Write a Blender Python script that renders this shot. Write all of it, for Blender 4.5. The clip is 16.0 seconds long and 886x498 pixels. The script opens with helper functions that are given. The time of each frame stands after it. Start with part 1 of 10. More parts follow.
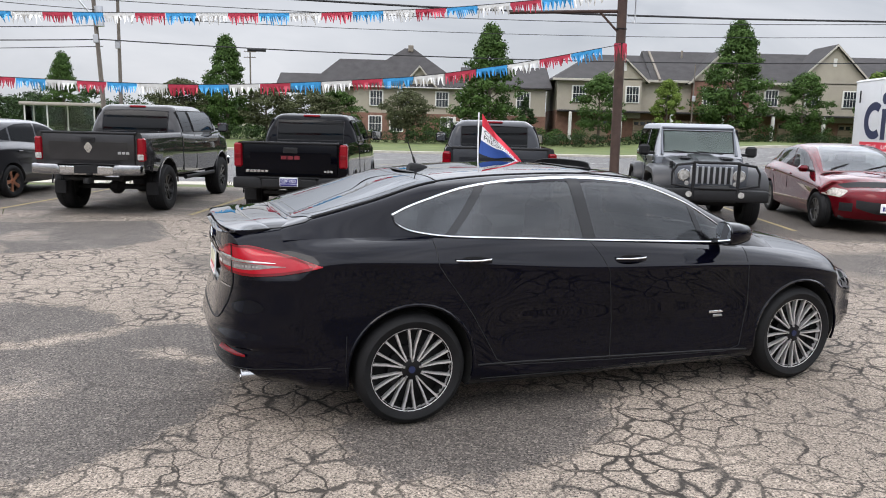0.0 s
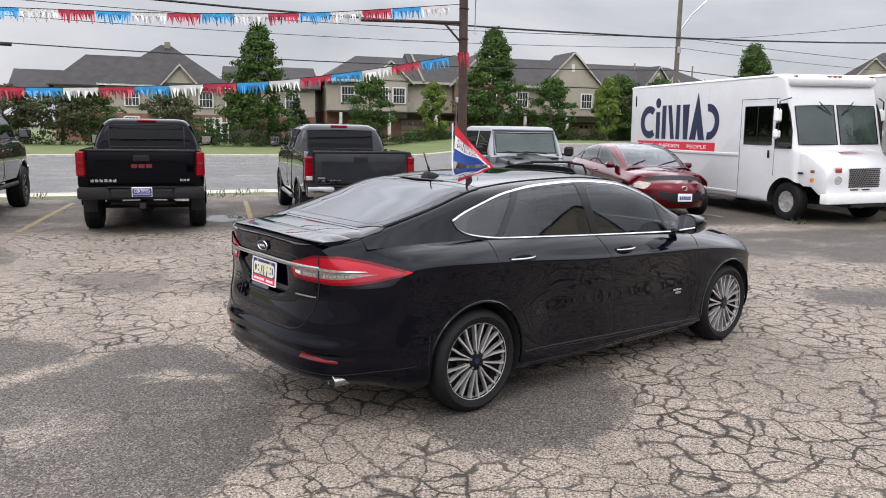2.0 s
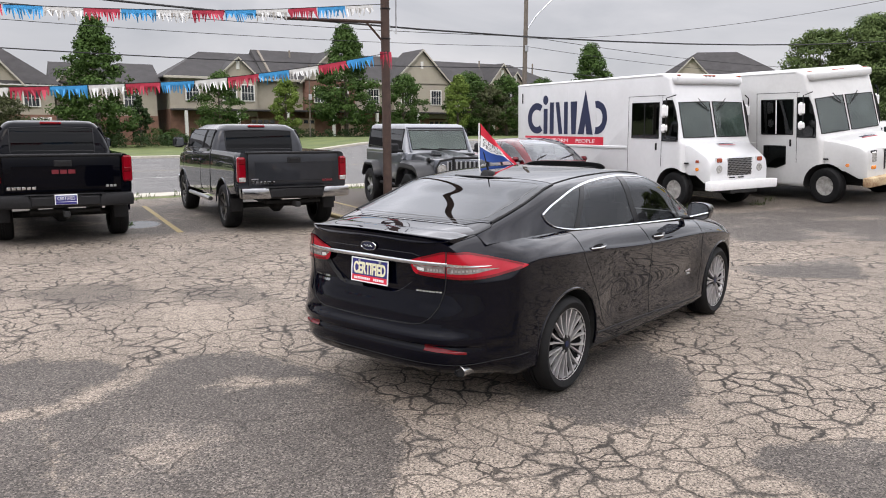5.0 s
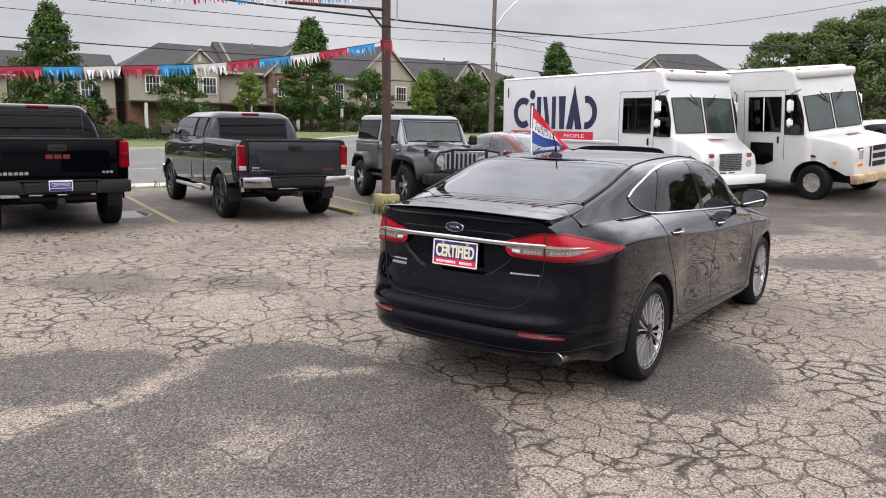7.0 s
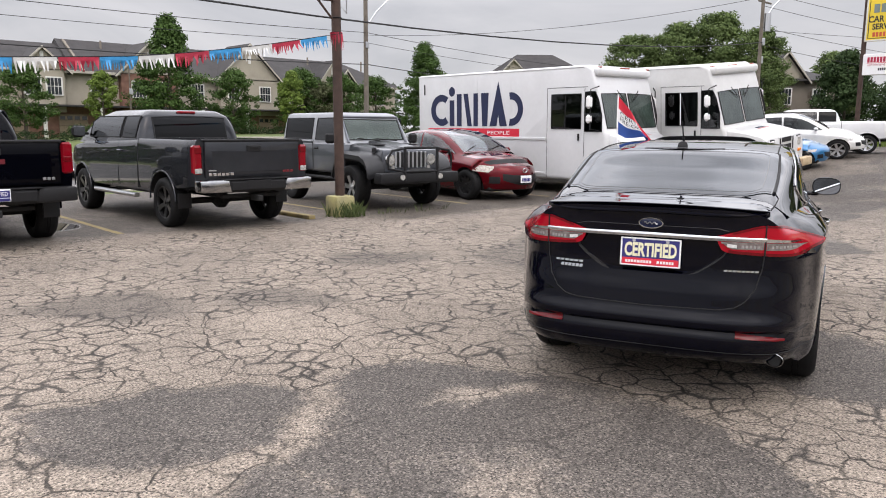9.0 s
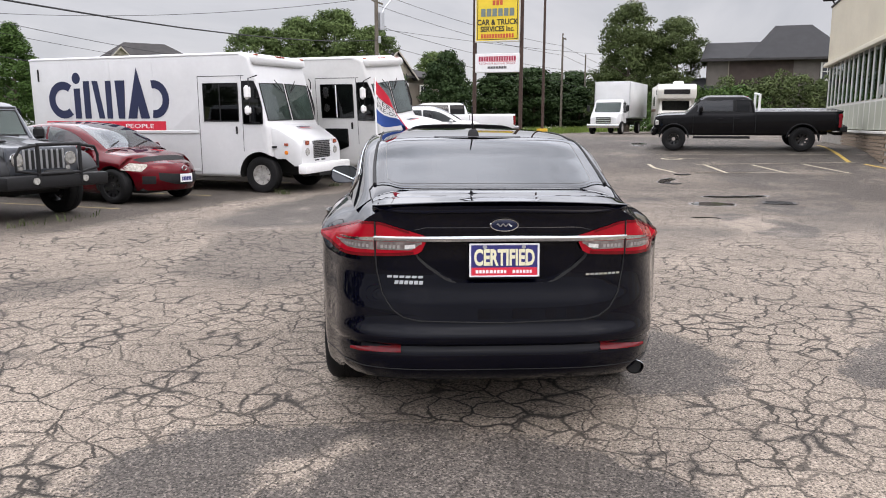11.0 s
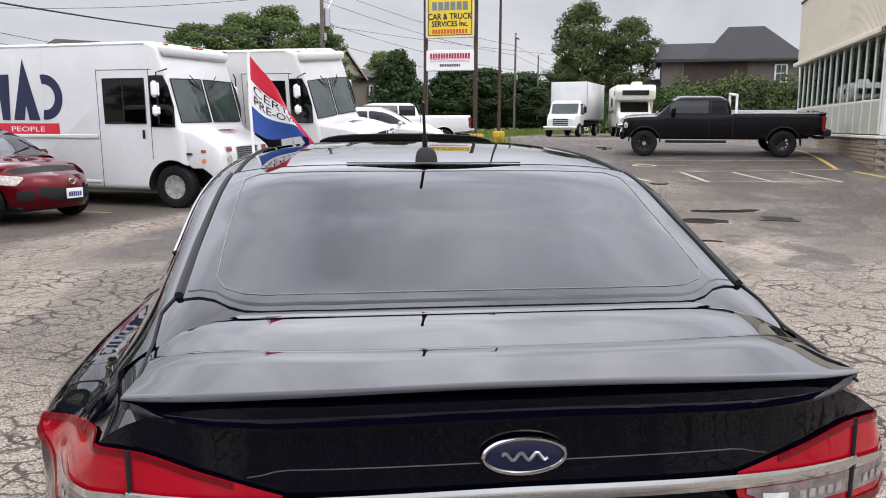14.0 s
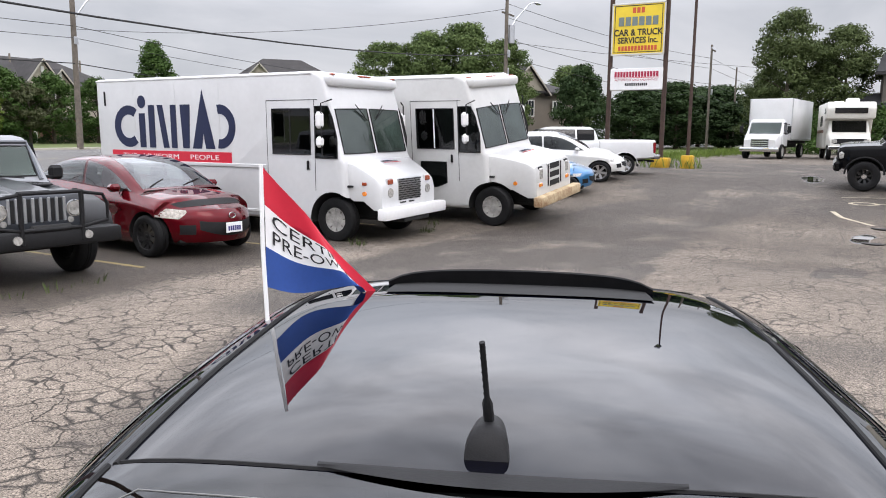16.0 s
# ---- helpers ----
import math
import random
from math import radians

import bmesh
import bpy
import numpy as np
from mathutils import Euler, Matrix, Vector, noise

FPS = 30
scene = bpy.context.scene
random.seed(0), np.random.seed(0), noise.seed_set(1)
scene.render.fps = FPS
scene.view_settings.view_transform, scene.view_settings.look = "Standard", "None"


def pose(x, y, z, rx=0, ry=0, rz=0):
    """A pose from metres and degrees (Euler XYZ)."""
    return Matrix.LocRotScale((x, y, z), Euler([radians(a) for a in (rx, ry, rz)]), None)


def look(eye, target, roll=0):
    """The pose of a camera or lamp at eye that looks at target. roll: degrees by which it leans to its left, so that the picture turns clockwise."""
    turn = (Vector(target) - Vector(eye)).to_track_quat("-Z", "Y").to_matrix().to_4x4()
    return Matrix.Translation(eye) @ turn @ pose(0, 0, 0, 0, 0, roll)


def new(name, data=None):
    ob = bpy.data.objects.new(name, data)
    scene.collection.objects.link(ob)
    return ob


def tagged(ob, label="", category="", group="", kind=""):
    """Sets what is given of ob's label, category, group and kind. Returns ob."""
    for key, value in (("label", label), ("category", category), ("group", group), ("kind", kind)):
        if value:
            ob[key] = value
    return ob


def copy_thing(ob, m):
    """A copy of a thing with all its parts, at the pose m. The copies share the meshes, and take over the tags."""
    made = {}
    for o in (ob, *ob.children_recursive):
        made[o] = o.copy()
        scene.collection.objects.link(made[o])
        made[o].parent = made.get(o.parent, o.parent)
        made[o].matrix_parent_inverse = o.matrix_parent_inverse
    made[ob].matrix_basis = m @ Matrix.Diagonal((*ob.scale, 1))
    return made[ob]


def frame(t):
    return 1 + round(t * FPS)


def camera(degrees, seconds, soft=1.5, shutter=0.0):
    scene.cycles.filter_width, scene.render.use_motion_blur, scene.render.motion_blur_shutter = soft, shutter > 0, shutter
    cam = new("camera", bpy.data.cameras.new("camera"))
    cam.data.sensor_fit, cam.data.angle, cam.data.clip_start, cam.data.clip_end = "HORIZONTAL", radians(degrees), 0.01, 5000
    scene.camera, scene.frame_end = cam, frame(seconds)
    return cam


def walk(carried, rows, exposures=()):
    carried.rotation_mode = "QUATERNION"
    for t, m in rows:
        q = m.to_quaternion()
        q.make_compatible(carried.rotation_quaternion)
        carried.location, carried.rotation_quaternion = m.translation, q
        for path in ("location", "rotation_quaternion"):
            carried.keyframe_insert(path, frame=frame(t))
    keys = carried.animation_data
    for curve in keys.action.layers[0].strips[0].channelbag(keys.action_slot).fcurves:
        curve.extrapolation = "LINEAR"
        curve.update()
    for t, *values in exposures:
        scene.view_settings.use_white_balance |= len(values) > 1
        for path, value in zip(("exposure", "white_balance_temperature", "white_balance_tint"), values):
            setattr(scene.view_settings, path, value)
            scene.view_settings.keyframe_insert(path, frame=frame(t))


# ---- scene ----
cam = camera(60.5, 16.0, 1.0)
PATH = [
    (0, (0.744, 0.279, 1.776), (0.717, 2.252, 1.452), 1.4),
    (0.5, (0.265, 0.154, 1.794), (0.346, 2.127, 1.476), 1.2),
    (1, (-0.229, 0.096, 1.811), (0.01, 2.056, 1.495), 1.2),
    (1.5, (-0.693, 0.046, 1.829), (-0.272, 1.976, 1.516), 1.1),
    (2, (-1.12, 0.126, 1.822), (-0.53, 2.011, 1.51), 1.0),
    (2.5, (-1.501, 0.207, 1.81), (-0.786, 2.049, 1.5), 0.9),
    (3, (-1.851, 0.246, 1.834), (-1.051, 2.053, 1.522), 0.8),
    (3.5, (-2.131, 0.358, 1.826), (-1.274, 2.138, 1.514), 0.6),
    (4, (-2.383, 0.488, 1.841), (-1.484, 2.248, 1.531), 0.5),
    (4.2, (-2.48, 0.486, 1.847), (-1.567, 2.238, 1.537), 0.4),
    (6.3, (-3.069, 0.793, 1.755), (-2.05, 2.482, 1.432), 0.7),
    (6.5, (-3.132, 0.861, 1.737), (-2.113, 2.552, 1.418), 0.9),
    (7, (-3.354, 1.143, 1.685), (-2.29, 2.807, 1.365), 1.1),
    (7.5, (-3.666, 1.533, 1.615), (-2.548, 3.16, 1.296), 1.2),
    (8, (-4.045, 1.945, 1.595), (-2.87, 3.532, 1.278), 1.2),
    (8.5, (-4.319, 2.352, 1.575), (-3.071, 3.883, 1.262), 0.9),
    (9, (-4.548, 2.755, 1.586), (-3.189, 4.189, 1.273), 0.4),
    (9.5, (-4.614, 3.084, 1.565), (-3.105, 4.358, 1.25), 0.2),
    (10, (-4.532, 3.428, 1.553), (-2.86, 4.479, 1.238), 0.2),
    (10.2, (-4.482, 3.594, 1.551), (-2.747, 4.537, 1.234), 0.1),
    (12.3, (-3.589, 4.736, 1.513), (-1.674, 5.216, 1.194), 0.4),
    (12.5, (-3.443, 4.778, 1.51), (-1.528, 5.258, 1.193), 0.3),
    (13, (-2.918, 4.828, 1.494), (-1.005, 5.314, 1.17), -0.0),
    (13.5, (-2.389, 4.881, 1.512), (-0.477, 5.369, 1.185), -0.1),
    (14, (-1.898, 4.863, 1.577), (0.01, 5.371, 1.257), 0.2),
    (14.5, (-1.42, 4.862, 1.705), (0.469, 5.439, 1.39), 0.1),
    (15, (-1.028, 4.961, 1.787), (0.822, 5.653, 1.477), 0.4),
    (15.5, (-0.766, 5.067, 1.852), (1.027, 5.9, 1.549), 0.7),
    (16, (-0.582, 5.07, 1.951), (1.156, 6.015, 1.659), 0.6),
]
walk(cam, [(t, look(eye, target, roll)) for t, eye, target, roll in PATH], ((0.0, -0.12, 6550, 13), (2.5, -0.17, 6700, 15), (8.0, -0.18, 6850, 16), (13.0, -0.13, 6700, 16), (16.0, -0.14, 6650, 15)))

# ---- world and light: a high overcast ----
SUN_AZ, SUN_EL = radians(215), radians(52)
world = bpy.data.worlds.new("overcast")
scene.world = world
world.use_nodes = True
wn, wl = world.node_tree.nodes, world.node_tree.links
wn.clear()
w_out = wn.new("ShaderNodeOutputWorld")
w_bg = wn.new("ShaderNodeBackground")
w_sky = wn.new("ShaderNodeTexSky")
w_sky.sky_type, w_sky.sun_disc = "NISHITA", False
w_sky.sun_elevation, w_sky.sun_rotation = SUN_EL, SUN_AZ
w_sky.air_density, w_sky.dust_density, w_sky.ozone_density = 1.0, 2.5, 1.0
w_co = wn.new("ShaderNodeTexCoord")
w_map = wn.new("ShaderNodeMapping")
w_map.inputs["Scale"].default_value = (1.0, 1.0, 2.6)
w_n1 = wn.new("ShaderNodeTexNoise")
w_n1.inputs["Scale"].default_value, w_n1.inputs["Detail"].default_value, w_n1.inputs["Roughness"].default_value = 2.6, 6.0, 0.55
w_n1.inputs["Distortion"].default_value = 0.6
w_ramp = wn.new("ShaderNodeValToRGB")
w_ramp.color_ramp.elements[0].position, w_ramp.color_ramp.elements[0].color = 0.32, (6.1, 6.6, 7.2, 1)
w_ramp.color_ramp.elements[1].position, w_ramp.color_ramp.elements[1].color = 0.68, (9.1, 9.5, 10.0, 1)
w_mix = wn.new("ShaderNodeMix")
w_mix.data_type = "RGBA"
w_mix.inputs[0].default_value = 0.88
wl.new(w_co.outputs["Generated"], w_map.inputs["Vector"])
wl.new(w_map.outputs["Vector"], w_n1.inputs["Vector"])
wl.new(w_n1.outputs["Fac"], w_ramp.inputs["Fac"])
wl.new(w_sky.outputs["Color"], w_mix.inputs[6])
wl.new(w_ramp.outputs["Color"], w_mix.inputs[7])
# an overcast sky is brightest overhead
w_sep = wn.new("ShaderNodeSeparateXYZ")
wl.new(w_co.outputs["Generated"], w_sep.inputs[0])
w_grad = wn.new("ShaderNodeMapRange")
w_grad.inputs["From Min"].default_value, w_grad.inputs["From Max"].default_value = 0.15, 0.46
w_grad.inputs["To Min"].default_value, w_grad.inputs["To Max"].default_value = 1.00, 2.75
wl.new(w_sep.outputs["Z"], w_grad.inputs["Value"])
w_n2, w_band = wn.new("ShaderNodeTexNoise"), wn.new("ShaderNodeMapRange")
w_n2.inputs["Scale"].default_value, w_n2.inputs["Detail"].default_value, w_n2.inputs["Distortion"].default_value = 4.2, 5.0, 0.5
w_band.inputs["From Min"].default_value, w_band.inputs["From Max"].default_value = 0.36, 0.64
w_band.inputs["To Min"].default_value, w_band.inputs["To Max"].default_value = 2.9, 4.1
wl.new(w_map.outputs["Vector"], w_n2.inputs["Vector"])
wl.new(w_n2.outputs["Fac"], w_band.inputs["Value"])
wl.new(w_band.outputs["Result"], w_grad.inputs["To Max"])
w_mul = wn.new("ShaderNodeVectorMath")
w_mul.operation = "SCALE"
wl.new(w_mix.outputs[2], w_mul.inputs[0])
wl.new(w_grad.outputs["Result"], w_mul.inputs["Scale"])
wl.new(w_mul.outputs[0], w_bg.inputs["Color"])
w_bg.inputs["Strength"].default_value = 0.1
wl.new(w_bg.outputs["Background"], w_out.inputs["Surface"])
sun_data = bpy.data.lights.new("sun", "SUN")
sun_data.energy, sun_data.angle, sun_data.color = 0.6, radians(25), (1.0, 0.96, 0.9)
sun = new("sun", sun_data)
sun.rotation_euler = (radians(90) - SUN_EL, 0, radians(180) - SUN_AZ)

# ---- materials ----
MATS = {}


def mat(name, col, rough=0.5, metal=0.0, var=0.12, scale=6.0, bump=0.0, bscale=80.0, coat=0.0, spec=0.5, col2=None, emit=None, island=0.0):
    """A principled surface with variation at two scales and a fine bump."""
    if name in MATS:
        return MATS[name]
    m = bpy.data.materials.new(name)
    m.use_nodes = True
    n, l = m.node_tree.nodes, m.node_tree.links
    p = n["Principled BSDF"]
    p.inputs["Roughness"].default_value, p.inputs["Metallic"].default_value = rough, metal
    p.inputs["Coat Weight"].default_value, p.inputs["Coat Roughness"].default_value = coat, 0.03
    p.inputs["Specular IOR Level"].default_value = spec
    tc = n.new("ShaderNodeTexCoord")
    a, b = n.new("ShaderNodeTexNoise"), n.new("ShaderNodeTexNoise")
    for t, s in ((a, scale), (b, scale * 9.0)):
        t.inputs["Scale"].default_value, t.inputs["Detail"].default_value = s, 5.0
        l.new(tc.outputs["Object"], t.inputs["Vector"])
    add = n.new("ShaderNodeMath")
    add.operation = "MULTIPLY_ADD"
    add.inputs[1].default_value = 0.4
    l.new(b.outputs["Fac"], add.inputs[0])
    l.new(a.outputs["Fac"], add.inputs[2])
    fac = add.outputs[0]
    if island:
        g = n.new("ShaderNodeNewGeometry")
        k = n.new("ShaderNodeMath")
        k.operation = "MULTIPLY_ADD"
        k.inputs[1].default_value = island
        l.new(g.outputs["Random Per Island"], k.inputs[0])
        l.new(fac, k.inputs[2])
        fac = k.outputs[0]
    r = n.new("ShaderNodeValToRGB")
    c2 = col2 or tuple(min(1.0, c * (1 + var)) for c in col)
    c1 = col if col2 else tuple(c * (1 - var) for c in col)
    r.color_ramp.elements[0].position, r.color_ramp.elements[0].color = 0.45, (*c1, 1)
    r.color_ramp.elements[1].position, r.color_ramp.elements[1].color = 0.95 + island, (*c2, 1)
    if island:
        r.color_ramp.elements[1].position = 1.0
    l.new(fac, r.inputs["Fac"])
    l.new(r.outputs["Color"], p.inputs["Base Color"])
    if bump:
        t = n.new("ShaderNodeTexNoise")
        t.inputs["Scale"].default_value, t.inputs["Detail"].default_value = bscale, 3.0
        l.new(tc.outputs["Object"], t.inputs["Vector"])
        u = n.new("ShaderNodeBump")
        u.inputs["Strength"].default_value, u.inputs["Distance"].default_value = bump, 0.01
        l.new(t.outputs["Fac"], u.inputs["Height"])
        l.new(u.outputs["Normal"], p.inputs["Normal"])
    if emit:
        p.inputs["Emission Color"].default_value, p.inputs["Emission Strength"].default_value = (*col, 1), emit
    MATS[name] = m
    return m


def glass_mat(name, tint, rough=0.01, ior=1.5, sheen=0.0, base=0.065):
    """A single tinted pane: what passes is tinted, the gloss follows Fresnel."""
    m = bpy.data.materials.new(name)
    m.use_nodes = True
    n, l = m.node_tree.nodes, m.node_tree.links
    n.remove(n["Principled BSDF"])
    o = n["Material Output"]
    tr, gl, fr, mx = n.new("ShaderNodeBsdfTransparent"), n.new("ShaderNodeBsdfGlossy"), n.new("ShaderNodeFresnel"), n.new("ShaderNodeMixShader")
    tr.inputs["Color"].default_value = (*tint, 1)
    gl.inputs["Roughness"].default_value, gl.inputs["Color"].default_value = rough, (0.95, 0.97, 1.0, 1)
    fr.inputs["IOR"].default_value = ior
    if sheen:
        fr = n.new("ShaderNodeLayerWeight")
        fr.inputs["Blend"].default_value = 0.5
        pw = n.new("ShaderNodeMath")
        pw.operation, pw.inputs[1].default_value = "POWER", sheen
        ad = n.new("ShaderNodeMath")
        ad.operation, ad.inputs[1].default_value, ad.inputs[2].default_value = "MULTIPLY_ADD", 1 - base, base
        l.new(fr.outputs["Facing"], pw.inputs[0])
        l.new(pw.outputs[0], ad.inputs[0])
        l.new(ad.outputs[0], mx.inputs[0])
    else:
        l.new(fr.outputs[0], mx.inputs[0])
    l.new(tr.outputs[0], mx.inputs[1])
    l.new(gl.outputs[0], mx.inputs[2])
    l.new(mx.outputs[0], o.inputs["Surface"])
    MATS[name] = m
    return m


def gloss_paint(name, col, low=0.020, power=4.0, rough=0.015, base_gloss=0.0):
    """Polished paint: a deep base under a clear coat whose gloss grows towards grazing."""
    m = bpy.data.materials.new(name)
    m.use_nodes = True
    n, l = m.node_tree.nodes, m.node_tree.links
    n.remove(n["Principled BSDF"])
    o = n["Material Output"]
    tc, no, ramp = n.new("ShaderNodeTexCoord"), n.new("ShaderNodeTexNoise"), n.new("ShaderNodeValToRGB")
    no.inputs["Scale"].default_value, no.inputs["Detail"].default_value = 3.0, 5.0
    l.new(tc.outputs["Object"], no.inputs["Vector"])
    ramp.color_ramp.elements[0].position, ramp.color_ramp.elements[0].color = 0.3, (*(c * 0.85 for c in col), 1)
    ramp.color_ramp.elements[1].position, ramp.color_ramp.elements[1].color = 0.7, (*(c * 1.15 for c in col), 1)
    l.new(no.outputs["Fac"], ramp.inputs["Fac"])
    df, gl, lw, mx = n.new("ShaderNodeBsdfDiffuse"), n.new("ShaderNodeBsdfGlossy"), n.new("ShaderNodeLayerWeight"), n.new("ShaderNodeMixShader")
    l.new(ramp.outputs["Color"], df.inputs["Color"])
    under = df.outputs[0]
    if base_gloss:
        fl, m2 = n.new("ShaderNodeBsdfGlossy"), n.new("ShaderNodeMixShader")
        l.new(ramp.outputs["Color"], fl.inputs["Color"])
        fl.inputs["Roughness"].default_value, m2.inputs[0].default_value = 0.4, base_gloss
        l.new(df.outputs[0], m2.inputs[1])
        l.new(fl.outputs[0], m2.inputs[2])
        under = m2.outputs[0]
    gl.inputs["Color"].default_value, gl.inputs["Roughness"].default_value = (0.985, 0.985, 0.985, 1), rough
    lw.inputs["Blend"].default_value = 0.5
    pw, ad = n.new("ShaderNodeMath"), n.new("ShaderNodeMath")
    pw.operation, pw.inputs[1].default_value = "POWER", power
    ad.operation, ad.inputs[1].default_value, ad.inputs[2].default_value = "MULTIPLY_ADD", 1 - low, low
    l.new(lw.outputs["Facing"], pw.inputs[0])
    l.new(pw.outputs[0], ad.inputs[0])
    l.new(ad.outputs[0], mx.inputs[0])
    l.new(under, mx.inputs[1])
    l.new(gl.outputs[0], mx.inputs[2])
    l.new(mx.outputs[0], o.inputs["Surface"])
    MATS[name] = m
    return m


PAINT_BLACK = gloss_paint("black_paint", (0.0010, 0.0012, 0.0042), 0.019, 3.8, 0.008)
PAINT_GMC = gloss_paint("truck_black_paint", (0.0014, 0.0016, 0.0032), 0.010, 4.6)
PAINT_GREY = gloss_paint("granite_grey_paint", (0.029, 0.031, 0.036), 0.025, 4.0, 0.03, 0.5)
PAINT_RAM = gloss_paint("dark_grey_paint", (0.030, 0.029, 0.030), 0.03, 3.6, 0.03, 0.4)
PAINT_JEEP = mat("jeep_grey_paint", (0.088, 0.096, 0.112), 0.33, 0.5, 0.1, 3, coat=1.0)
PAINT_RED = gloss_paint("dark_red_paint", (0.105, 0.004, 0.008), 0.02, 3.4, 0.03, 0.45)
PAINT_WHITE = mat("white_van_paint", (0.60, 0.605, 0.61), 0.32, 0.0, 0.06, 1.2, coat=0.5)
PAINT_WHITE_OLD = mat("aged_white_paint", (0.57, 0.57, 0.56), 0.4, 0.0, 0.08, 1.5, coat=0.3)
PAINT_FLAT = gloss_paint("black_truck_paint", (0.0035, 0.0035, 0.0042), 0.014, 5.0, 0.14)
PLASTIC = mat("black_plastic", (0.008, 0.008, 0.009), 0.6, 0, 0.25, 20, spec=0.3, bump=0.1, bscale=300)
GLOSS_BLACK = mat("gloss_black_trim", (0.004, 0.004, 0.005), 0.12, 0, 0.2, 10)
SEAM = mat("panel_gap", (0.0015, 0.0015, 0.002), 0.8, 0, 0.1, 10)
RUBBER = mat("tyre_rubber", (0.0065, 0.0065, 0.007), 0.7, 0, 0.35, 14, bump=0.15, bscale=120, spec=0.25)
# chrome with the dullness of reflected ground put into its colour
DIM_CHROME = mat("dim_chrome", (0.36, 0.36, 0.365), 0.16, 1.0, 0.15, 8)
CHROME = mat("chrome", (0.68, 0.69, 0.70), 0.09, 1.0, 0.05, 10)
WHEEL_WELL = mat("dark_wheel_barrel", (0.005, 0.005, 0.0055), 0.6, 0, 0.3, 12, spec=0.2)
BRIGHT_ALLOY = mat("machined_alloy", (0.66, 0.655, 0.66), 0.32, 0.75, 0.08, 12)
VAN_WHEEL = mat("dull_steel_wheel", (0.36, 0.35, 0.33), 0.5, 0.3, 0.4, 9)
# colours the sheets that paint a dim cab behind windscreens and a step window
CAB_GREY = mat("painted_cab_interior", (0.20, 0.225, 0.215), 0.8, 0, 0.55, 1.6)
STEEL = mat("satin_alloy", (0.55, 0.56, 0.58), 0.28, 1.0, 0.08, 12)
DARK_ALLOY = mat("dark_alloy", (0.022, 0.022, 0.024), 0.35, 0.8, 0.2, 12)
BLACK_WHEEL = mat("black_wheel_paint", (0.01, 0.01, 0.011), 0.28, 0.2, 0.2, 12, coat=0.4)
RED_LENS = gloss_paint("red_lamp_lens", (0.20, 0.003, 0.009), 0.03, 4.2, 0.02)
HERO_LENS = gloss_paint("clear_red_lens", (0.33, 0.003, 0.012), 0.03, 4.2, 0.02)
RED_DEEP = mat("deep_red_lens", (0.13, 0.002, 0.005), 0.2, 0, 0.2, 30, coat=0.2, spec=0.2)
CLEAR_LENS = mat("clear_lamp_lens", (0.20, 0.195, 0.185), 0.15, 0.1, 0.3, 22, coat=0.7, col2=(0.56, 0.55, 0.52))
AMBER = mat("amber_lens", (0.75, 0.22, 0.02), 0.15, 0, 0.15, 30, coat=1.0)
WHITE_PRINT = mat("white_print", (0.80, 0.80, 0.80), 0.4, 0, 0.04, 10)
RED_PRINT = mat("red_print", (0.62, 0.02, 0.045), 0.4, 0, 0.06, 10)
FLAG_BLUE = mat("flag_blue_cloth", (0.018, 0.065, 0.27), 0.75, 0, 0.12, 10)
BLUE_PRINT = mat("blue_print", (0.022, 0.022, 0.15), 0.4, 0, 0.06, 10)
NAVY = mat("navy_print", (0.010, 0.016, 0.058), 0.4, 0, 0.1, 6)
BLACK_PRINT = mat("black_print", (0.012, 0.012, 0.014), 0.5, 0, 0.1, 10)
CREAM_PRINT = mat("cream_print", (0.75, 0.72, 0.5), 0.4, 0, 0.08, 10)
# seats and dashboards; also the sheets that paint cabin shade behind panes
SEAT_AND_SHADE = mat("dark_upholstery_and_cabin_shade", (0.035, 0.034, 0.034), 0.8, 0, 0.25, 25, bump=0.2, bscale=200)
SEAT_GREY = mat("grey_upholstery", (0.11, 0.11, 0.11), 0.8, 0, 0.2, 25, bump=0.2, bscale=200)
UNDER = mat("underbody", (0.010, 0.010, 0.010), 0.85, 0, 0.4, 6, bump=0.2, bscale=40)
GLASS_DARK = glass_mat("dark_tinted_glass", (0.05, 0.053, 0.052), sheen=5.2, base=0.080)
GLASS_BLACK = glass_mat("black_tinted_glass", (0.03, 0.032, 0.032), ior=1.25)
GLASS_SIDE = glass_mat("grey_tinted_glass", (0.22, 0.235, 0.23), sheen=4.6)
GLASS_MID = glass_mat("tinted_glass", (0.16, 0.18, 0.175))
GLASS_CAR = glass_mat("clear_car_glass", (0.42, 0.47, 0.45), sheen=3.4)
GLASS_CLEAR = glass_mat("green_tinted_glass", (0.55, 0.62, 0.58))


# ---- mesh tools ----
def smooth01(a, b, v):
    t = min(1.0, max(0.0, (v - a) / (b - a)))
    return t * t * (3 - 2 * t)


def curve(*pts):
    """A smooth curve without overshoot through (x, value) points."""
    xs, ys = [p[0] for p in pts], [p[1] for p in pts]
    n = len(xs)
    d = [(ys[i + 1] - ys[i]) / (xs[i + 1] - xs[i]) for i in range(n - 1)]
    m = [d[0]] + [0.0 if d[i - 1] * d[i] <= 0 else 2 * d[i - 1] * d[i] / (d[i - 1] + d[i]) for i in range(1, n - 1)] + [d[-1]]

    def f(x):
        if x <= xs[0]:
            return ys[0]
        if x >= xs[-1]:
            return ys[-1]
        i = 0
        while x > xs[i + 1]:
            i += 1
        h = xs[i + 1] - xs[i]
        t = (x - xs[i]) / h
        return (ys[i] * (1 + 2 * t) * (1 - t) ** 2 + m[i] * h * t * (1 - t) ** 2 + ys[i + 1] * t * t * (3 - 2 * t) + m[i + 1] * h * t * t * (t - 1))
    return f


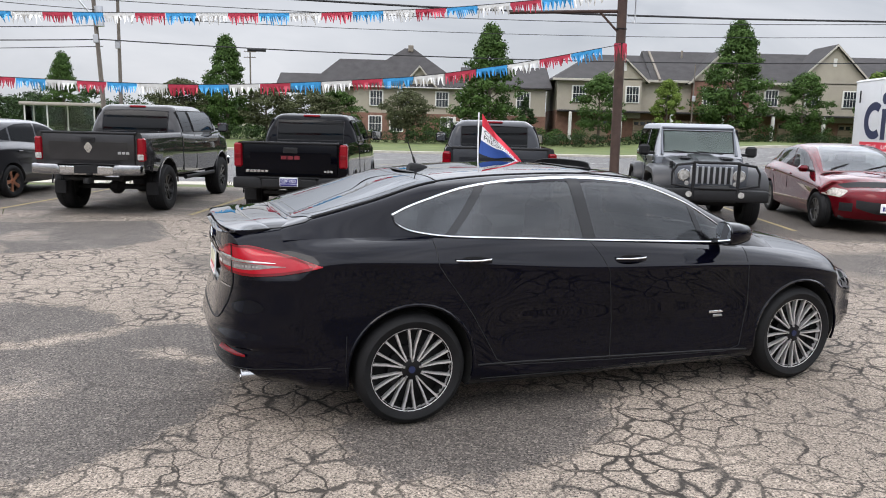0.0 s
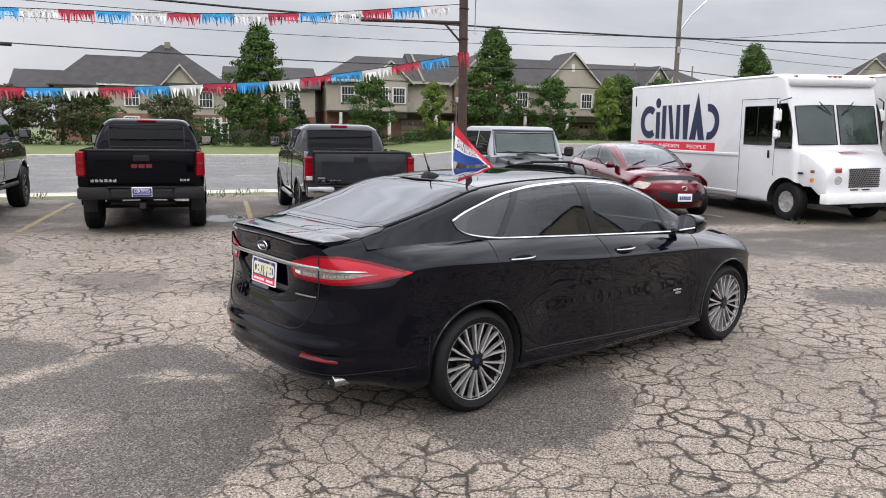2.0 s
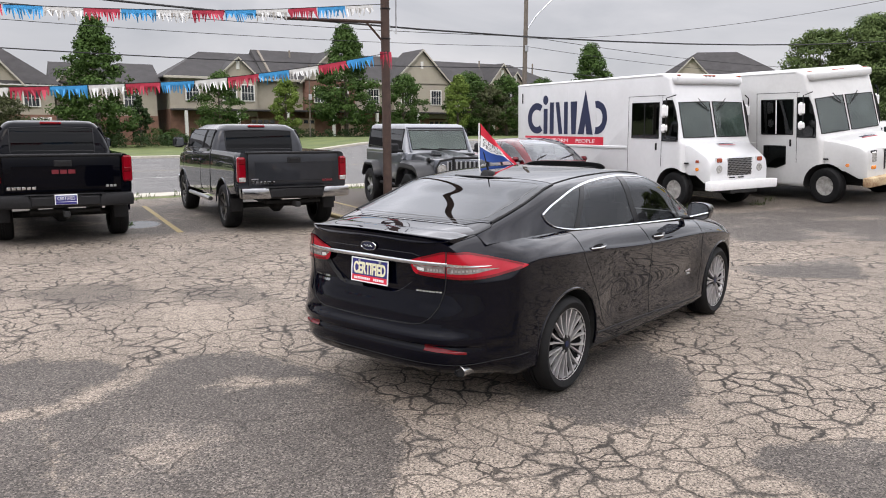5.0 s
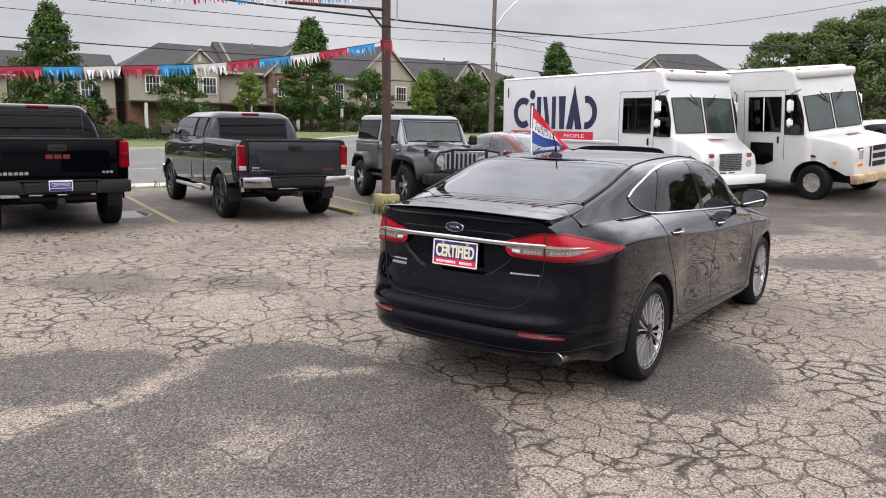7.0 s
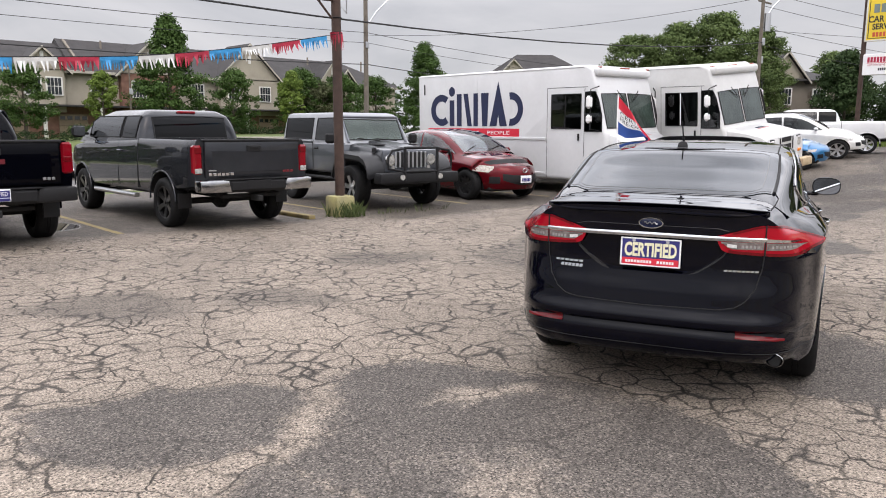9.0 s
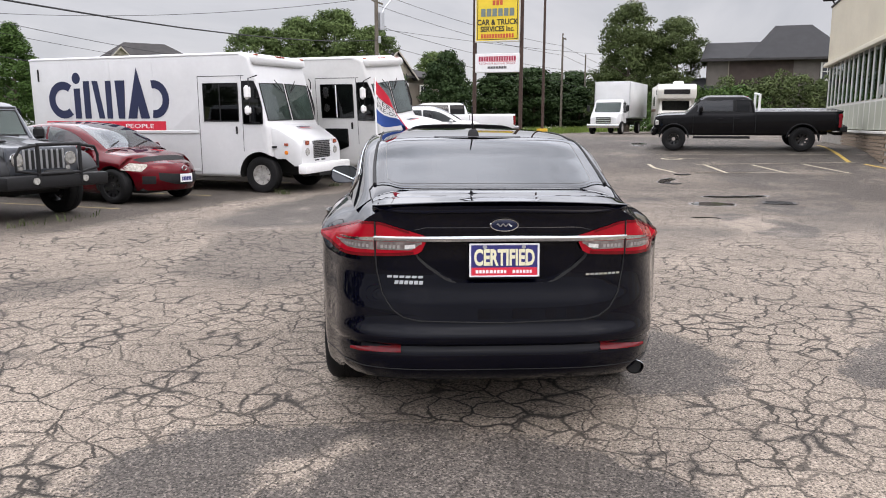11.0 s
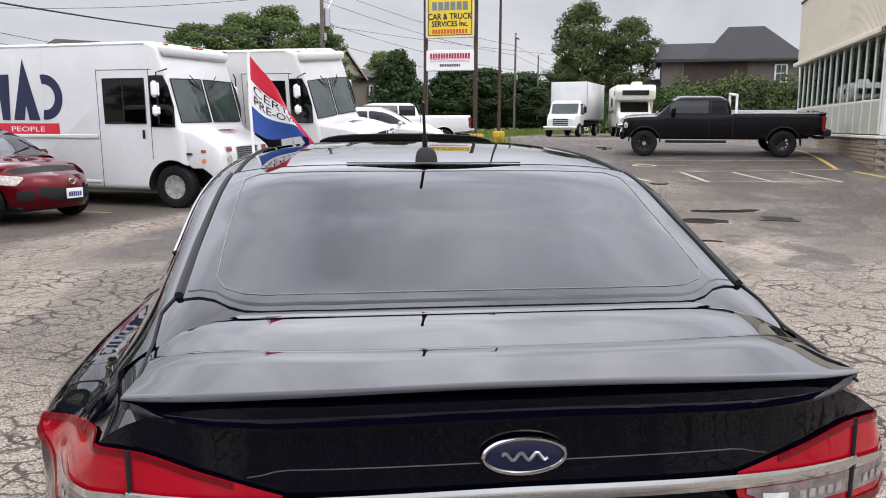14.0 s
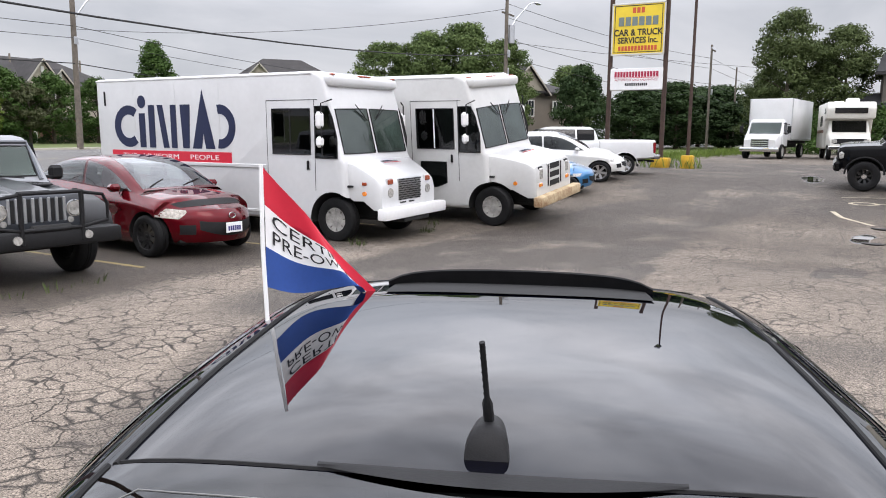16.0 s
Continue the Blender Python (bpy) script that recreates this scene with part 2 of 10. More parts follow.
class Shape:
    """Collects vertices and faces of one mesh."""

    def __init__(self):
        self.v, self.f = [], []

    def add(self, vs, fs, m=None):
        o = len(self.v)
        self.v += [tuple(m @ Vector(p)) for p in vs] if m else [tuple(p) for p in vs]
        self.f += [tuple(i + o for i in f) for f in fs]
        return self

    def box(self, c, s, b=0.0, m=None):
        """A box with chamfered edges: centre, full size, chamfer."""
        x, y, z = s[0] / 2, s[1] / 2, s[2] / 2
        b = min(b, 0.49 * min(s))
        if b <= 0:
            vs = [(c[0] + i * x, c[1] + j * y, c[2] + k * z) for i in (-1, 1) for j in (-1, 1) for k in (-1, 1)]
            return self.add(vs, [(0, 1, 3, 2), (4, 6, 7, 5), (0, 4, 5, 1), (2, 3, 7, 6), (0, 2, 6, 4), (1, 5, 7, 3)], m)
        vs, ix = [], {}
        for i in (-1, 1):
            for j in (-1, 1):
                for k in (-1, 1):
                    for a, q in enumerate(((x, y - b, z - b), (x - b, y, z - b), (x - b, y - b, z))):
                        ix[i, j, k, a] = len(vs)
                        vs.append((c[0] + i * q[0], c[1] + j * q[1], c[2] + k * q[2]))
        fs = []
        for s1 in (-1, 1):
            for a in range(3):
                o = [(-1, -1), (1, -1), (1, 1), (-1, 1)]
                f = []
                for p, q in o:
                    t = [0, 0, 0]
                    t[a], t[(a + 1) % 3], t[(a + 2) % 3] = s1, p, q
                    f.append(ix[t[0], t[1], t[2], a])
                fs.append(tuple(f if s1 > 0 else f[::-1]))
                for s2 in (-1, 1):
                    e = []
                    for w, aa in ((-1, a), (1, a), (1, (a + 1) % 3), (-1, (a + 1) % 3)):
                        t = [0, 0, 0]
                        t[a], t[(a + 1) % 3], t[(a + 2) % 3] = s1, s2, w
                        e.append(ix[t[0], t[1], t[2], aa])
                    fs.append(tuple(e if s1 * s2 < 0 else e[::-1]))
        for i in (-1, 1):
            for j in (-1, 1):
                for k in (-1, 1):
                    f = (ix[i, j, k, 0], ix[i, j, k, 1], ix[i, j, k, 2])
                    fs.append(f if i * j * k > 0 else f[::-1])
        return self.add(vs, fs, m)

    def cyl(self, p0, p1, r0, r1=None, n=16, cap=True, m=None):
        r1 = r0 if r1 is None else r1
        p0, p1 = Vector(p0), Vector(p1)
        a = (p1 - p0).normalized()
        u = a.orthogonal().normalized()
        w = a.cross(u)
        vs = [p + (u * math.cos(2 * math.pi * i / n) + w * math.sin(2 * math.pi * i / n)) * r for p, r in ((p0, r0), (p1, r1)) for i in range(n)]
        fs = [(i, (i + 1) % n, n + (i + 1) % n, n + i) for i in range(n)]
        if cap:
            fs += [tuple(range(n))[::-1], tuple(range(n, 2 * n))]
        return self.add(vs, fs, m)

    def tube(self, pts, r, n=6, closed=False, m=None):
        pts = [Vector(p) for p in pts]
        k = len(pts)
        vs, fs, up = [], [], None
        for i, p in enumerate(pts):
            a = pts[(i + 1) % k] if closed or i + 1 < k else p
            b = pts[i - 1] if closed or i > 0 else p
            t = (a - b).normalized()
            up = t.orthogonal().normalized() if up is None else (up - t * up.dot(t)).normalized()
            w = t.cross(up)
            rr = r[i] if isinstance(r, (list, tuple)) else r
            vs += [p + (up * math.cos(2 * math.pi * j / n) + w * math.sin(2 * math.pi * j / n)) * rr for j in range(n)]
        for i in range(k if closed else k - 1):
            for j in range(n):
                fs.append((i * n + j, i * n + (j + 1) % n, ((i + 1) % k) * n + (j + 1) % n, ((i + 1) % k) * n + j))
        if not closed:
            fs += [tuple(range(n))[::-1], tuple(range((k - 1) * n, k * n))]
        return self.add(vs, fs, m)

    def lathe(self, prof, n=40, m=None):
        """Turns a profile of (radius, y) about the y axis."""
        k = len(prof)
        vs = [(r * math.cos(2 * math.pi * i / n), y, r * math.sin(2 * math.pi * i / n)) for i in range(n) for r, y in prof]
        fs = [(i * k + j, i * k + j + 1, ((i + 1) % n) * k + j + 1, ((i + 1) % n) * k + j) for i in range(n) for j in range(k - 1)]
        return self.add(vs, fs, m)

    def grid(self, fn, us, vs_, m=None, flip=False):
        """A patch: fn(u, v) over the two lists of values."""
        nu, nv = len(us), len(vs_)
        vs = [fn(u, v) for u in us for v in vs_]
        fs = [(i * nv + j, (i + 1) * nv + j, (i + 1) * nv + j + 1, i * nv + j + 1) for i in range(nu - 1) for j in range(nv - 1)]
        return self.add(vs, [f[::-1] for f in fs] if flip else fs, m)

    def loft(self, rings, cap=True, m=None):
        n = len(rings[0])
        vs = [p for r in rings for p in r]
        fs = [(i * n + j, i * n + (j + 1) % n, (i + 1) * n + (j + 1) % n, (i + 1) * n + j) for i in range(len(rings) - 1) for j in range(n)]
        if cap:
            fs += [tuple(range(n))[::-1], tuple(range((len(rings) - 1) * n, len(rings) * n))]
        return self.add(vs, fs, m)

    def prism(self, poly, d0, d1, axis="y", m=None):
        """A flat outline drawn out between two depths. axis y: outline in (x, z); x: (y, z); z: (x, y)."""
        def put(p, d):
            return {"y": (p[0], d, p[1]), "x": (d, p[0], p[1]), "z": (p[0], p[1], d)}[axis]
        n = len(poly)
        vs = [put(p, d) for d in (d0, d1) for p in poly]
        fs = [(i, (i + 1) % n, n + (i + 1) % n, n + i) for i in range(n)] + [tuple(range(n))[::-1], tuple(range(n, 2 * n))]
        return self.add(vs, fs, m)

    def sheet(self, fn, us, vs_, thick, m=None):
        """A patch with thickness along the mean normal of its four corners."""
        q = [Vector(fn(u, v)) for u, v in ((us[0], vs_[0]), (us[-1], vs_[0]), (us[0], vs_[-1]), (us[-1], vs_[-1]))]
        nrm = (q[1] - q[0]).cross(q[2] - q[0]).normalized() * thick
        nu, nv = len(us), len(vs_)
        top = [Vector(fn(u, v)) for u in us for v in vs_]
        vs = top + [p - nrm for p in top]
        k = nu * nv
        fs = [(i * nv + j, (i + 1) * nv + j, (i + 1) * nv + j + 1, i * nv + j + 1) for i in range(nu - 1) for j in range(nv - 1)]
        fs += [tuple(k + i for i in f)[::-1] for f in fs]
        edge = [i * nv for i in range(nu)] + [(nu - 1) * nv + j for j in range(1, nv)] + [i * nv + nv - 1 for i in range(nu - 2, -1, -1)] + [j for j in range(nv - 2, 0, -1)]
        fs += [(edge[i - 1], edge[i], k + edge[i], k + edge[i - 1])[::-1] for i in range(len(edge))]
        return self.add(vs, fs, m)


def spread(a, b, n):
    return [a + (b - a) * i / (n - 1) for i in range(n)]


def mesh_of(name, sh, material, angle=35):
    me = bpy.data.meshes.new(name)
    me.from_pydata(sh.v, [], sh.f)
    b = bmesh.new()
    b.from_mesh(me)
    if len(b.faces) < 60000:
        bmesh.ops.recalc_face_normals(b, faces=b.faces)
    b.to_mesh(me)
    b.free()
    me.materials.append(material)
    if angle:
        me.polygons.foreach_set("use_smooth", [True] * len(me.polygons))
        me.set_sharp_from_angle(angle=radians(angle))
    return me


def part(name, sh, material, parent=None, label="", angle=35, m=None):
    """One mesh object, under its thing where a parent is given."""
    ob = new(name, mesh_of(name, sh, material, angle) if isinstance(sh, Shape) else sh)
    if parent:
        ob.parent = parent
    if m is not None:
        ob.matrix_basis = m
    return tagged(ob, label=label)


def thing(name, m, label, category, group="", kind=""):
    ob = new(name)
    ob.empty_display_size = 0.2
    ob.matrix_basis = m
    return tagged(ob, label, category, group, kind)


def writing(text, size, material, parent, m, depth=0.002, name="lettering", squash=1.0, bold=0.0):
    """Letters of the built-in font as a thin raised mesh, centred, standing in the local xz plane's front."""
    cu = bpy.data.curves.new(name, "FONT")
    cu.body, cu.size, cu.extrude, cu.align_x, cu.align_y = text, size, depth, "CENTER", "CENTER"
    cu.resolution_u = 3
    cu.offset = bold
    tmp = bpy.data.objects.new("tmp", cu)
    scene.collection.objects.link(tmp)
    dg = bpy.context.evaluated_depsgraph_get()
    me = bpy.data.meshes.new_from_object(tmp.evaluated_get(dg))
    bpy.data.objects.remove(tmp)
    me.materials.clear()
    me.materials.append(material)
    me.transform(Matrix.Diagonal((squash, 1, 1, 1)))
    ob = new(name, me)
    ob.parent = parent
    ob.matrix_basis = m
    return ob


def carved(name, sh, material, cutters, inner):
    """A mesh with the cutters' shapes taken out of it; the cut faces take the inner material."""
    ob = new(name, mesh_of(name, sh, material, 0))
    ob.data.materials.append(inner)
    tool = new("cutter", mesh_of("cutter", cutters, inner, 0))
    mod = ob.modifiers.new("cut", "BOOLEAN")
    mod.operation, mod.object, mod.solver, mod.material_mode = "DIFFERENCE", tool, "EXACT", "TRANSFER"
    me = bpy.data.meshes.new_from_object(ob.evaluated_get(bpy.context.evaluated_depsgraph_get()))
    bpy.data.objects.remove(ob)
    bpy.data.objects.remove(tool)
    me.polygons.foreach_set("use_smooth", [True] * len(me.polygons))
    me.set_sharp_from_angle(angle=radians(32))
    return me


def rise(x, y):
    """The lot climbs gently towards its far end."""
    return 0.9 * smooth01(11.5, 23, x) + 0.1 * smooth01(23, 50, x)


def on_lot(x, y, yaw):
    """A pose on the lot, tilted with it."""
    s = (rise(x + 1, y) - rise(x - 1, y)) / 2
    up = Vector((-s, 0, 1)).normalized()
    f = Vector((math.cos(radians(yaw)), math.sin(radians(yaw)), 0))
    f = (f - up * f.dot(up)).normalized()
    l = up.cross(f)
    return Matrix(((f.x, l.x, up.x, x), (f.y, l.y, up.y, y), (f.z, l.z, up.z, rise(x, y)), (0, 0, 0, 1)))

# ---- ground ----
def near_kerb(x):
    return 22.6 + 0.14 * x - 0.0012 * max(0.0, x) ** 2


def far_kerb(x):
    return 49.6 + 0.14 * x - 0.0012 * max(0.0, x) ** 2


def asphalt_material(name, light, dark, patches, crack=1.0, wet=(), repairs=(), stained=(), pale_places=()):
    """Aged, crazed tarmac: pale worn slabs between dark cracks, with smoother dark patches, round (x, y, rx, ry, turn) or with corners, and wet places."""
    m = bpy.data.materials.new(name)
    m.use_nodes = True
    n, l = m.node_tree.nodes, m.node_tree.links
    p = n["Principled BSDF"]
    tc = n.new("ShaderNodeTexCoord")

    def math_(op, a, b=None, c=None, clamp=False):
        k = n.new("ShaderNodeMath")
        k.operation, k.use_clamp = op, clamp
        for i, q in enumerate((a, b, c)):
            if q is None:
                continue
            if isinstance(q, (int, float)):
                k.inputs[i].default_value = q
            else:
                l.new(q, k.inputs[i])
        return k.outputs[0]

    def noise_(scale, detail=4.0, rough=0.55, vec=None):
        k = n.new("ShaderNodeTexNoise")
        k.inputs["Scale"].default_value, k.inputs["Detail"].default_value, k.inputs["Roughness"].default_value = scale, detail, rough
        l.new(vec or tc.outputs["Object"], k.inputs["Vector"])
        return k

    def step_(v, a, b):
        k = n.new("ShaderNodeMapRange")
        k.interpolation_type = "SMOOTHSTEP"
        k.inputs["From Min"].default_value, k.inputs["From Max"].default_value = a, b
        l.new(v, k.inputs["Value"])
        return k.outputs["Result"]

    def mix_(f, a, b):
        k = n.new("ShaderNodeMix")
        k.data_type = "RGBA"
        for i, q in ((0, f), (6, a), (7, b)):
            if isinstance(q, tuple):
                k.inputs[i].default_value = (*q, 1)
            elif isinstance(q, (int, float)):
                k.inputs[i].default_value = q
            else:
                l.new(q, k.inputs[i])
        return k.outputs[2]

    def warp_(scale, amount):
        w = noise_(scale, 3.0)
        s = n.new("ShaderNodeVectorMath")
        s.operation = "SUBTRACT"
        s.inputs[1].default_value = (0.5, 0.5, 0.5)
        l.new(w.outputs["Color"], s.inputs[0])
        k = n.new("ShaderNodeVectorMath")
        k.operation = "MULTIPLY_ADD"
        k.inputs[1].default_value = (amount, amount, 0)
        l.new(s.outputs[0], k.inputs[0])
        l.new(tc.outputs["Object"], k.inputs[2])
        return k.outputs[0]

    def crack_(scale, vec, width):
        k = n.new("ShaderNodeTexVoronoi")
        k.feature, k.voronoi_dimensions = "DISTANCE_TO_EDGE", "2D"
        k.inputs["Scale"].default_value = scale
        l.new(vec, k.inputs["Vector"])
        return k.outputs["Distance"]

    def vec_(op, a, b):
        k = n.new("ShaderNodeVectorMath")
        k.operation = op
        for i, q in enumerate((a, b)):
            if isinstance(q, tuple):
                k.inputs[i].default_value = q
            else:
                l.new(q, k.inputs[i])
        return k.outputs["Value"] if op in ("DOT_PRODUCT", "LENGTH", "DISTANCE") else k.outputs[0]

    def jitter_(scale, amount, vec):
        w = noise_(scale, 3.0)
        k = n.new("ShaderNodeVectorMath")
        k.operation = "MULTIPLY_ADD"
        k.inputs[1].default_value = (amount, amount, 0)
        l.new(vec_("SUBTRACT", w.outputs["Color"], (0.5, 0.5, 0.5)), k.inputs[0])
        l.new(vec, k.inputs[2])
        return k.outputs[0]

    warped = jitter_(15.0, 0.045, warp_(2.2, 0.36))
    warped_soft = jitter_(9.0, 0.10, warp_(0.6, 1.3))
    ragged = jitter_(7.0, 0.10, warp_(1.3, 0.42))
    # outlines of smooth dark patches, their edges ragged
    inside, rim = None, None
    for x, y, rx, ry, turn in patches:
        mp = n.new("ShaderNodeMapping")
        mp.vector_type = "TEXTURE"
        mp.inputs["Location"].default_value, mp.inputs["Rotation"].default_value, mp.inputs["Scale"].default_value = (x, y, 0), (0, 0, radians(turn)), (rx, ry, 1)
        l.new(warp_(1.1, 0.9), mp.inputs["Vector"])
        ln = vec_("LENGTH", vec_("MULTIPLY", mp.outputs["Vector"], (1, 1, 0)), (0, 0, 0))
        e = math_("SUBTRACT", 1.0, step_(ln, 0.86, 1.06))
        inside = e if inside is None else math_("MAXIMUM", inside, e)
    fine = noise_(5.5, 5.0, 0.65)
    crumb = math_("ADD", math_("MULTIPLY_ADD", fine.outputs["Fac"], 0.42, -0.21), math_("MULTIPLY_ADD", noise_(38, 2.0, 0.7).outputs["Fac"], 0.24, -0.12))

    def within(corners, soft):
        """How far inside a convex outline a point lies, with a crumbling edge; and the signed distance."""
        area = sum(corners[i - 1][0] * corners[i][1] - corners[i][0] * corners[i - 1][1] for i in range(len(corners)))
        far = None
        for i in range(len(corners)):
            (x0, y0), (x1, y1) = corners[i - 1], corners[i]
            k = math.hypot(x1 - x0, y1 - y0) * (1 if area > 0 else -1)
            nx, ny = (y1 - y0) / k, -(x1 - x0) / k
            d = math_("SUBTRACT", vec_("DOT_PRODUCT", ragged, (nx, ny, 0.0)), nx * x0 + ny * y0)
            far = d if far is None else math_("MAXIMUM", far, d)
        return math_("SUBTRACT", 1.0, step_(math_("ADD", far, crumb), -soft, soft * 0.5)), far
    for corners in repairs:
        e, far = within(corners, 0.07)
        inside = e if inside is None else math_("MAXIMUM", inside, e)
        lip = math_("SUBTRACT", 1.0, math_("DIVIDE", math_("ABSOLUTE", far), 0.010, clamp=True))
        rim = lip if rim is None else math_("MAXIMUM", rim, lip)
    stain, sandy = 0.0, 0.0
    for corners in stained:
        stain = math_("MAXIMUM", within(corners, 0.22)[0], stain)
    for corners in pale_places:
        sandy = math_("MAXIMUM", within(corners, 0.16)[0], sandy)
    blot = noise_(0.16, 4.0)
    blot2 = noise_(0.75, 5.0)
    away = step_(vec_("DISTANCE", tc.outputs["Object"], (0.3, 6.5, 0.0)), 4.5, 7.5) if repairs else 1.0
    smoothed = math_("MULTIPLY", math_("MULTIPLY", step_(blot.outputs["Fac"], 0.46, 0.58), 0.75), away)
    if repairs:
        smoothed = math_("MAXIMUM", smoothed, math_("MULTIPLY", step_(vec_("DOT_PRODUCT", warped_soft, (1.0, -0.25, 0.0)), 5.5, 11.0), 0.48))
    if repairs:
        smoothed = math_("MAXIMUM", smoothed, math_("MULTIPLY", step_(vec_("DOT_PRODUCT", ragged, (0.03, 1.0, 0.0)), 13.5, 14.2), 0.95))
        smoothed = math_("MULTIPLY", smoothed, math_("MULTIPLY_ADD", step_(noise_(0.42, 4.0).outputs["Fac"], 0.40, 0.50), 0.45, 0.55))
    if inside is not None:
        smoothed = math_("MAXIMUM", smoothed, inside)
    if pale_places:
        smoothed = math_("MULTIPLY", smoothed, math_("SUBTRACT", 1.0, math_("MULTIPLY", sandy, 0.8)))
    worn_off = math_("MULTIPLY", step_(math_("MULTIPLY_ADD", fine.outputs["Fac"], 0.35, blot2.outputs["Fac"]), 0.74, 0.86), 0.55)
    smoothed = math_("MULTIPLY", smoothed, math_("SUBTRACT", 1.0, worn_off))
    open_ = math_("SUBTRACT", math_("SUBTRACT", 1.0, math_("MULTIPLY", sandy, 0.75)), math_("MULTIPLY", smoothed, 1.25), clamp=True)
    # cracks at two sizes; the fine net fades out on smooth patches and here and there elsewhere
    d1 = crack_(4.7, warped, 1)
    d2 = crack_(1.7, warped_soft, 1)
    wide = math_("MULTIPLY_ADD", noise_(0.75, 4.0).outputs["Fac"], 0.26, -0.076)
    k1 = math_("SUBTRACT", 1.0, math_("DIVIDE", d1, math_("MAXIMUM", wide, 0.0005), clamp=True))
    k1 = math_("MULTIPLY", step_(k1, 0.05, 0.60), open_)
    k2 = math_("SUBTRACT", 1.0, math_("DIVIDE", d2, math_("MAXIMUM", math_("MULTIPLY_ADD", noise_(1.7, 2.0).outputs["Fac"], 0.064, -0.011), 0.0005), clamp=True))
    k2 = math_("MULTIPLY", step_(k2, 0.05, 0.7), math_("SUBTRACT", 1.0, math_("MULTIPLY", smoothed, 0.45)))
    cracks = math_("MULTIPLY", math_("MAXIMUM", k1, k2), math_("MULTIPLY_ADD", step_(noise_(1.3, 4.0).outputs["Fac"], 0.36, 0.60), 0.50, 0.50))
    if rim is not None:
        cracks = math_("MAXIMUM", cracks, math_("MULTIPLY", rim, step_(noise_(0.9, 2.0).outputs["Fac"], 0.45, 0.55)))
    cracks = math_("MULTIPLY", cracks, crack, clamp=True)
    # grit that has filled the broken places
    fill = math_("MULTIPLY", math_("MULTIPLY", math_("SUBTRACT", 1.0, step_(d1, 0.05, 0.16)), step_(math_("MULTIPLY_ADD", noise_(1.9, 4.0).outputs["Fac"], 1.0, math_("MULTIPLY", fine.outputs["Fac"], 0.3)), 0.66, 0.76)), math_("MULTIPLY", open_, 0.85 * crack))
    # aggregate: pale and dark chips
    chip = n.new("ShaderNodeTexVoronoi")
    chip.inputs["Scale"].default_value = 105
    l.new(tc.outputs["Object"], chip.inputs["Vector"])
    grit = noise_(58, 3.0, 0.8)
    hue = mix_(step_(blot2.outputs["Fac"], 0.35, 0.7), tuple(c * 0.84 for c in light), tuple(c * 1.1 for c in light))
    hue = mix_(math_("MULTIPLY", step_(fine.outputs["Fac"], 0.5, 0.75), 0.35), hue, tuple(c * 0.62 for c in light))
    worn = mix_(smoothed, hue, mix_(step_(blot2.outputs["Fac"], 0.45, 0.66), tuple(c * 0.92 for c in dark), tuple(c * 1.3 for c in dark)))
    worn = mix_(math_("MULTIPLY", stain, 0.62), worn, tuple(c * 1.15 for c in dark))
    worn = mix_(math_("MULTIPLY", sandy, 0.6), worn, tuple(c * 1.12 for c in light))
    if repairs:
        # the far end carries an older, darker coat, worn pale in streaks across the way cars drive
        across = n.new("ShaderNodeMapping")
        across.inputs["Rotation"].default_value, across.inputs["Scale"].default_value = (0, 0, radians(12)), (0.9, 0.22, 1)
        l.new(warped_soft, across.inputs["Vector"])
        streak = step_(noise_(0.9, 5.0, 0.6, across.outputs["Vector"]).outputs["Fac"], 0.40, 0.62)
        old = math_("MULTIPLY", step_(vec_("DOT_PRODUCT", warped_soft, (1.0, -0.15, 0.0)), 7.5, 12.5), math_("MULTIPLY_ADD", streak, -0.30, 0.50))
        worn = mix_(old, worn, tuple(c * q for c, q in zip(dark, (0.52, 0.47, 0.43))))
        lane = math_("MULTIPLY", step_(vec_("DOT_PRODUCT", ragged, (0.0, 1.0, 0.0)), 12.6, 13.3), step_(vec_("DOT_PRODUCT", ragged, (1.0, 0.0, 0.0)), 3.0, 4.5))
        worn = mix_(math_("MULTIPLY", lane, 0.75), worn, tuple(c * q for c, q in zip(dark, (0.62, 0.58, 0.55))))
    worn = mix_(fill, worn, tuple(c * 0.8 for c in dark))
    sep = n.new("ShaderNodeSeparateColor")
    l.new(chip.outputs["Color"], sep.inputs[0])
    pale = math_("MULTIPLY", step_(sep.outputs[0], 0.66, 0.95), math_("MULTIPLY_ADD", smoothed, 0.75, 0.25))
    speck = math_("ADD", math_("MULTIPLY_ADD", sep.outputs[1], 0.80, math_("MULTIPLY", pale, 1.25)), math_("MULTIPLY_ADD", grit.outputs["Fac"], 3.2, -1.26))
    vm = n.new("ShaderNodeVectorMath")
    vm.operation = "SCALE"
    l.new(worn, vm.inputs[0])
    l.new(speck, vm.inputs["Scale"])
    col = mix_(math_("MULTIPLY", cracks, 0.94), vm.outputs[0], (0.028, 0.024, 0.020))
    rough = math_("MULTIPLY_ADD", smoothed, -0.12, 0.88)
    # damp and wet places
    film = None
    for x, y, rx, ry, turn in wet:
        mp = n.new("ShaderNodeMapping")
        mp.vector_type = "TEXTURE"
        mp.inputs["Location"].default_value, mp.inputs["Rotation"].default_value, mp.inputs["Scale"].default_value = (x, y, 0), (0, 0, radians(turn)), (rx, ry, 1)
        l.new(warp_(1.6, 0.5), mp.inputs["Vector"])
        sx = n.new("ShaderNodeVectorMath")
        sx.operation = "MULTIPLY"
        sx.inputs[1].default_value = (1, 1, 0)
        l.new(mp.outputs["Vector"], sx.inputs[0])
        ln = n.new("ShaderNodeVectorMath")
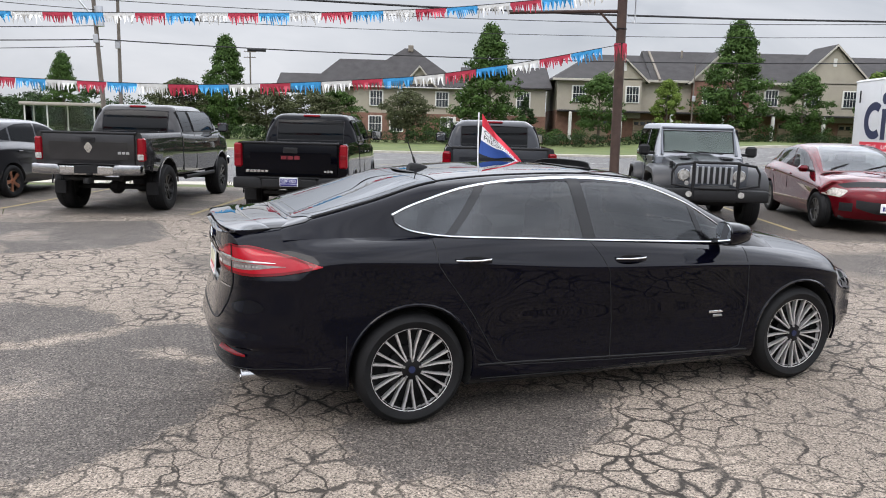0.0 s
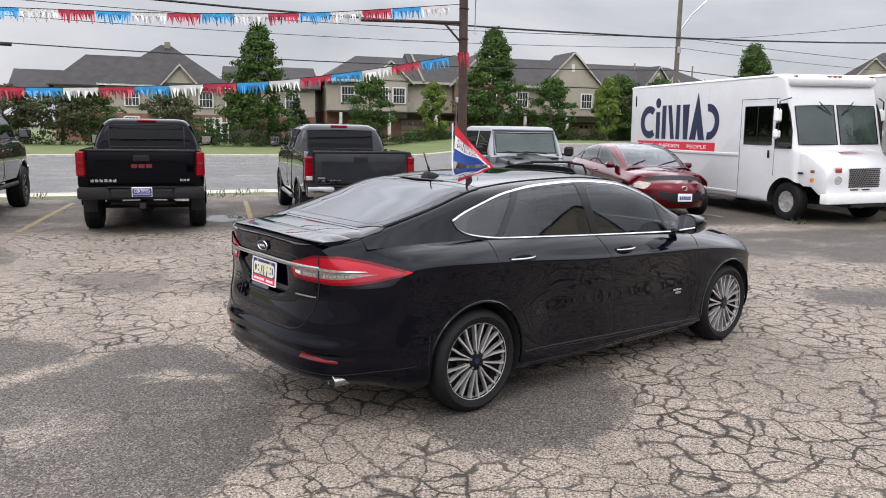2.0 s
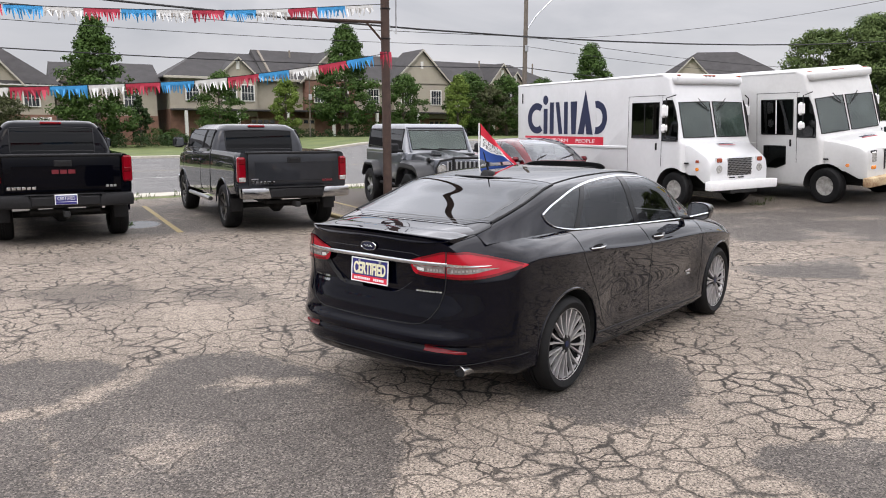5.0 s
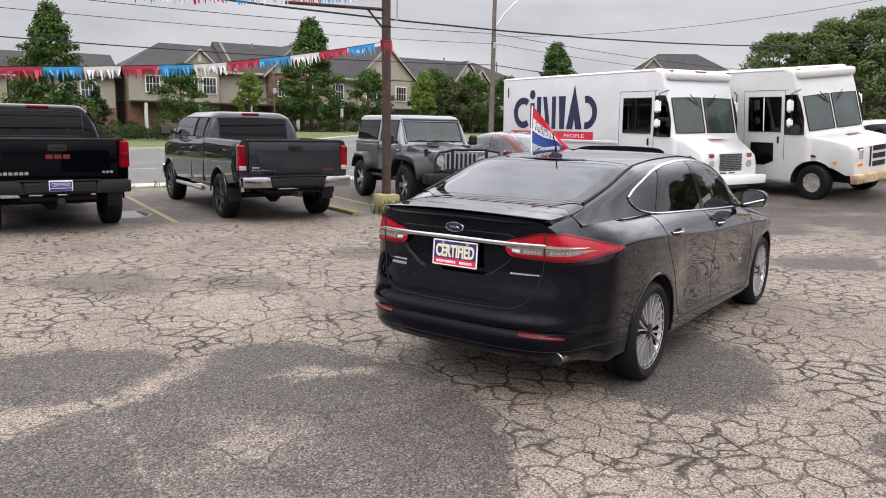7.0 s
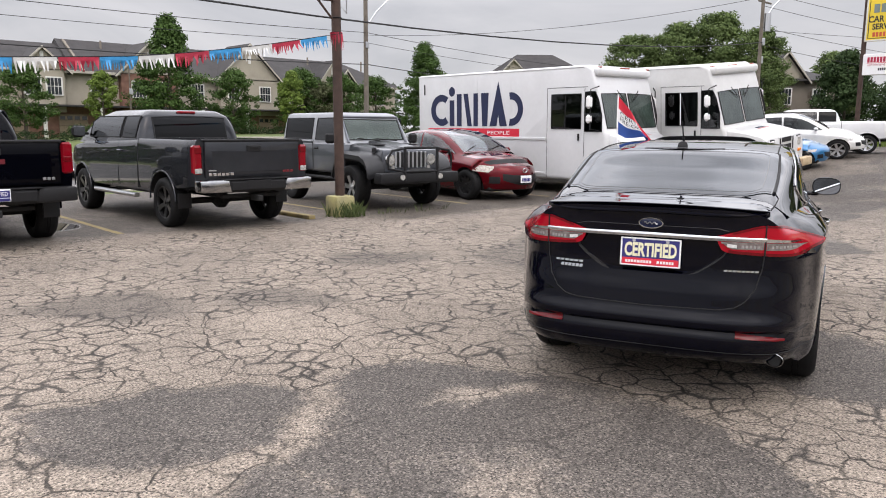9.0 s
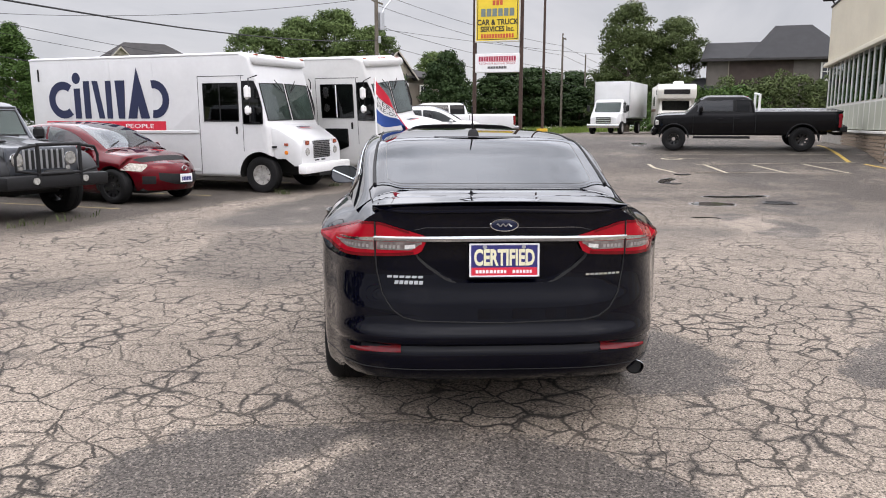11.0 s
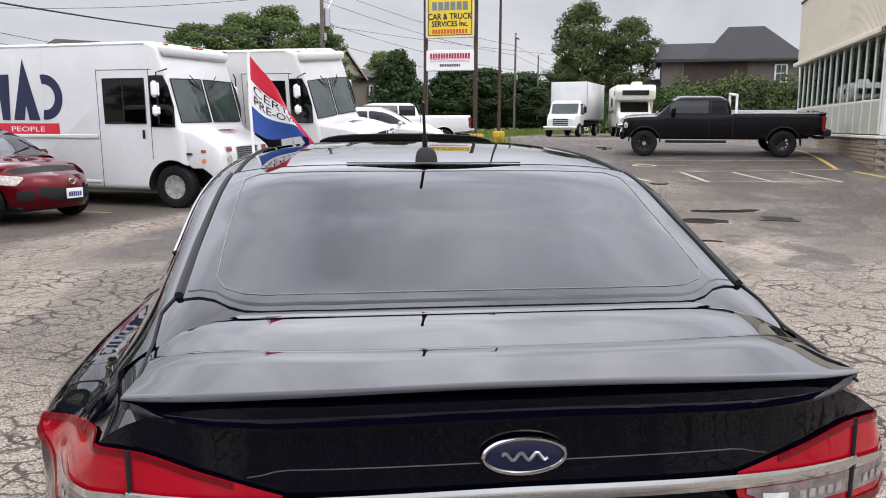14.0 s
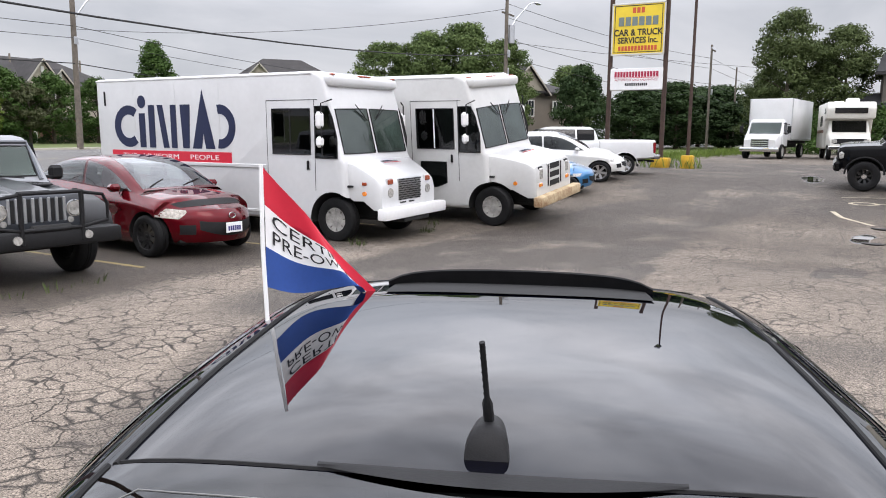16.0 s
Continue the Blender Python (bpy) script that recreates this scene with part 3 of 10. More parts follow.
        ln.operation = "LENGTH"
        l.new(sx.outputs[0], ln.inputs[0])
        e = math_("SUBTRACT", 1.0, step_(ln.outputs["Value"], 0.8, 1.05))
        film = e if film is None else math_("MAXIMUM", film, e)
    if film is not None:
        col = mix_(math_("MULTIPLY", film, 0.7), col, (0.02, 0.02, 0.021))
        rough = math_("MULTIPLY_ADD", film, -0.80, rough)
    l.new(col, p.inputs["Base Color"])
    l.new(rough, p.inputs["Roughness"])
    p.inputs["Specular IOR Level"].default_value = 0.35
    if film is not None:
        l.new(math_("MULTIPLY_ADD", film, 0.45, 0.35), p.inputs["Specular IOR Level"])
    hgt = math_("MULTIPLY_ADD", math_("MAXIMUM", cracks, math_("MULTIPLY", fill, 0.5)), -1.0, math_("MULTIPLY", speck, 0.28))
    bp = n.new("ShaderNodeBump")
    bp.inputs["Strength"].default_value, bp.inputs["Distance"].default_value = 0.8, 0.012
    if film is not None:
        l.new(math_("MULTIPLY_ADD", film, -0.8, 0.8), bp.inputs["Strength"])
    l.new(hgt, bp.inputs["Height"])
    l.new(bp.outputs["Normal"], p.inputs["Normal"])
    return m


LOT_PATCHES = ((-7.5, 6.5, 2.2, 1.3, 30), (11.8, 9.9, 6.8, 2.1, -8), (18.5, 8.0, 4.0, 1.5, -5), (-7.0, 11.5, 3.2, 1.2, 5), (17.5, 0.8, 5.0, 3.6, 12), (26.0, 7.0, 10.2, 6.4, 8), (12.0, 2.2, 2.2, 0.9, -12), (8.6, 3.2, 1.6, 0.6, 20), (10.4, 8.0, 1.0, 0.35, -15), (11.9, 5.2, 0.75, 0.35, -20), (30.0, 14.0, 9.0, 3.0, 0))
LOT_REPAIRS = (((-0.65, 5.34), (-0.70, 4.79), (-0.84, 4.20), (-1.25, 3.85), (-2.6, 2.6), (-2.74, 5.70), (-2.03, 6.47), (-1.62, 6.69), (-1.30, 6.57), (-0.97, 6.26)),
               ((-2.70, 5.70), (-3.07, 5.88), (-3.53, 5.61), (-5.2, 5.0), (-5.6, 2.4), (-3.4, 2.2), (-2.55, 2.6)),
               ((-3.53, 7.28), (-3.01, 7.23), (-2.28, 6.93), (-2.06, 6.55), (-2.67, 6.0), (-3.15, 6.08), (-3.54, 6.42), (-3.63, 6.8)),
               ((-0.05, 4.5), (0.4, 4.9), (0.88, 5.22), (1.85, 5.31), (1.76, 4.7), (1.5, 4.25), (0.97, 3.85), (0.5, 3.87), (0.2, 4.05)),
               ((0.62, 3.21), (1.01, 3.33), (2.01, 2.87), (1.71, 2.3), (0.7, 2.4)),
               ((-6.71, 12.53), (-4.43, 13.38), (-3.53, 11.52), (-3.89, 10.4), (-5.05, 9.76)),
               ((5.45, 7.43), (7.91, 7.18), (6.33, 6.03), (5.34, 6.64)))
LOT_STAINED = (((1.76, 8.06), (2.22, 9.42), (5.04, 10.65), (5.84, 9.32), (4.46, 8.35), (2.35, 7.75)), ((-2.99, 9.99), (-2.23, 10.3), (-1.66, 9.91), (-1.44, 9.37), (-1.72, 8.88), (-2.32, 8.8)),
               ((-1.33, 9.42), (-0.85, 9.63), (-0.46, 9.22), (-0.35, 8.25), (-0.8, 8.45), (-1.39, 8.86)), ((0.9, 10.73), (1.48, 10.56), (2.02, 9.77), (1.61, 9.44), (0.81, 9.61), (0.42, 10.05)))
LOT_PALE = (((-2.78, 5.77), (-2.65, 5.99), (-2.36, 6.27), (-2.1, 6.32), (-2.34, 5.99), (-2.61, 5.77)), ((-1.68, 5.9), (-1.37, 5.99), (-1.06, 5.75), (-1.14, 5.61), (-1.51, 5.69)),
            ((-1.53, 8.74), (-0.94, 8.54), (-0.62, 7.79), (-1.1, 7.15), (-1.53, 7.46), (-1.8, 7.98)), ((-3.55, 6.4), (-3.1, 6.05), (-3.1, 5.75), (-3.6, 5.5), (-4.2, 6.0), (-4.2, 6.8)),
            ((8.6, 3.77), (9.51, 3.3), (8.38, 2.92), (7.39, 3.51)))
LOT_WET = ((11.6, 3.85, 0.42, 0.50, 0), (12.95, 3.4, 0.25, 0.75, 15), (9.17, 4.0, 0.12, 0.22, 0), (15.0, 4.9, 0.5, 0.2, 0), (23.0, 6.2, 1.6, 0.3, 5), (-0.80, 15.7, 0.42, 0.62, 0))
ASPHALT = asphalt_material("crazed_asphalt", (0.335, 0.280, 0.228), (0.104, 0.090, 0.078), LOT_PATCHES, 1.0, LOT_WET, LOT_REPAIRS, LOT_STAINED, LOT_PALE)
ROAD = asphalt_material("road_asphalt", (0.20, 0.195, 0.19), (0.15, 0.145, 0.14), (), 0.25)
CONCRETE = mat("kerb_concrete", (0.42, 0.39, 0.33), 0.85, 0, 0.25, 2.5, bump=0.3, bscale=60)
GRASS = mat("grass", (0.055, 0.085, 0.020), 0.9, 0, 0.4, 0.5, bump=0.6, bscale=25, col2=(0.13, 0.155, 0.04))
EARTH = mat("dry_verge", (0.10, 0.10, 0.05), 0.95, 0, 0.4, 0.3, bump=0.5, bscale=15)
YELLOW_LINE = mat("worn_yellow_paint", (0.16, 0.135, 0.09), 0.8, 0, 0.3, 9, col2=(0.36, 0.27, 0.09), bump=0.2, bscale=90)
WHITE_LINE = mat("worn_white_paint", (0.30, 0.29, 0.27), 0.8, 0, 0.3, 9, col2=(0.62, 0.61, 0.58), bump=0.2, bscale=90)
XS = sorted(set(spread(-400, -40, 7) + spread(-40, 8, 13) + spread(8, 52, 45) + spread(52, 120, 18) + spread(120, 600, 9)))


def sheet_between(name, y0, y1, dz, material, xs, label, rows=2):
    sh = Shape()
    sh.grid(lambda x, t: (x, y0(x) * (1 - t) + y1(x) * t, rise(x, 0) + dz), xs, spread(0, 1, rows))
    ob = part(name, sh, material, None, "", 0)
    return tagged(ob, label, "ground", kind="structure")


sheet_between("ground", lambda x: -400.0, lambda x: 700.0, -0.16, EARTH, XS, "dry earth and grass reaching to the horizon", 12)
LOTX = [x for x in XS if -40 <= x <= 52] + [58.0]
sheet_between("car_park", lambda x: -40.0, lambda x: near_kerb(x) - 1.6 - 10 * smooth01(28, 34, x), 0.0, ASPHALT, LOTX, "crazed grey asphalt car park with dark patches")
sheet_between("road", lambda x: near_kerb(x) + 0.15, far_kerb, -0.13, ROAD, XS, "grey two-way asphalt road beyond the car park")
sheet_between("verge", lambda x: near_kerb(x) - 1.55 - 10 * smooth01(28, 34, x), lambda x: near_kerb(x) - 0.9, -0.02, GRASS, XS, "rough grass verge beside the road")
sheet_between("lawn", lambda x: far_kerb(x) + 0.2, lambda x: far_kerb(x) + 150.0, -0.03, GRASS, XS, "mown green lawn across the road", 8)
for fn, name in ((near_kerb, "kerb_near"), (far_kerb, "kerb_far")):
    sh = Shape()
    rings = []
    for x in XS:
        z, y = rise(x, 0), fn(x)
        rings.append([(x, y - 0.9 if fn is near_kerb else y, z - 0.2), (x, y - 0.9 if fn is near_kerb else y, z + 0.0), (x, y + 0.16 if fn is near_kerb else y + 0.9, z + 0.0), (x, y + 0.16 if fn is near_kerb else y + 0.9, z - 0.2)])
    sh.loft(rings)
    tagged(part(name, sh, CONCRETE, None, "", 0), "pale concrete kerb and path along the road", "kerb", kind="structure")
for k, off in enumerate((8.5, 13.2, 18.0)):
    sh = Shape()
    for x0 in np.arange(-60, 80, 1.0 if k == 1 else 6.0):
        x1 = x0 + (1.0 if k == 1 else 3.0)
        sh.add([(x0, near_kerb(x0) + off, rise(x0, 0) - 0.125), (x1, near_kerb(x1) + off, rise(x1, 0) - 0.125), (x1, near_kerb(x1) + off + 0.12, rise(x1, 0) - 0.125), (x0, near_kerb(x0) + off + 0.12, rise(x0, 0) - 0.125)], [(0, 1, 2, 3)])
    tagged(part("lane_marking", sh, YELLOW_LINE if k == 1 else WHITE_LINE, None, "", 0), "worn painted lane line on the road", "road marking", kind="structure")

# ---- saloon cars ----
def wheel(parent, x, y, r, width, rim_r, style, side, turn=0.0):
    """A tyre on its rim. side is +1 for wheels whose outer face looks to +y."""
    hub = Shape().cyl((0, -0.06, 0), (0, 0.02 * side, 0), rim_r * 0.55, n=24)
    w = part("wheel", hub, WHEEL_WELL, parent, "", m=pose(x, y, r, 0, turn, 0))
    h = width / 2
    t = Shape()
    prof = [(rim_r - 0.012, -h * 0.80), (rim_r + 0.01, -h * 0.93), ((rim_r + r) / 2, -h * 1.02), (r - 0.03, -h * 0.95), (r - 0.008, -h * 0.78), (r, -h * 0.5), (r, -h * 0.16), (r - 0.008, -h * 0.15), (r - 0.008, -h * 0.1), (r, -h * 0.09)]
    prof = prof + [(a, -b) for a, b in prof[::-1]]
    t.lathe(prof, 44)
    part("tyre", t, RUBBER, w, "black rubber tyre")
    o = side * h
    s = Shape()
    s.lathe([(rim_r - 0.004, -h * 0.8), (rim_r - 0.02, -h * 0.3), (rim_r - 0.03, o * 0.2)], 40)
    lip = [(rim_r - (0.012 if style == "fan" else 0.022), o * 0.55), (rim_r - (0.004 if style == "fan" else 0.012), o * 0.86), (rim_r + 0.004, o * 0.88), (rim_r + 0.006, o * 0.8)]
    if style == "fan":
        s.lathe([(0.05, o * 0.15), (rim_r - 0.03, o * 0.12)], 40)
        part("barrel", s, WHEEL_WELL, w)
        f, d = Shape(), Shape()
        f.lathe(lip, 48)
        for i in range(10):
            for j in (-1, 1):
                a = 2 * math.pi * i / 10 + j * 0.075
                b = 2 * math.pi * i / 10 + j * 0.150
                c, e = (math.cos(a), math.sin(a)), (math.cos(b), math.sin(b))
                tx = (-math.sin(b), math.cos(b))
                r0, r1, w0, w1 = 0.062, rim_r - 0.008, 0.0040, 0.0070
                y0, y1 = o * 0.80, o * 0.84
                vs = []
                for rr, cc, ww, yy in ((r0, c, w0, y0), ((r0 + r1) / 2, ((c[0] + e[0]) / 2, (c[1] + e[1]) / 2), 0.0054, o * 0.78), (r1, e, w1, y1)):
                    for q, dy in ((-1, -0.03 * side), (-1, 0), (1, 0), (1, -0.03 * side)):
                        vs.append((cc[0] * rr + q * tx[0] * ww, yy + dy, cc[1] * rr + q * tx[1] * ww))
                f.add(vs, [(0, 1, 5, 4), (1, 2, 6, 5), (2, 3, 7, 6), (4, 5, 9, 8), (5, 6, 10, 9), (6, 7, 11, 10), (8, 9, 10, 11), (0, 3, 2, 1)])
        part("rim", f, BRIGHT_ALLOY, w, "machined alloy rim with twin fanned spokes")
        d.lathe([(0.001, o * 0.78), (0.05, o * 0.79), (0.066, o * 0.74), (0.07, o * 0.5)], 24)
        part("hub_cap", d, DARK_ALLOY, w)
        c = Shape().cyl((0, o * 0.7, 0), (0, o * 0.83, 0), 0.023, 0.021, 20)
        part("centre_badge", c, NAVY, w)
        for i in range(5):
            a = 2 * math.pi * (i + 0.5) / 5
            part("wheel_nut", Shape().cyl((0.053 * math.cos(a), o * 0.7, 0.053 * math.sin(a)), (0.053 * math.cos(a), o * 0.82, 0.053 * math.sin(a)), 0.009, 0.008, 6), STEEL, w)
        return w
    spokes, body, face, wd = {"five": (5, DARK_ALLOY, STEEL, 0.05), "six": (6, BLACK_WHEEL, BLACK_WHEEL, 0.045), "dark": (8, BLACK_WHEEL, BLACK_WHEEL, 0.03), "steel": (10, BLACK_WHEEL, BLACK_WHEEL, 0.04), "truck": (8, VAN_WHEEL, VAN_WHEEL, 0.062), "silver": (6, STEEL, STEEL, 0.045), "copper": (5, BLACK_WHEEL, mat("copper_alloy", (0.45, 0.2, 0.12), 0.3, 0.8), 0.04)}[style]
    s.lathe(lip, 40)
    part("barrel", s, body, w)
    f = Shape()
    for i in range(spokes):
        a = 2 * math.pi * i / spokes
        m = Matrix.Rotation(a, 4, "Y")
        f.add([(0.05, o * 0.62, -wd * 0.7), (0.05, o * 0.62, wd * 0.7), (rim_r - 0.015, o * 0.8, wd), (rim_r - 0.015, o * 0.8, -wd), (0.05, o * 0.35, -wd * 0.7), (0.05, o * 0.35, wd * 0.7), (rim_r - 0.015, o * 0.5, wd), (rim_r - 0.015, o * 0.5, -wd)], [(0, 1, 2, 3), (0, 4, 5, 1), (1, 5, 6, 2), (3, 2, 6, 7), (0, 3, 7, 4), (7, 6, 5, 4)], m)
    f.cyl((0, o * 0.3, 0), (0, o * 0.68, 0), 0.085, 0.07, 20)
    f.cyl((0, o * 0.6, 0), (0, o * 0.8, 0), 0.035, 0.03, 16)
    part("rim", f, face, w)
    return w


class Saloon:
    """The outer surface of a car: x forward from the rear axle, y left, z up."""

    def __init__(self, x0, x1, w, wb, zb, zd, zr, zbot, rear, front, crease=0.15):
        self.x0, self.x1, self.w, self.wb, self.zb, self.zd, self.zr, self.zbot, self.rear, self.front, self.crease = x0, x1, w, wb, zb, zd, zr, zbot, rear, front, crease
        self.cache = {}

    def side(self, x, z):
        """Half-width of the lower body."""
        w, b, t = self.w(x), self.zbot(x), self.zb(x)
        k = t - self.crease
        f = self.cache.get(x)
        if f is None:
            f = curve((b, w - 0.085), (b + 0.06, w - 0.03), (b + 0.20, w - 0.004), (k - 0.18, w - 0.012), (k - 0.03, w - 0.002), (k + 0.012, w - 0.014), (t, self.wb(x)))
            self.cache[x] = f
        return f(z)

    def at(self, x, y, z):
        kr, kf = 1 - smooth01(self.x0, self.x0 + 0.6, x), smooth01(self.x1 - 0.7, self.x1, x)
        return (x + kr * self.rear(abs(y), z) - kf * self.front(abs(y), z), y, z)

    def ring(self, x):
        b, t = self.zbot(x), self.zb(x)
        half = [(u * (self.w(x) - 0.085), b) for u in (0.0, 0.35, 0.7)]
        k = t - self.crease
        zs = spread(b, b + 0.2, 6)[:-1] + spread(b + 0.2, k - 0.04, 7)[:-1] + [k - 0.03, k - 0.012, k, k + 0.014] + spread(k + 0.04, t, 4)
        half += [(self.side(x, z), z) for z in zs]
        wb, d = self.wb(x), self.zd(x)
        half += [(wb * u, t + (d - t) * (1 - u ** 2.6)) for u in (0.985, 0.95, 0.88, 0.76, 0.6, 0.4, 0.2, 0.0)]
        return half

    def shell(self):
        sh = Shape()
        xs = sorted(set(spread(self.x0, self.x0 + 0.6, 13) + spread(self.x0 + 0.6, self.x1 - 0.7, 40) + spread(self.x1 - 0.7, self.x1, 14)))
        rings = []
        for x in xs:
            h = self.ring(x)
            rings.append([self.at(x, y, z) for y, z in h] + [self.at(x, -y, z) for y, z in h[-2:0:-1]])
        sh.loft(rings, cap=False)
        for x in (xs[0], xs[-1]):
            h = self.ring(x)
            sh.grid(lambda i, u: self.at(x, h[i][0] * u, h[i][1]), range(len(h)), spread(-1, 1, 25), flip=x == xs[0])
        out = Shape()
        # weld the seams between shell and ends
        seen = {}
        remap = []
        for p in sh.v:
            q = (round(p[0], 5), round(p[1], 5), round(p[2], 5))
            if q not in seen:
                seen[q] = len(out.v)
                out.v.append(p)
            remap.append(seen[q])
        for f in sh.f:
            g = []
            for i in f:
                if remap[i] not in g:
                    g.append(remap[i])
            if len(g) > 2:
                out.f.append(tuple(g))
        return out

    def upper_y(self, x, z):
        """Half-width of the cabin at a height."""
        t, r = self.zb(x), self.zr(x)
        h = min(1.0, max(0.0, (z - t) / max(1e-4, r - t)))
        return self.wb(x) * (1 - 0.145 * h) * max(0.0, 1 - h ** 12) ** 0.33

    def upper_z(self, x, y):
        """Height of the cabin's skin above a point of the plan."""
        a, b = self.zb(x), self.zr(x)
        for _ in range(26):
            c = (a + b) / 2
            if self.upper_y(x, c) > abs(y):
                a = c
            else:
                b = c
        return a

    def wrap(self, d, z, out=0.0):
        """A point on the tail at arc length d from the centre line, round the corner onto the flank; negative d mirrors."""
        s = -1 if d < 0 else 1
        d = abs(d)
        key = ("wrap", round(z, 4))
        line = self.cache.get(key)
        if line is None:
            e = self.side(self.x0, min(z, self.zb(self.x0) - 0.001))
            pts = [self.at(self.x0, e * u, z) for u in spread(0, 1, 40)]
            pts += [self.at(x, self.side(x, min(z, self.zb(x))), z) for x in spread(self.x0 + 0.02, self.x0 + 1.2, 60)]
            acc, line = 0.0, [(0.0, pts[0])]
            for p, q in zip(pts, pts[1:]):
                acc += math.hypot(q[0] - p[0], q[1] - p[1])
                line.append((acc, q))
            self.cache[key] = line
        for (a, p), (b, q) in zip(line, line[1:]):
            if d <= b:
                t = (d - a) / max(1e-9, b - a)
                tx, ty = q[0] - p[0], q[1] - p[1]
                n = math.hypot(tx, ty)
                return (p[0] + tx * t - ty / n * out, s * (p[1] + ty * t + tx / n * out), z)
        return (q[0], s * (q[1] + out), z)


def patch_between(fn, us, lo, hi, n):
    """Fills between two edge curves lo(u) and hi(u)."""
    sh = Shape()
    return sh.grid(lambda u, t: fn(u, lo(u) * (1 - t) + hi(u) * t), us, spread(0, 1, n))


def cabin(car, S, glass_x, roof_x, side_lo, side_hi, side_x, rear_half, front_half, paint, glass, glass_side):
    """Roof skin with openings, rear screen, windscreen and flank glass. glass_x: (rear screen foot, windscreen foot); roof_x: (its rear edge, its front edge)."""
    xa, xb = glass_x
    ra, rb = roof_x
    xs = spread(xa - 0.04, xb + 0.04, 110)
    sh = Shape()
    nv = 46
    hs = [1 - (1 - i / (nv - 1)) ** 2.6 for i in range(nv)]

    def skin(x, h):
        t, r = S.zb(x), S.zr(x)
        z = t + (r - t) * h
        y = S.upper_y(x, z) if h < 1 else 0.0
        return (x, y, z)

    def open_(x, y, z):
        if ra + 0.03 < x < rb - 0.03 and side_x[0] + 0.05 < x < side_x[1] - 0.05 and side_lo(x) + 0.025 < z < side_hi(x) - 0.025:
            return not any(abs(x - p) < 0.035 for p in side_x[2:])
        if xa + 0.03 < x < ra - 0.025 and abs(y) < rear_half(x) - 0.04:
            return True
        return rb + 0.025 < x < xb - 0.03 and abs(y) < front_half(x) - 0.04
    pts = [[skin(x, h) for h in hs] for x in xs]
    for sgn in (1, -1):
        vs = [(p[0], sgn * p[1], p[2]) for row in pts for p in row]
        fs = []
        for i in range(len(xs) - 1):
            for j in range(nv - 1):
                c = [sum(pts[a][b][k] for a, b in ((i, j), (i + 1, j), (i, j + 1), (i + 1, j + 1))) / 4 for k in range(3)]
                if not open_(*c):
                    fs.append((i * nv + j, (i + 1) * nv + j, (i + 1) * nv + j + 1, i * nv + j + 1))
        sh.add(vs, fs)
    me = mesh_of("roof", sh, paint, 50)
    b = bmesh.new()
    b.from_mesh(me)
    bmesh.ops.remove_doubles(b, verts=b.verts, dist=0.0005)
    bmesh.ops.recalc_face_normals(b, faces=b.faces)
    b.to_mesh(me)
    b.free()
    part("roof", me, paint, car)
    top = 0.004
    g = Shape().grid(lambda x, u: (x, u * rear_half(x), S.upper_z(x, u * rear_half(x)) + top), spread(xa, ra, 26), spread(-1, 1, 31))
    part("rear_screen", g, glass, car, "tinted rear window", 60)
    g = Shape().grid(lambda x, u: (x, u * front_half(x), S.upper_z(x, u * front_half(x)) + top), spread(rb, xb, 26), spread(-1, 1, 31))
    part("windscreen", g, glass_side, car, "windscreen", 60)
    cuts = [side_x[0]] + list(side_x[2:]) + [side_x[1]]
    for sgn in (1, -1):
        for a, c in zip(cuts, cuts[1:]):
            aa, cc = (a if a == cuts[0] else a + 0.028), (c if c == cuts[-1] else c - 0.028)
            g = Shape().grid(lambda x, t: (x, sgn * (S.upper_y(x, side_lo(x) + (side_hi(x) - side_lo(x)) * t) + top), side_lo(x) + (side_hi(x) - side_lo(x)) * t), spread(aa, cc, 16), spread(0, 1, 9))
            part("side_window", g, glass_side, car, "", 60)


def seat(parent, x, y, z, material):
    s = Shape().box((x, y, z + 0.30), (0.14, 0.46, 0.52), 0.05)
    s.box((x - 0.02, y, z + 0.64), (0.09, 0.25, 0.16), 0.035)
    s.box((x + 0.24, y, z + 0.02), (0.46, 0.48, 0.16), 0.05)
    part("seat", s, material, parent)

BACK_FACE = Matrix(((0, 0, -1, 0), (-1, 0, 0, 0), (0, 1, 0, 0), (0, 0, 0, 1)))
RIGHT_FACE = Matrix(((1, 0, 0, 0), (0, 0, -1, 0), (0, 1, 0, 0), (0, 0, 0, 1)))
LEFT_FACE = Matrix(((-1, 0, 0, 0), (0, 0, 1, 0), (0, 1, 0, 0), (0, 0, 0, 1)))
FRONT_FACE = Matrix(((0, 0, 1, 0), (1, 0, 0, 0), (0, 1, 0, 0), (0, 0, 0, 1)))


def arches(xs, r, z, y0, y1, n=28):
    """Cutters for wheel housings on both flanks."""
    c = Shape()
    for x in xs:
        for s in (1, -1):
            c.cyl((x, s * y0, z), (x, s * y1, z), r, n=n)
    return c


def arch_lips(car, side, xs, r, z, paint, name="wheel_arch", fat=0.012, out=0.004, a0=-8):
    for x in xs:
        for s in (1, -1):
            pts = []
            for i in range(25):
                a = radians(a0 + (180 - 2 * a0) * i / 24)
                px, pz = x + r * math.cos(a), z + r * math.sin(a)
                pts.append((px, s * (side(px, pz) + out), pz))
            part(name, Shape().tube(pts, fat, 6), paint, car)


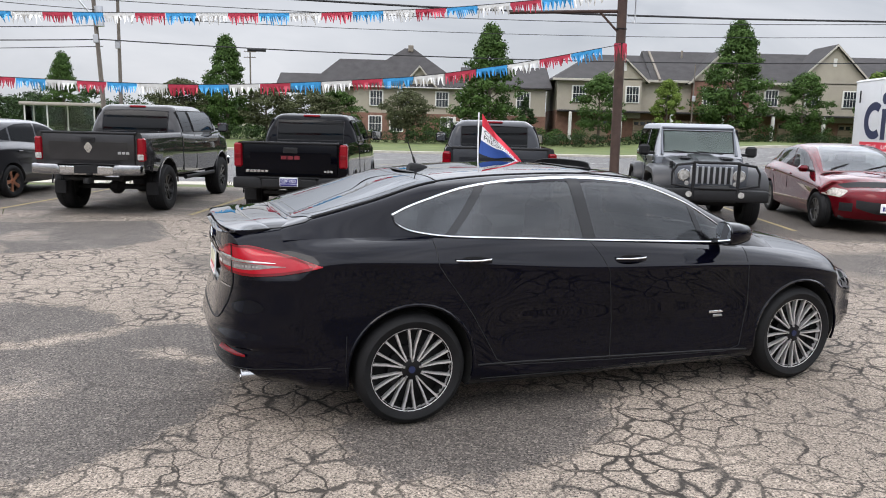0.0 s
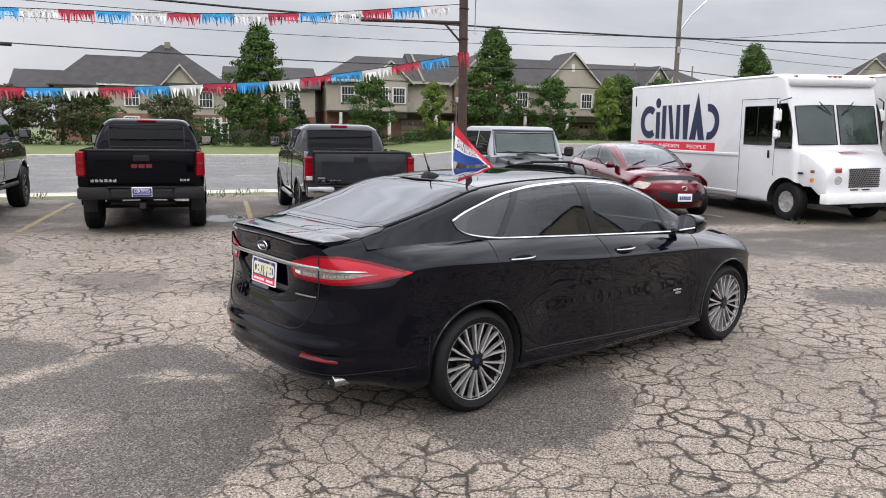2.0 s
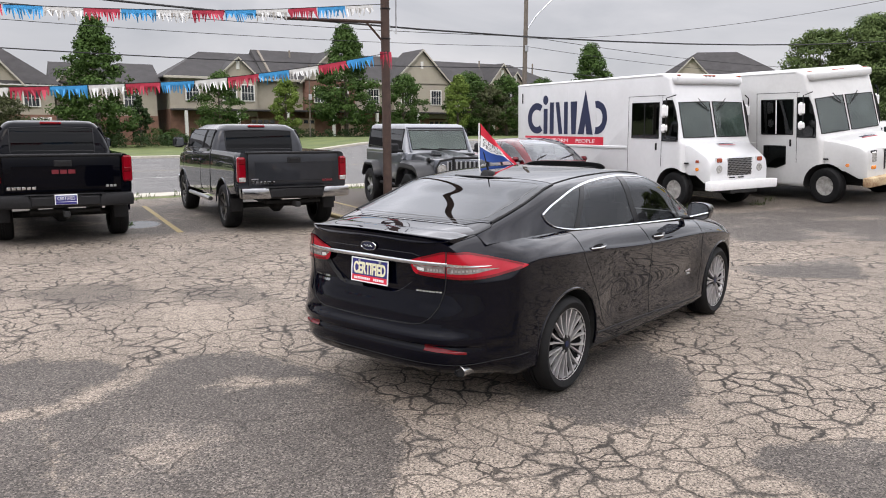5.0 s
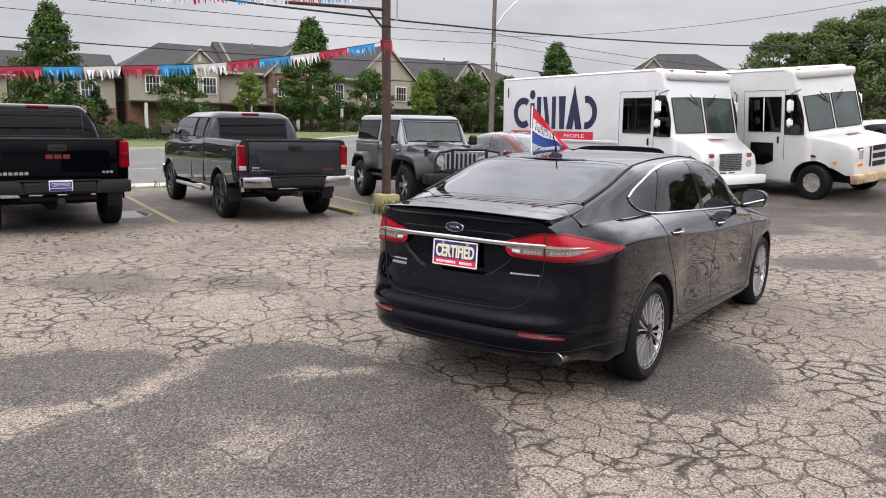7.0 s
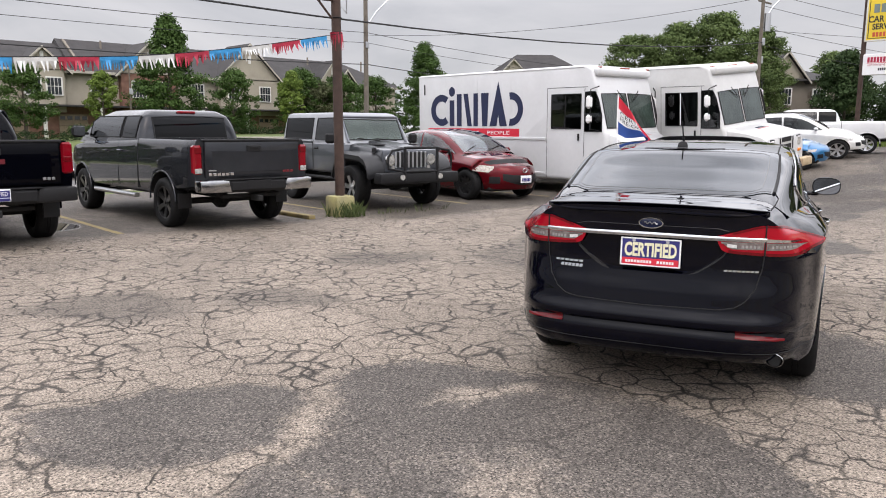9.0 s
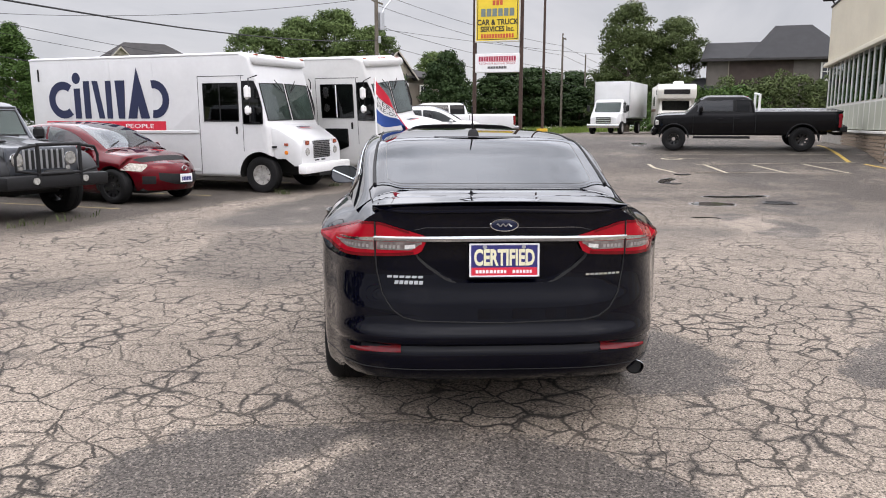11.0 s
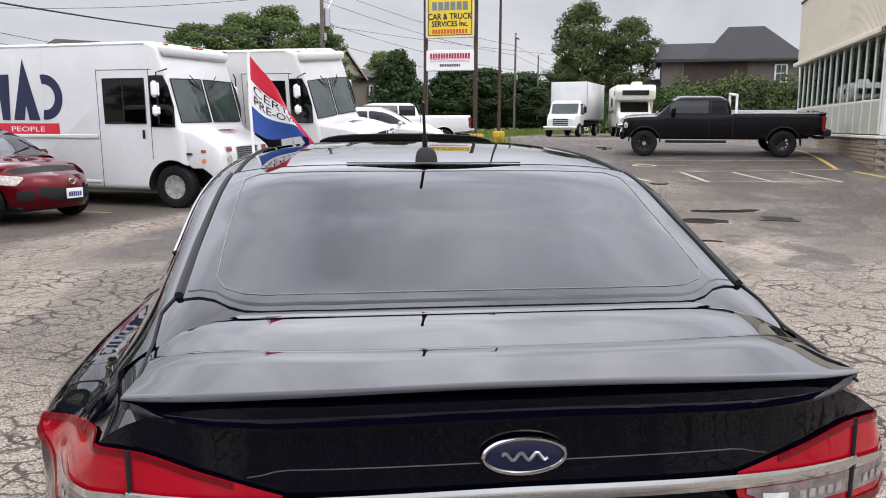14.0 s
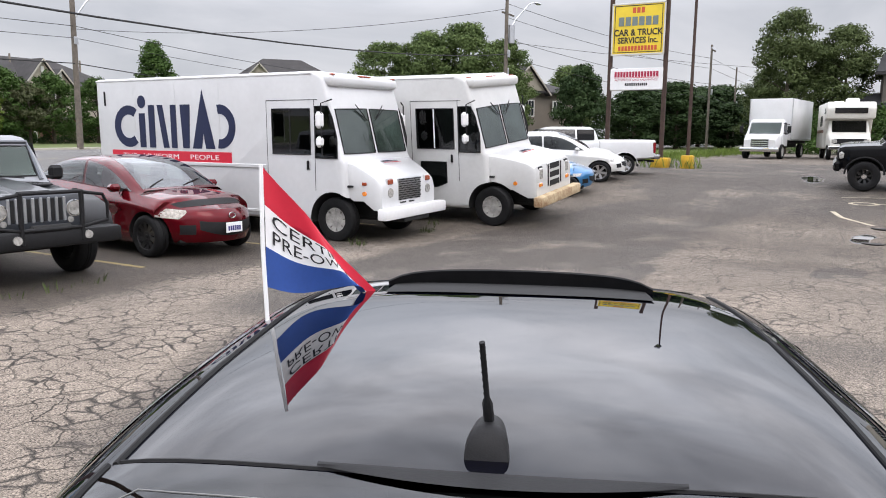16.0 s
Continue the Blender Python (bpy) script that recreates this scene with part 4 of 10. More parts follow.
class HeroSkin(Saloon):
    """The black sedan's skin: hollowed doors, flared arches, a flat deck and a ribbed rear bumper."""

    def side(self, x, z):
        f = self.cache.get(x)
        if f is None:
            w, b, t, k = self.w(x), self.zbot(x), self.zb(x), self.crease(x)
            d = smooth01(0.30, 0.75, x) * (1 - smooth01(2.15, 2.60, x))
            q = k - 0.03 - b - 0.12
            f = curve((b, w - 0.075), (b + 0.05, w - 0.030), (b + 0.12, w - 0.016 - 0.016 * d), (b + 0.12 + 0.35 * q, w - 0.006 - 0.042 * d), (b + 0.12 + 0.70 * q, w - 0.003 - 0.022 * d), (k - 0.03, w - 0.003), (k - 0.006, w), (k + 0.016, w - 0.014), (k + 0.016 + 0.6 * (t - k - 0.016), w - 0.014 - 0.42 * (w - 0.014 - self.wb(x))), (t, self.wb(x)))
            self.cache[x] = f
        return f(z)

    def ring(self, x):
        b, t, k = self.zbot(x), self.zb(x), self.crease(x)
        half = [(u * (self.w(x) - 0.075), b) for u in (0.0, 0.35, 0.7)]
        zs = [b + (k - b) * i / 30 for i in range(30)] + [k - 0.006, k, k + 0.016] + spread(k + 0.03, t, 5)
        half += [(self.side(x, z), z) for z in zs]
        wb, d, p = self.wb(x), self.zd(x), 8.0 - 5.0 * smooth01(-0.5, 0.3, x)
        half += [(wb * u, t + (d - t) * (1 - u ** p)) for u in (0.985, 0.96, 0.925, 0.88, 0.82, 0.73, 0.6, 0.4, 0.2, 0.0)]
        return half

    def deck(self, x, y):
        """Height of the deck lid above a point of the plan."""
        t, d = self.zb(x), self.zd(x)
        return t + (d - t) * (1 - min(1.0, abs(y) / self.wb(x)) ** (8.0 - 5.0 * smooth01(-0.5, 0.3, x)))

    def arc_at(self, z, x):
        """Arc length round the tail at which the flank reaches a station."""
        d = 0.6
        while d < 1.9 and self.wrap(d, z)[0] < x:
            d += 0.01
        return d


def hero_cabin(car, S, side_lo, side_hi, glass_lo, glass_hi, rear_half, front_half, foot, head):
    """Roof skin with its openings, the bowed rear screen, the windscreen and the flank glass."""
    xa, xb, rb = -0.72, 2.70, 1.66
    xs = spread(xa, xb + 0.04, 130)
    nv = 54
    hs = [1 - (1 - i / (nv - 1)) ** 2.4 for i in range(nv)]
    sx0, sx1, cuts = -0.06, 2.36, (0.34, 1.16)

    def skin(x, h):
        t, r = S.zb(x), S.zr(x)
        z = t + (r - t) * h
        return (x, S.upper_y(x, z) if h < 1 else 0.0, z)

    def open_(x, y, z):
        if sx0 < x < sx1 and side_lo(x) + 0.03 < z < side_hi(x) - 0.03:
            return not any(abs(x - p) < 0.06 for p in cuts)
        if abs(y) < rear_half(x) - 0.04 and foot(y) + 0.04 < x < head(y) - 0.03:
            return True
        return rb + 0.03 < x < xb - 0.05 and abs(y) < front_half(x) - 0.04
    pts = [[skin(x, h) for h in hs] for x in xs]
    sh = Shape()
    for sgn in (1, -1):
        vs = [(p[0], sgn * p[1], p[2]) for row in pts for p in row]
        fs = []
        for i in range(len(xs) - 1):
            for j in range(nv - 1):
                c = [sum(pts[a][b][k] for a, b in ((i, j), (i + 1, j), (i, j + 1), (i + 1, j + 1))) / 4 for k in range(3)]
                if not open_(*c):
                    fs.append((i * nv + j, (i + 1) * nv + j, (i + 1) * nv + j + 1, i * nv + j + 1))
        sh.add(vs, fs)
    me = mesh_of("roof", sh, PAINT_BLACK, 50)
    b = bmesh.new()
    b.from_mesh(me)
    bmesh.ops.remove_doubles(b, verts=b.verts, dist=0.0005)
    bmesh.ops.recalc_face_normals(b, faces=b.faces)
    b.to_mesh(me)
    b.free()
    part("roof", me, PAINT_BLACK, car)

    def screen(u, t):
        y = u * (0.605 + 0.012 * math.sin(math.pi * t))
        x = foot(y) * (1 - t) + head(y) * t
        return (x, y, S.upper_z(x, y) + 0.004)
    part("rear_screen", Shape().grid(screen, spread(-1, 1, 37), spread(0, 1, 28)), GLASS_DARK, car, "tinted rear window", 60)
    part("windscreen", Shape().grid(lambda x, u: (x, u * front_half(x), S.upper_z(x, u * front_half(x)) + 0.004), spread(rb, xb, 26), spread(-1, 1, 31)), GLASS_SIDE, car, "windscreen", 60)
    edges = [-0.075, *cuts, 2.40]
    for sgn in (1, -1):
        for a, c in zip(edges, edges[1:]):
            part("side_window", Shape().grid(lambda x, t: (x, sgn * (S.upper_y(x, glass_lo(x) + (glass_hi(x) - glass_lo(x)) * t) + 0.004), glass_lo(x) + (glass_hi(x) - glass_lo(x)) * t), spread(a, c, 18), spread(0, 1, 10)), GLASS_SIDE, car, "", 60)
    return screen


def build_hero():
    zz = curve((0.24, 0.20), (0.31, 0.075), (0.36, 0.034), (0.41, 0.022), (0.462, 0.020), (0.475, 0.034), (0.492, 0.034), (0.505, 0.002), (0.530, -0.006), (0.556, 0.000), (0.585, 0.012), (0.62, 0.020), (0.68, 0.028), (0.78, 0.050), (0.85, 0.060), (1.00, 0.061), (1.08, 0.062), (1.20, 0.060))
    fz = curve((0.2, 0.12), (0.4, 0.0), (0.6, 0.0), (0.75, 0.06), (0.9, 0.16))
    WB, R = 2.92, 0.341
    S = HeroSkin(
        -1.105, 3.893,
        curve((-1.105, 0.700), (-1.08, 0.765), (-1.04, 0.795), (-1.0, 0.814), (-0.9, 0.845), (-0.75, 0.876), (-0.5, 0.905), (-0.2, 0.928), (0, 0.935), (0.5, 0.930), (1.5, 0.928), (2.5, 0.932), (2.92, 0.936), (3.33, 0.90), (3.64, 0.82), (3.893, 0.71)),
        curve((-1.105, 0.655), (-0.6, 0.725), (0, 0.780), (0.6, 0.815), (1.5, 0.825), (2.36, 0.815), (2.87, 0.785), (3.48, 0.73), (3.893, 0.60)),
        curve((-1.105, 1.085), (-0.6, 1.112), (0, 1.12), (0.6, 1.10), (1.18, 1.072), (2.36, 0.995), (2.87, 0.945), (3.38, 0.87), (3.69, 0.79), (3.893, 0.70)),
        curve((-1.105, 1.160), (-1.03, 1.179), (-0.9, 1.192), (-0.67, 1.206), (-0.5, 1.206), (-0.4, 1.190), (-0.25, 1.14), (0.6, 1.07), (2.15, 0.99), (2.56, 1.03), (3.07, 1.00), (3.48, 0.92), (3.74, 0.82), (3.893, 0.73)),
        curve((-0.80, 1.155), (-0.68, 1.198), (-0.4, 1.281), (-0.2, 1.341), (0.2, 1.457), (0.72, 1.503), (1.13, 1.513), (1.54, 1.490), (1.9, 1.412), (2.3, 1.222), (2.72, 1.03)),
        curve((-1.105, 0.315), (-0.7, 0.26), (-0.3, 0.23), (0.4, 0.20), (2.45, 0.19), (3.28, 0.21), (3.893, 0.27)),
        lambda y, z: 0.24 * (y / 0.85) ** 4.0 + zz(z),
        lambda y, z: 0.34 * (y / 0.8) ** 2.4 + fz(z),
        curve((-1.105, 0.895), (-0.85, 0.905), (-0.66, 0.955), (-0.50, 0.995), (-0.37, 1.003), (0.17, 0.982), (1.25, 0.912), (2.34, 0.880), (2.9, 0.84), (3.4, 0.74), (3.893, 0.58)))
    car = thing("sedan", pose(0.1878, 5.4213, 0, 0, 0, 21.7), "glossy black four-door sedan on the cracked car park", "car")
    # the lower body, its wheel housings and the plate recess taken out of it
    rec_out = [(0.435, 0.992), (0.426, 0.935), (0.408, 0.906), (0.365, 0.868), (0.295, 0.821), (0.268, 0.807), (0.240, 0.798), (0.200, 0.794)]
    rec_in = [(0.415, 0.988), (0.407, 0.939), (0.391, 0.913), (0.351, 0.877), (0.284, 0.832), (0.259, 0.818), (0.235, 0.809), (0.198, 0.805)]
    outline = lambda h: h + [(-y, z) for y, z in h[::-1]]
    cut = arches((0, WB), 0.390, 0.350, 0.60, 1.2)
    cut.loft([[(-1.30, y, z) for y, z in outline([(p[0] * 1.03, p[1]) for p in rec_out])], [(-1.050, y, z) for y, z in outline(rec_out)], [(-1.006, y, z) for y, z in outline(rec_in)]])
    part("body", carved("body", S.shell(), PAINT_BLACK, cut, UNDER), PAINT_BLACK, car)
    rec = part("plate_recess", Shape().loft([[(-1.054 + 0.03 * (abs(y) / 0.43) ** 3, y, z) for y, z in outline(rec_out)], [(-1.0085, y, z) for y, z in outline(rec_in)]], cap=False), PAINT_BLACK, car, "gloss black plate recess", 20)
    part("recess_floor", Shape().prism(outline(rec_in), -1.0085, -1.004, "x"), PAINT_BLACK, rec)
    arch_lips(car, S.side, (0, WB), 0.391, 0.350, PAINT_BLACK, fat=0.010, out=-0.003, a0=-12)
    side_hi = curve((-0.088, 1.246), (0.0, 1.288), (0.1, 1.325), (0.39, 1.408), (0.69, 1.447), (1.12, 1.465), (1.53, 1.440), (1.96, 1.312), (2.23, 1.168), (2.43, 1.022))
    side_lo = curve((-0.088, 1.240), (-0.07, 1.192), (0.03, 1.142), (0.25, 1.110), (0.64, 1.090), (1.22, 1.062), (2.12, 1.020), (2.43, 1.006))
    glass_hi, glass_lo = lambda x: side_hi(x) - 0.008, lambda x: min(side_lo(x) + 0.008, side_hi(x) - 0.009)
    rear_half = curve((-0.66, 0.60), (-0.45, 0.622), (0.25, 0.605))
    front_half = curve((1.66, 0.57), (2.25, 0.66), (2.70, 0.70))
    # the rear glass runs down to where it meets the deck, its lower corners rounded off
    meet = []
    for i in range(13):
        y, x = 0.61 * i / 12, -0.80
        while x < -0.45 and S.upper_z(x, y) < S.deck(x, y) + 0.001:
            x += 0.004
        meet.append((y, x + 0.004 + 0.13 * smooth01(0.40, 0.61, y) ** 2))
    meet_at = curve(*meet)
    foot = lambda y: meet_at(abs(y))
    head = lambda y: 0.185 + 0.035 * (abs(y) / 0.6) ** 2
    screen = hero_cabin(car, S, side_lo, side_hi, glass_lo, glass_hi, rear_half, front_half, foot, head)
    up = lambda x, z, o: S.upper_y(x, z) + o
    for s in (1, -1):
        # bright strip all round the side glass
        part("window_trim", Shape().grid(lambda x, t: (x, s * up(x, side_hi(x) - 0.014 * t, 0.004 + 0.007 * math.sin(math.pi * t)), side_hi(x) - 0.014 * t), spread(-0.086, 2.42, 90), spread(0, 1, 5)), CHROME, car, "bright chrome window surround", 60)
        part("waist_trim", Shape().grid(lambda x, t: (x, s * up(x, side_lo(x) + 0.013 * t, 0.004 + 0.008 * math.sin(math.pi * t)), side_lo(x) + 0.013 * t), [-0.087, -0.083, -0.078] + spread(-0.07, 2.43, 90), spread(0, 1, 5)), CHROME, car, "bright chrome waist strip", 60)
        for xl, xh, wd in ((0.255, 0.475, 0.030), (1.205, 1.125, 0.045), (2.115, 2.03, 0.022)):
            band = lambda t, v: (xl + (xh - xl) * t + wd * v, s * up(xl + (xh - xl) * t + wd * v, glass_lo(xl + (xh - xl) * t) + 0.006 + (glass_hi(xl + (xh - xl) * t) - glass_lo(xl + (xh - xl) * t) - 0.010) * t, 0.0065), glass_lo(xl + (xh - xl) * t) + 0.006 + (glass_hi(xl + (xh - xl) * t) - glass_lo(xl + (xh - xl) * t) - 0.010) * t)
            part("pillar", Shape().grid(band, spread(0, 1, 12), (-1, 0, 1)), GLOSS_BLACK, car, "gloss black door pillar", 60)
        for line in ([(0.14, 1.105), (0.145, 0.965), (0.20, 0.885), (0.36, 0.672), (0.50, 0.44), (0.545, 0.36), (0.62, 0.315), (1.36, 0.285)],
                     [(1.20, 1.07), (1.275, 0.95), (1.31, 0.87), (1.37, 0.55), (1.36, 0.285)],
                     [(1.36, 0.285), (2.30, 0.262), (2.41, 0.30), (2.445, 0.6), (2.42, 0.90), (2.44, 0.98)],
                     [(0.44, 0.245), (1.3, 0.225), (2.50, 0.215)]):
            pts = []
            for (a, b), (c, d) in zip(line, line[1:]):
                pts += [(a + (c - a) * t, b + (d - b) * t) for t in spread(0, 1, 10)[:-1]]
            pts.append(line[-1])
            part("panel_gap", Shape().tube([(x, s * (S.side(x, z) - 0.0005), z) for x, z in pts], 0.0026, 5), SEAM, car)
        part("sill_strip", Shape().tube([(x, s * (S.side(x, 0.335 - 0.034 * (x - 0.45)) - 0.003), 0.335 - 0.034 * (x - 0.45)) for x in spread(0.42, 2.48, 24)], 0.007, 6), PLASTIC, car)
        for x, z in ((0.365, 0.982), (1.475, 0.948)):
            h = part("door_handle", Shape().sheet(lambda u, t: (x + 0.118 * u, s * (S.side(x, z) + 0.026 * (1 - u * u) + 0.004), z + 0.016 * t), spread(-1, 1, 9), (-1, 1), 0.012), PAINT_BLACK, car)
            part("bright_strip", Shape().tube([(x + 0.112 * u, s * (S.side(x, z) + 0.028 * (1 - u * u) + 0.006), z + 0.006) for u in spread(-1, 1, 9)], 0.0055, 6), CHROME, h, "chrome strip")
            part("handle_cup", Shape().grid(lambda u, t: (x + 0.112 * u, s * (S.side(x, z) + 0.0025), z - 0.008 + 0.036 * t * math.sqrt(max(0, 1 - u * u))), spread(-1, 1, 13), (-1, 1)), SEAM, h)
        # door mirrors

        def oval(x, k):
            out = []
            for i in range(24):
                a = 2 * math.pi * i / 24
                c, d = math.cos(a), math.sin(a)
                y = 0.115 * k * math.copysign(abs(c) ** 0.7, c)
                out.append((x - y * 0.28 * min(1.0, max(0.0, (2.27 - x) / 0.1)), s * (0.975 + y), 1.105 + 0.078 * k * math.copysign(abs(d) ** 0.7, d)))
            return out
        mm = part("door_mirror", Shape().loft([oval(2.335, 0.25), oval(2.32, 0.55), oval(2.28, 0.82), oval(2.22, 0.96), oval(2.16, 1.0), oval(2.145, 0.98)]), PAINT_BLACK, car)
        part("mirror_arm", Shape().box((2.23, s * 0.865, 1.035), (0.09, 0.12, 0.035), 0.012), GLOSS_BLACK, mm)
        part("mirror_glass", Shape().loft([[(q[0] - 0.06 * (q[2] - 1.105), q[1], q[2]) for q in oval(x, 0.90)] for x in (2.150, 2.136)]), mat("mirror_silver", (0.8, 0.82, 0.84), 0.02, 1.0, 0.02), mm, "mirror glass")
        if s < 0:
            for z, ln in ((0.548, 0.15), (0.520, 0.11)):
                part("badge", Shape().box((2.22 + (0.15 - ln) / 2, s * (S.side(2.22, z) + 0.002), z), (ln, 0.004, 0.016), 0.001), CHROME if z > 0.53 else STEEL, car, "bright badge, plain bars")
    # tail lamps wrapped round the corners, split where the lid parts from the body
    tip = S.arc_at(0.98, -0.535)
    lo = curve((0.365, 0.985), (0.385, 0.945), (0.42, 0.930), (0.607, 0.918), (0.74, 0.914), (0.90, 0.922), (1.02, 0.940), (tip, 0.978))
    hi = curve((0.365, 1.020), (0.48, 1.053), (0.607, 1.082), (0.72, 1.080), (0.84, 1.060), (0.98, 1.030), (tip, 0.984))
    lip = lambda d, z, o=0.006: S.wrap(d, z, o)
    clear = mat("clear_reversing_lens", (0.10, 0.075, 0.072), 0.2, 0.1, 0.5, 40, coat=0.6, col2=(0.26, 0.225, 0.215))
    for s in (1, -1):
        lamp = part("tail_lamp", patch_between(lambda d, z: lip(s * d, z, 0.006), [0.365, 0.372, 0.385] + spread(0.40, tip, 46), lo, hi, 14), HERO_LENS, car, "red tail lamp wrapped round the corner", 60)
        part("lower_lens", patch_between(lambda d, z: lip(s * d, z, 0.0085), spread(0.382, 0.600, 18), lambda d: 0.951 + 0.030 * (1 - smooth01(0.38, 0.44, d)), lambda d: 0.990, 5), clear, lamp, "clear reversing lens", 60)
        part("lower_lens", patch_between(lambda d, z: lip(s * d, z, 0.0085), spread(0.614, 0.96, 24), lambda d: 0.949 + 0.022 * smooth01(0.72, 0.96, d), lambda d: 0.988 - 0.014 * smooth01(0.7, 0.96, d), 5), clear, lamp, "clear turn lens", 60)
        part("reflector_bowl", patch_between(lambda d, z: lip(s * d, z, 0.0105), spread(0.412, 0.462, 5), lambda d: 0.962 - 0.10 * (d - 0.412), lambda d: 0.980 - 0.10 * (d - 0.412), 3), mat("clear_lens_block", (0.50, 0.49, 0.48), 0.2, 0, 0.4, 60, coat=0.5, col2=(0.75, 0.74, 0.73)), lamp, "white reversing lamp reflector", 60)
        for d0 in (0.486, 0.506, 0.526, 0.546, 0.566, 0.64, 0.662, 0.684, 0.706, 0.728, 0.75, 0.772, 0.794):
            part("lens_rib", patch_between(lambda d, z: lip(s * d, z, 0.0100), spread(d0, d0 + 0.013, 3), lambda d: 0.958 + 0.04 * max(0, d - 0.65), lambda d: 0.974, 3), mat("pale_lens_block", (0.17, 0.155, 0.15), 0.25, 0, 0.4, 60, coat=0.4, col2=(0.36, 0.34, 0.33)), lamp, "", 60)
        part("lower_rim", patch_between(lambda d, z: lip(s * d, z, 0.0085), spread(0.42, tip - 0.05, 40), lambda d: lo(d) + 0.001, lambda d: lo(d) + 0.016, 3), RED_DEEP, lamp, "dark red lower rim", 60)
        part("upper_rim", patch_between(lambda d, z: lip(s * d, z, 0.0085), spread(0.44, tip - 0.04, 40), lambda d: hi(d) - 0.012, lambda d: hi(d) - 0.001, 3), RED_DEEP, lamp, "dark red upper rim", 60)
        part("lamp_split", Shape().tube([lip(s * 0.607, z, 0.008) for z in spread(lo(0.607), hi(0.607), 6)], 0.0042, 5), SEAM, lamp)
        part("bright_line", patch_between(lambda d, z: lip(s * d, z, 0.012), spread(0.612, 0.90, 24), lambda d: 0.992 - 0.004 * (d - 0.6), lambda d: 1.012 - 0.066 * (d - 0.6), 3), CHROME, lamp, "chrome strip running out in the lamp", 60)
        # bumper reflector, lid shut line, bumper line, deck edge
        part("reflector", patch_between(lambda d, z: lip(s * d, z, 0.004), spread(0.485, 0.765, 14), lambda d: 0.462 - 0.040 * (d - 0.485), lambda d: 0.494 - 0.105 * (d - 0.485), 4), RED_DEEP, car, "red bumper reflector", 60)
        pts = [(0.607, 1.13), (0.607, 0.91), (0.602, 0.85), (0.575, 0.74), (0.525, 0.668), (0.470, 0.632), (0.40, 0.618), (0.0, 0.608)]
        fine = []
        for (a, b), (c, d) in zip(pts, pts[1:]):
            fine += [(a + (c - a) * t, b + (d - b) * t) for t in spread(0, 1, 8)[:-1]]
        part("panel_gap", Shape().tube([S.wrap(s * a, min(b, S.zb(S.x0) - 0.002) if b < 1.085 else b, 0.0015) for a, b in fine if b < 1.083] + [S.wrap(0.0, 0.608, 0.0015)], 0.0036, 5), SEAM, car)
        part("panel_gap", Shape().tube([S.wrap(s * a, 0.375 + 0.02 * smooth01(0.5, 1.2, a), 0.0) for a in spread(0.0, 1.25, 44)], 0.0026, 5), SEAM, car)
        part("bumper_joint", Shape().tube([(x, s * (S.side(x, z) - 0.0005), z) for x, z in [(-0.40 + 0.01 * t, 0.36 + 0.62 * t) for t in spread(0.0, 0.35, 8)]], 0.0022, 5), SEAM, car)
        edge = [(-0.985 + 0.40 * t, 0.603 + 0.040 * t) for t in spread(0, 1, 16)] + [(-0.585 + 0.085 * t, 0.643 - 0.03 * t) for t in spread(0.1, 1, 6)]
        part("panel_gap", Shape().tube([(x, s * y, max(S.deck(x, y), S.upper_z(x, y) if x > -0.70 else 0.0) + 0.0015) for x, y in edge], 0.0032, 5), SEAM, car)
    part("lid_crease", Shape().tube([lip(d, 1.058 - 0.012 * smooth01(0.36, 0.42, abs(d)), 0.0) for d in spread(-0.42, 0.42, 40)], 0.0016, 5), GLOSS_BLACK, car, "fine pressed line across the lid")
    part("chrome_bar", patch_between(lambda d, z: lip(d, z, 0.014 - 0.004 * abs(z - 1.006) / 0.012), spread(-0.612, 0.612, 60), lambda d: 0.994 - 0.004 * abs(d), lambda d: 1.020 - 0.008 * abs(d), 5), CHROME, car, "full-width chrome strip", 60)
    # the plate in its frame
    tilt = Matrix.Translation((-1.047, -0.009, 0.903)) @ Matrix.Rotation(radians(4), 4, "Y") @ Matrix.Diagonal((1, 1.03, 0.965, 1))
    plate = part("dealer_plate", Shape().box((0, 0, 0), (0.006, 0.322, 0.162), 0.006), BLUE_PRINT, car, "blue dealer plate reading certified in a white frame", m=tilt)
    part("plate_bracket", Shape().box((0.02, 0, 0), (0.035, 0.20, 0.10), 0.004), PLASTIC, plate)
    fr = Shape()
    for y, z, sy, sz in ((0, 0.0785, 0.325, 0.009), (0, -0.0785, 0.325, 0.009), (0.158, 0, 0.009, 0.166), (-0.158, 0, 0.009, 0.166)):
        fr.box((-0.002, y, z), (0.010, sy, sz), 0.003)
    part("plate_frame", fr, WHITE_PRINT, plate, "white frame")
    part("red_band", Shape().box((-0.0035, 0, -0.056), (0.003, 0.305, 0.040), 0.001), RED_PRINT, plate)
    for k in range(2):
        ws, x0 = ((0.017, 0.015, 0.015, 0.017, 0.02, 0.015, 0.016, 0.016, 0.015), 0.135) if k == 0 else ((0.018, 0.016, 0.015, 0.016, 0.015, 0.014), -0.035)
        for w in ws:
            part("plain_bar", Shape().box((-0.0055, x0 - w / 2, -0.056), (0.002, w * 0.72, 0.016), 0.0005), WHITE_PRINT, plate)
            x0 -= w
    writing("CERTIFIED", 0.062, CREAM_PRINT, plate, Matrix.Translation((-0.0045, 0, 0.010)) @ BACK_FACE @ Matrix.Diagonal((0.98, 1.75, 1, 1)), 0.002, bold=0.0022)
    for y in (-0.09, 0.09):
        part("plate_screw", Shape().cyl((-0.002, y, 0.066), (-0.008, y, 0.066), 0.010, 0.009, 14), STEEL, plate)
    # emblem and badges as plain shapes
    ex, ez = S.wrap(0, 1.072, 0.0)[0], 1.072
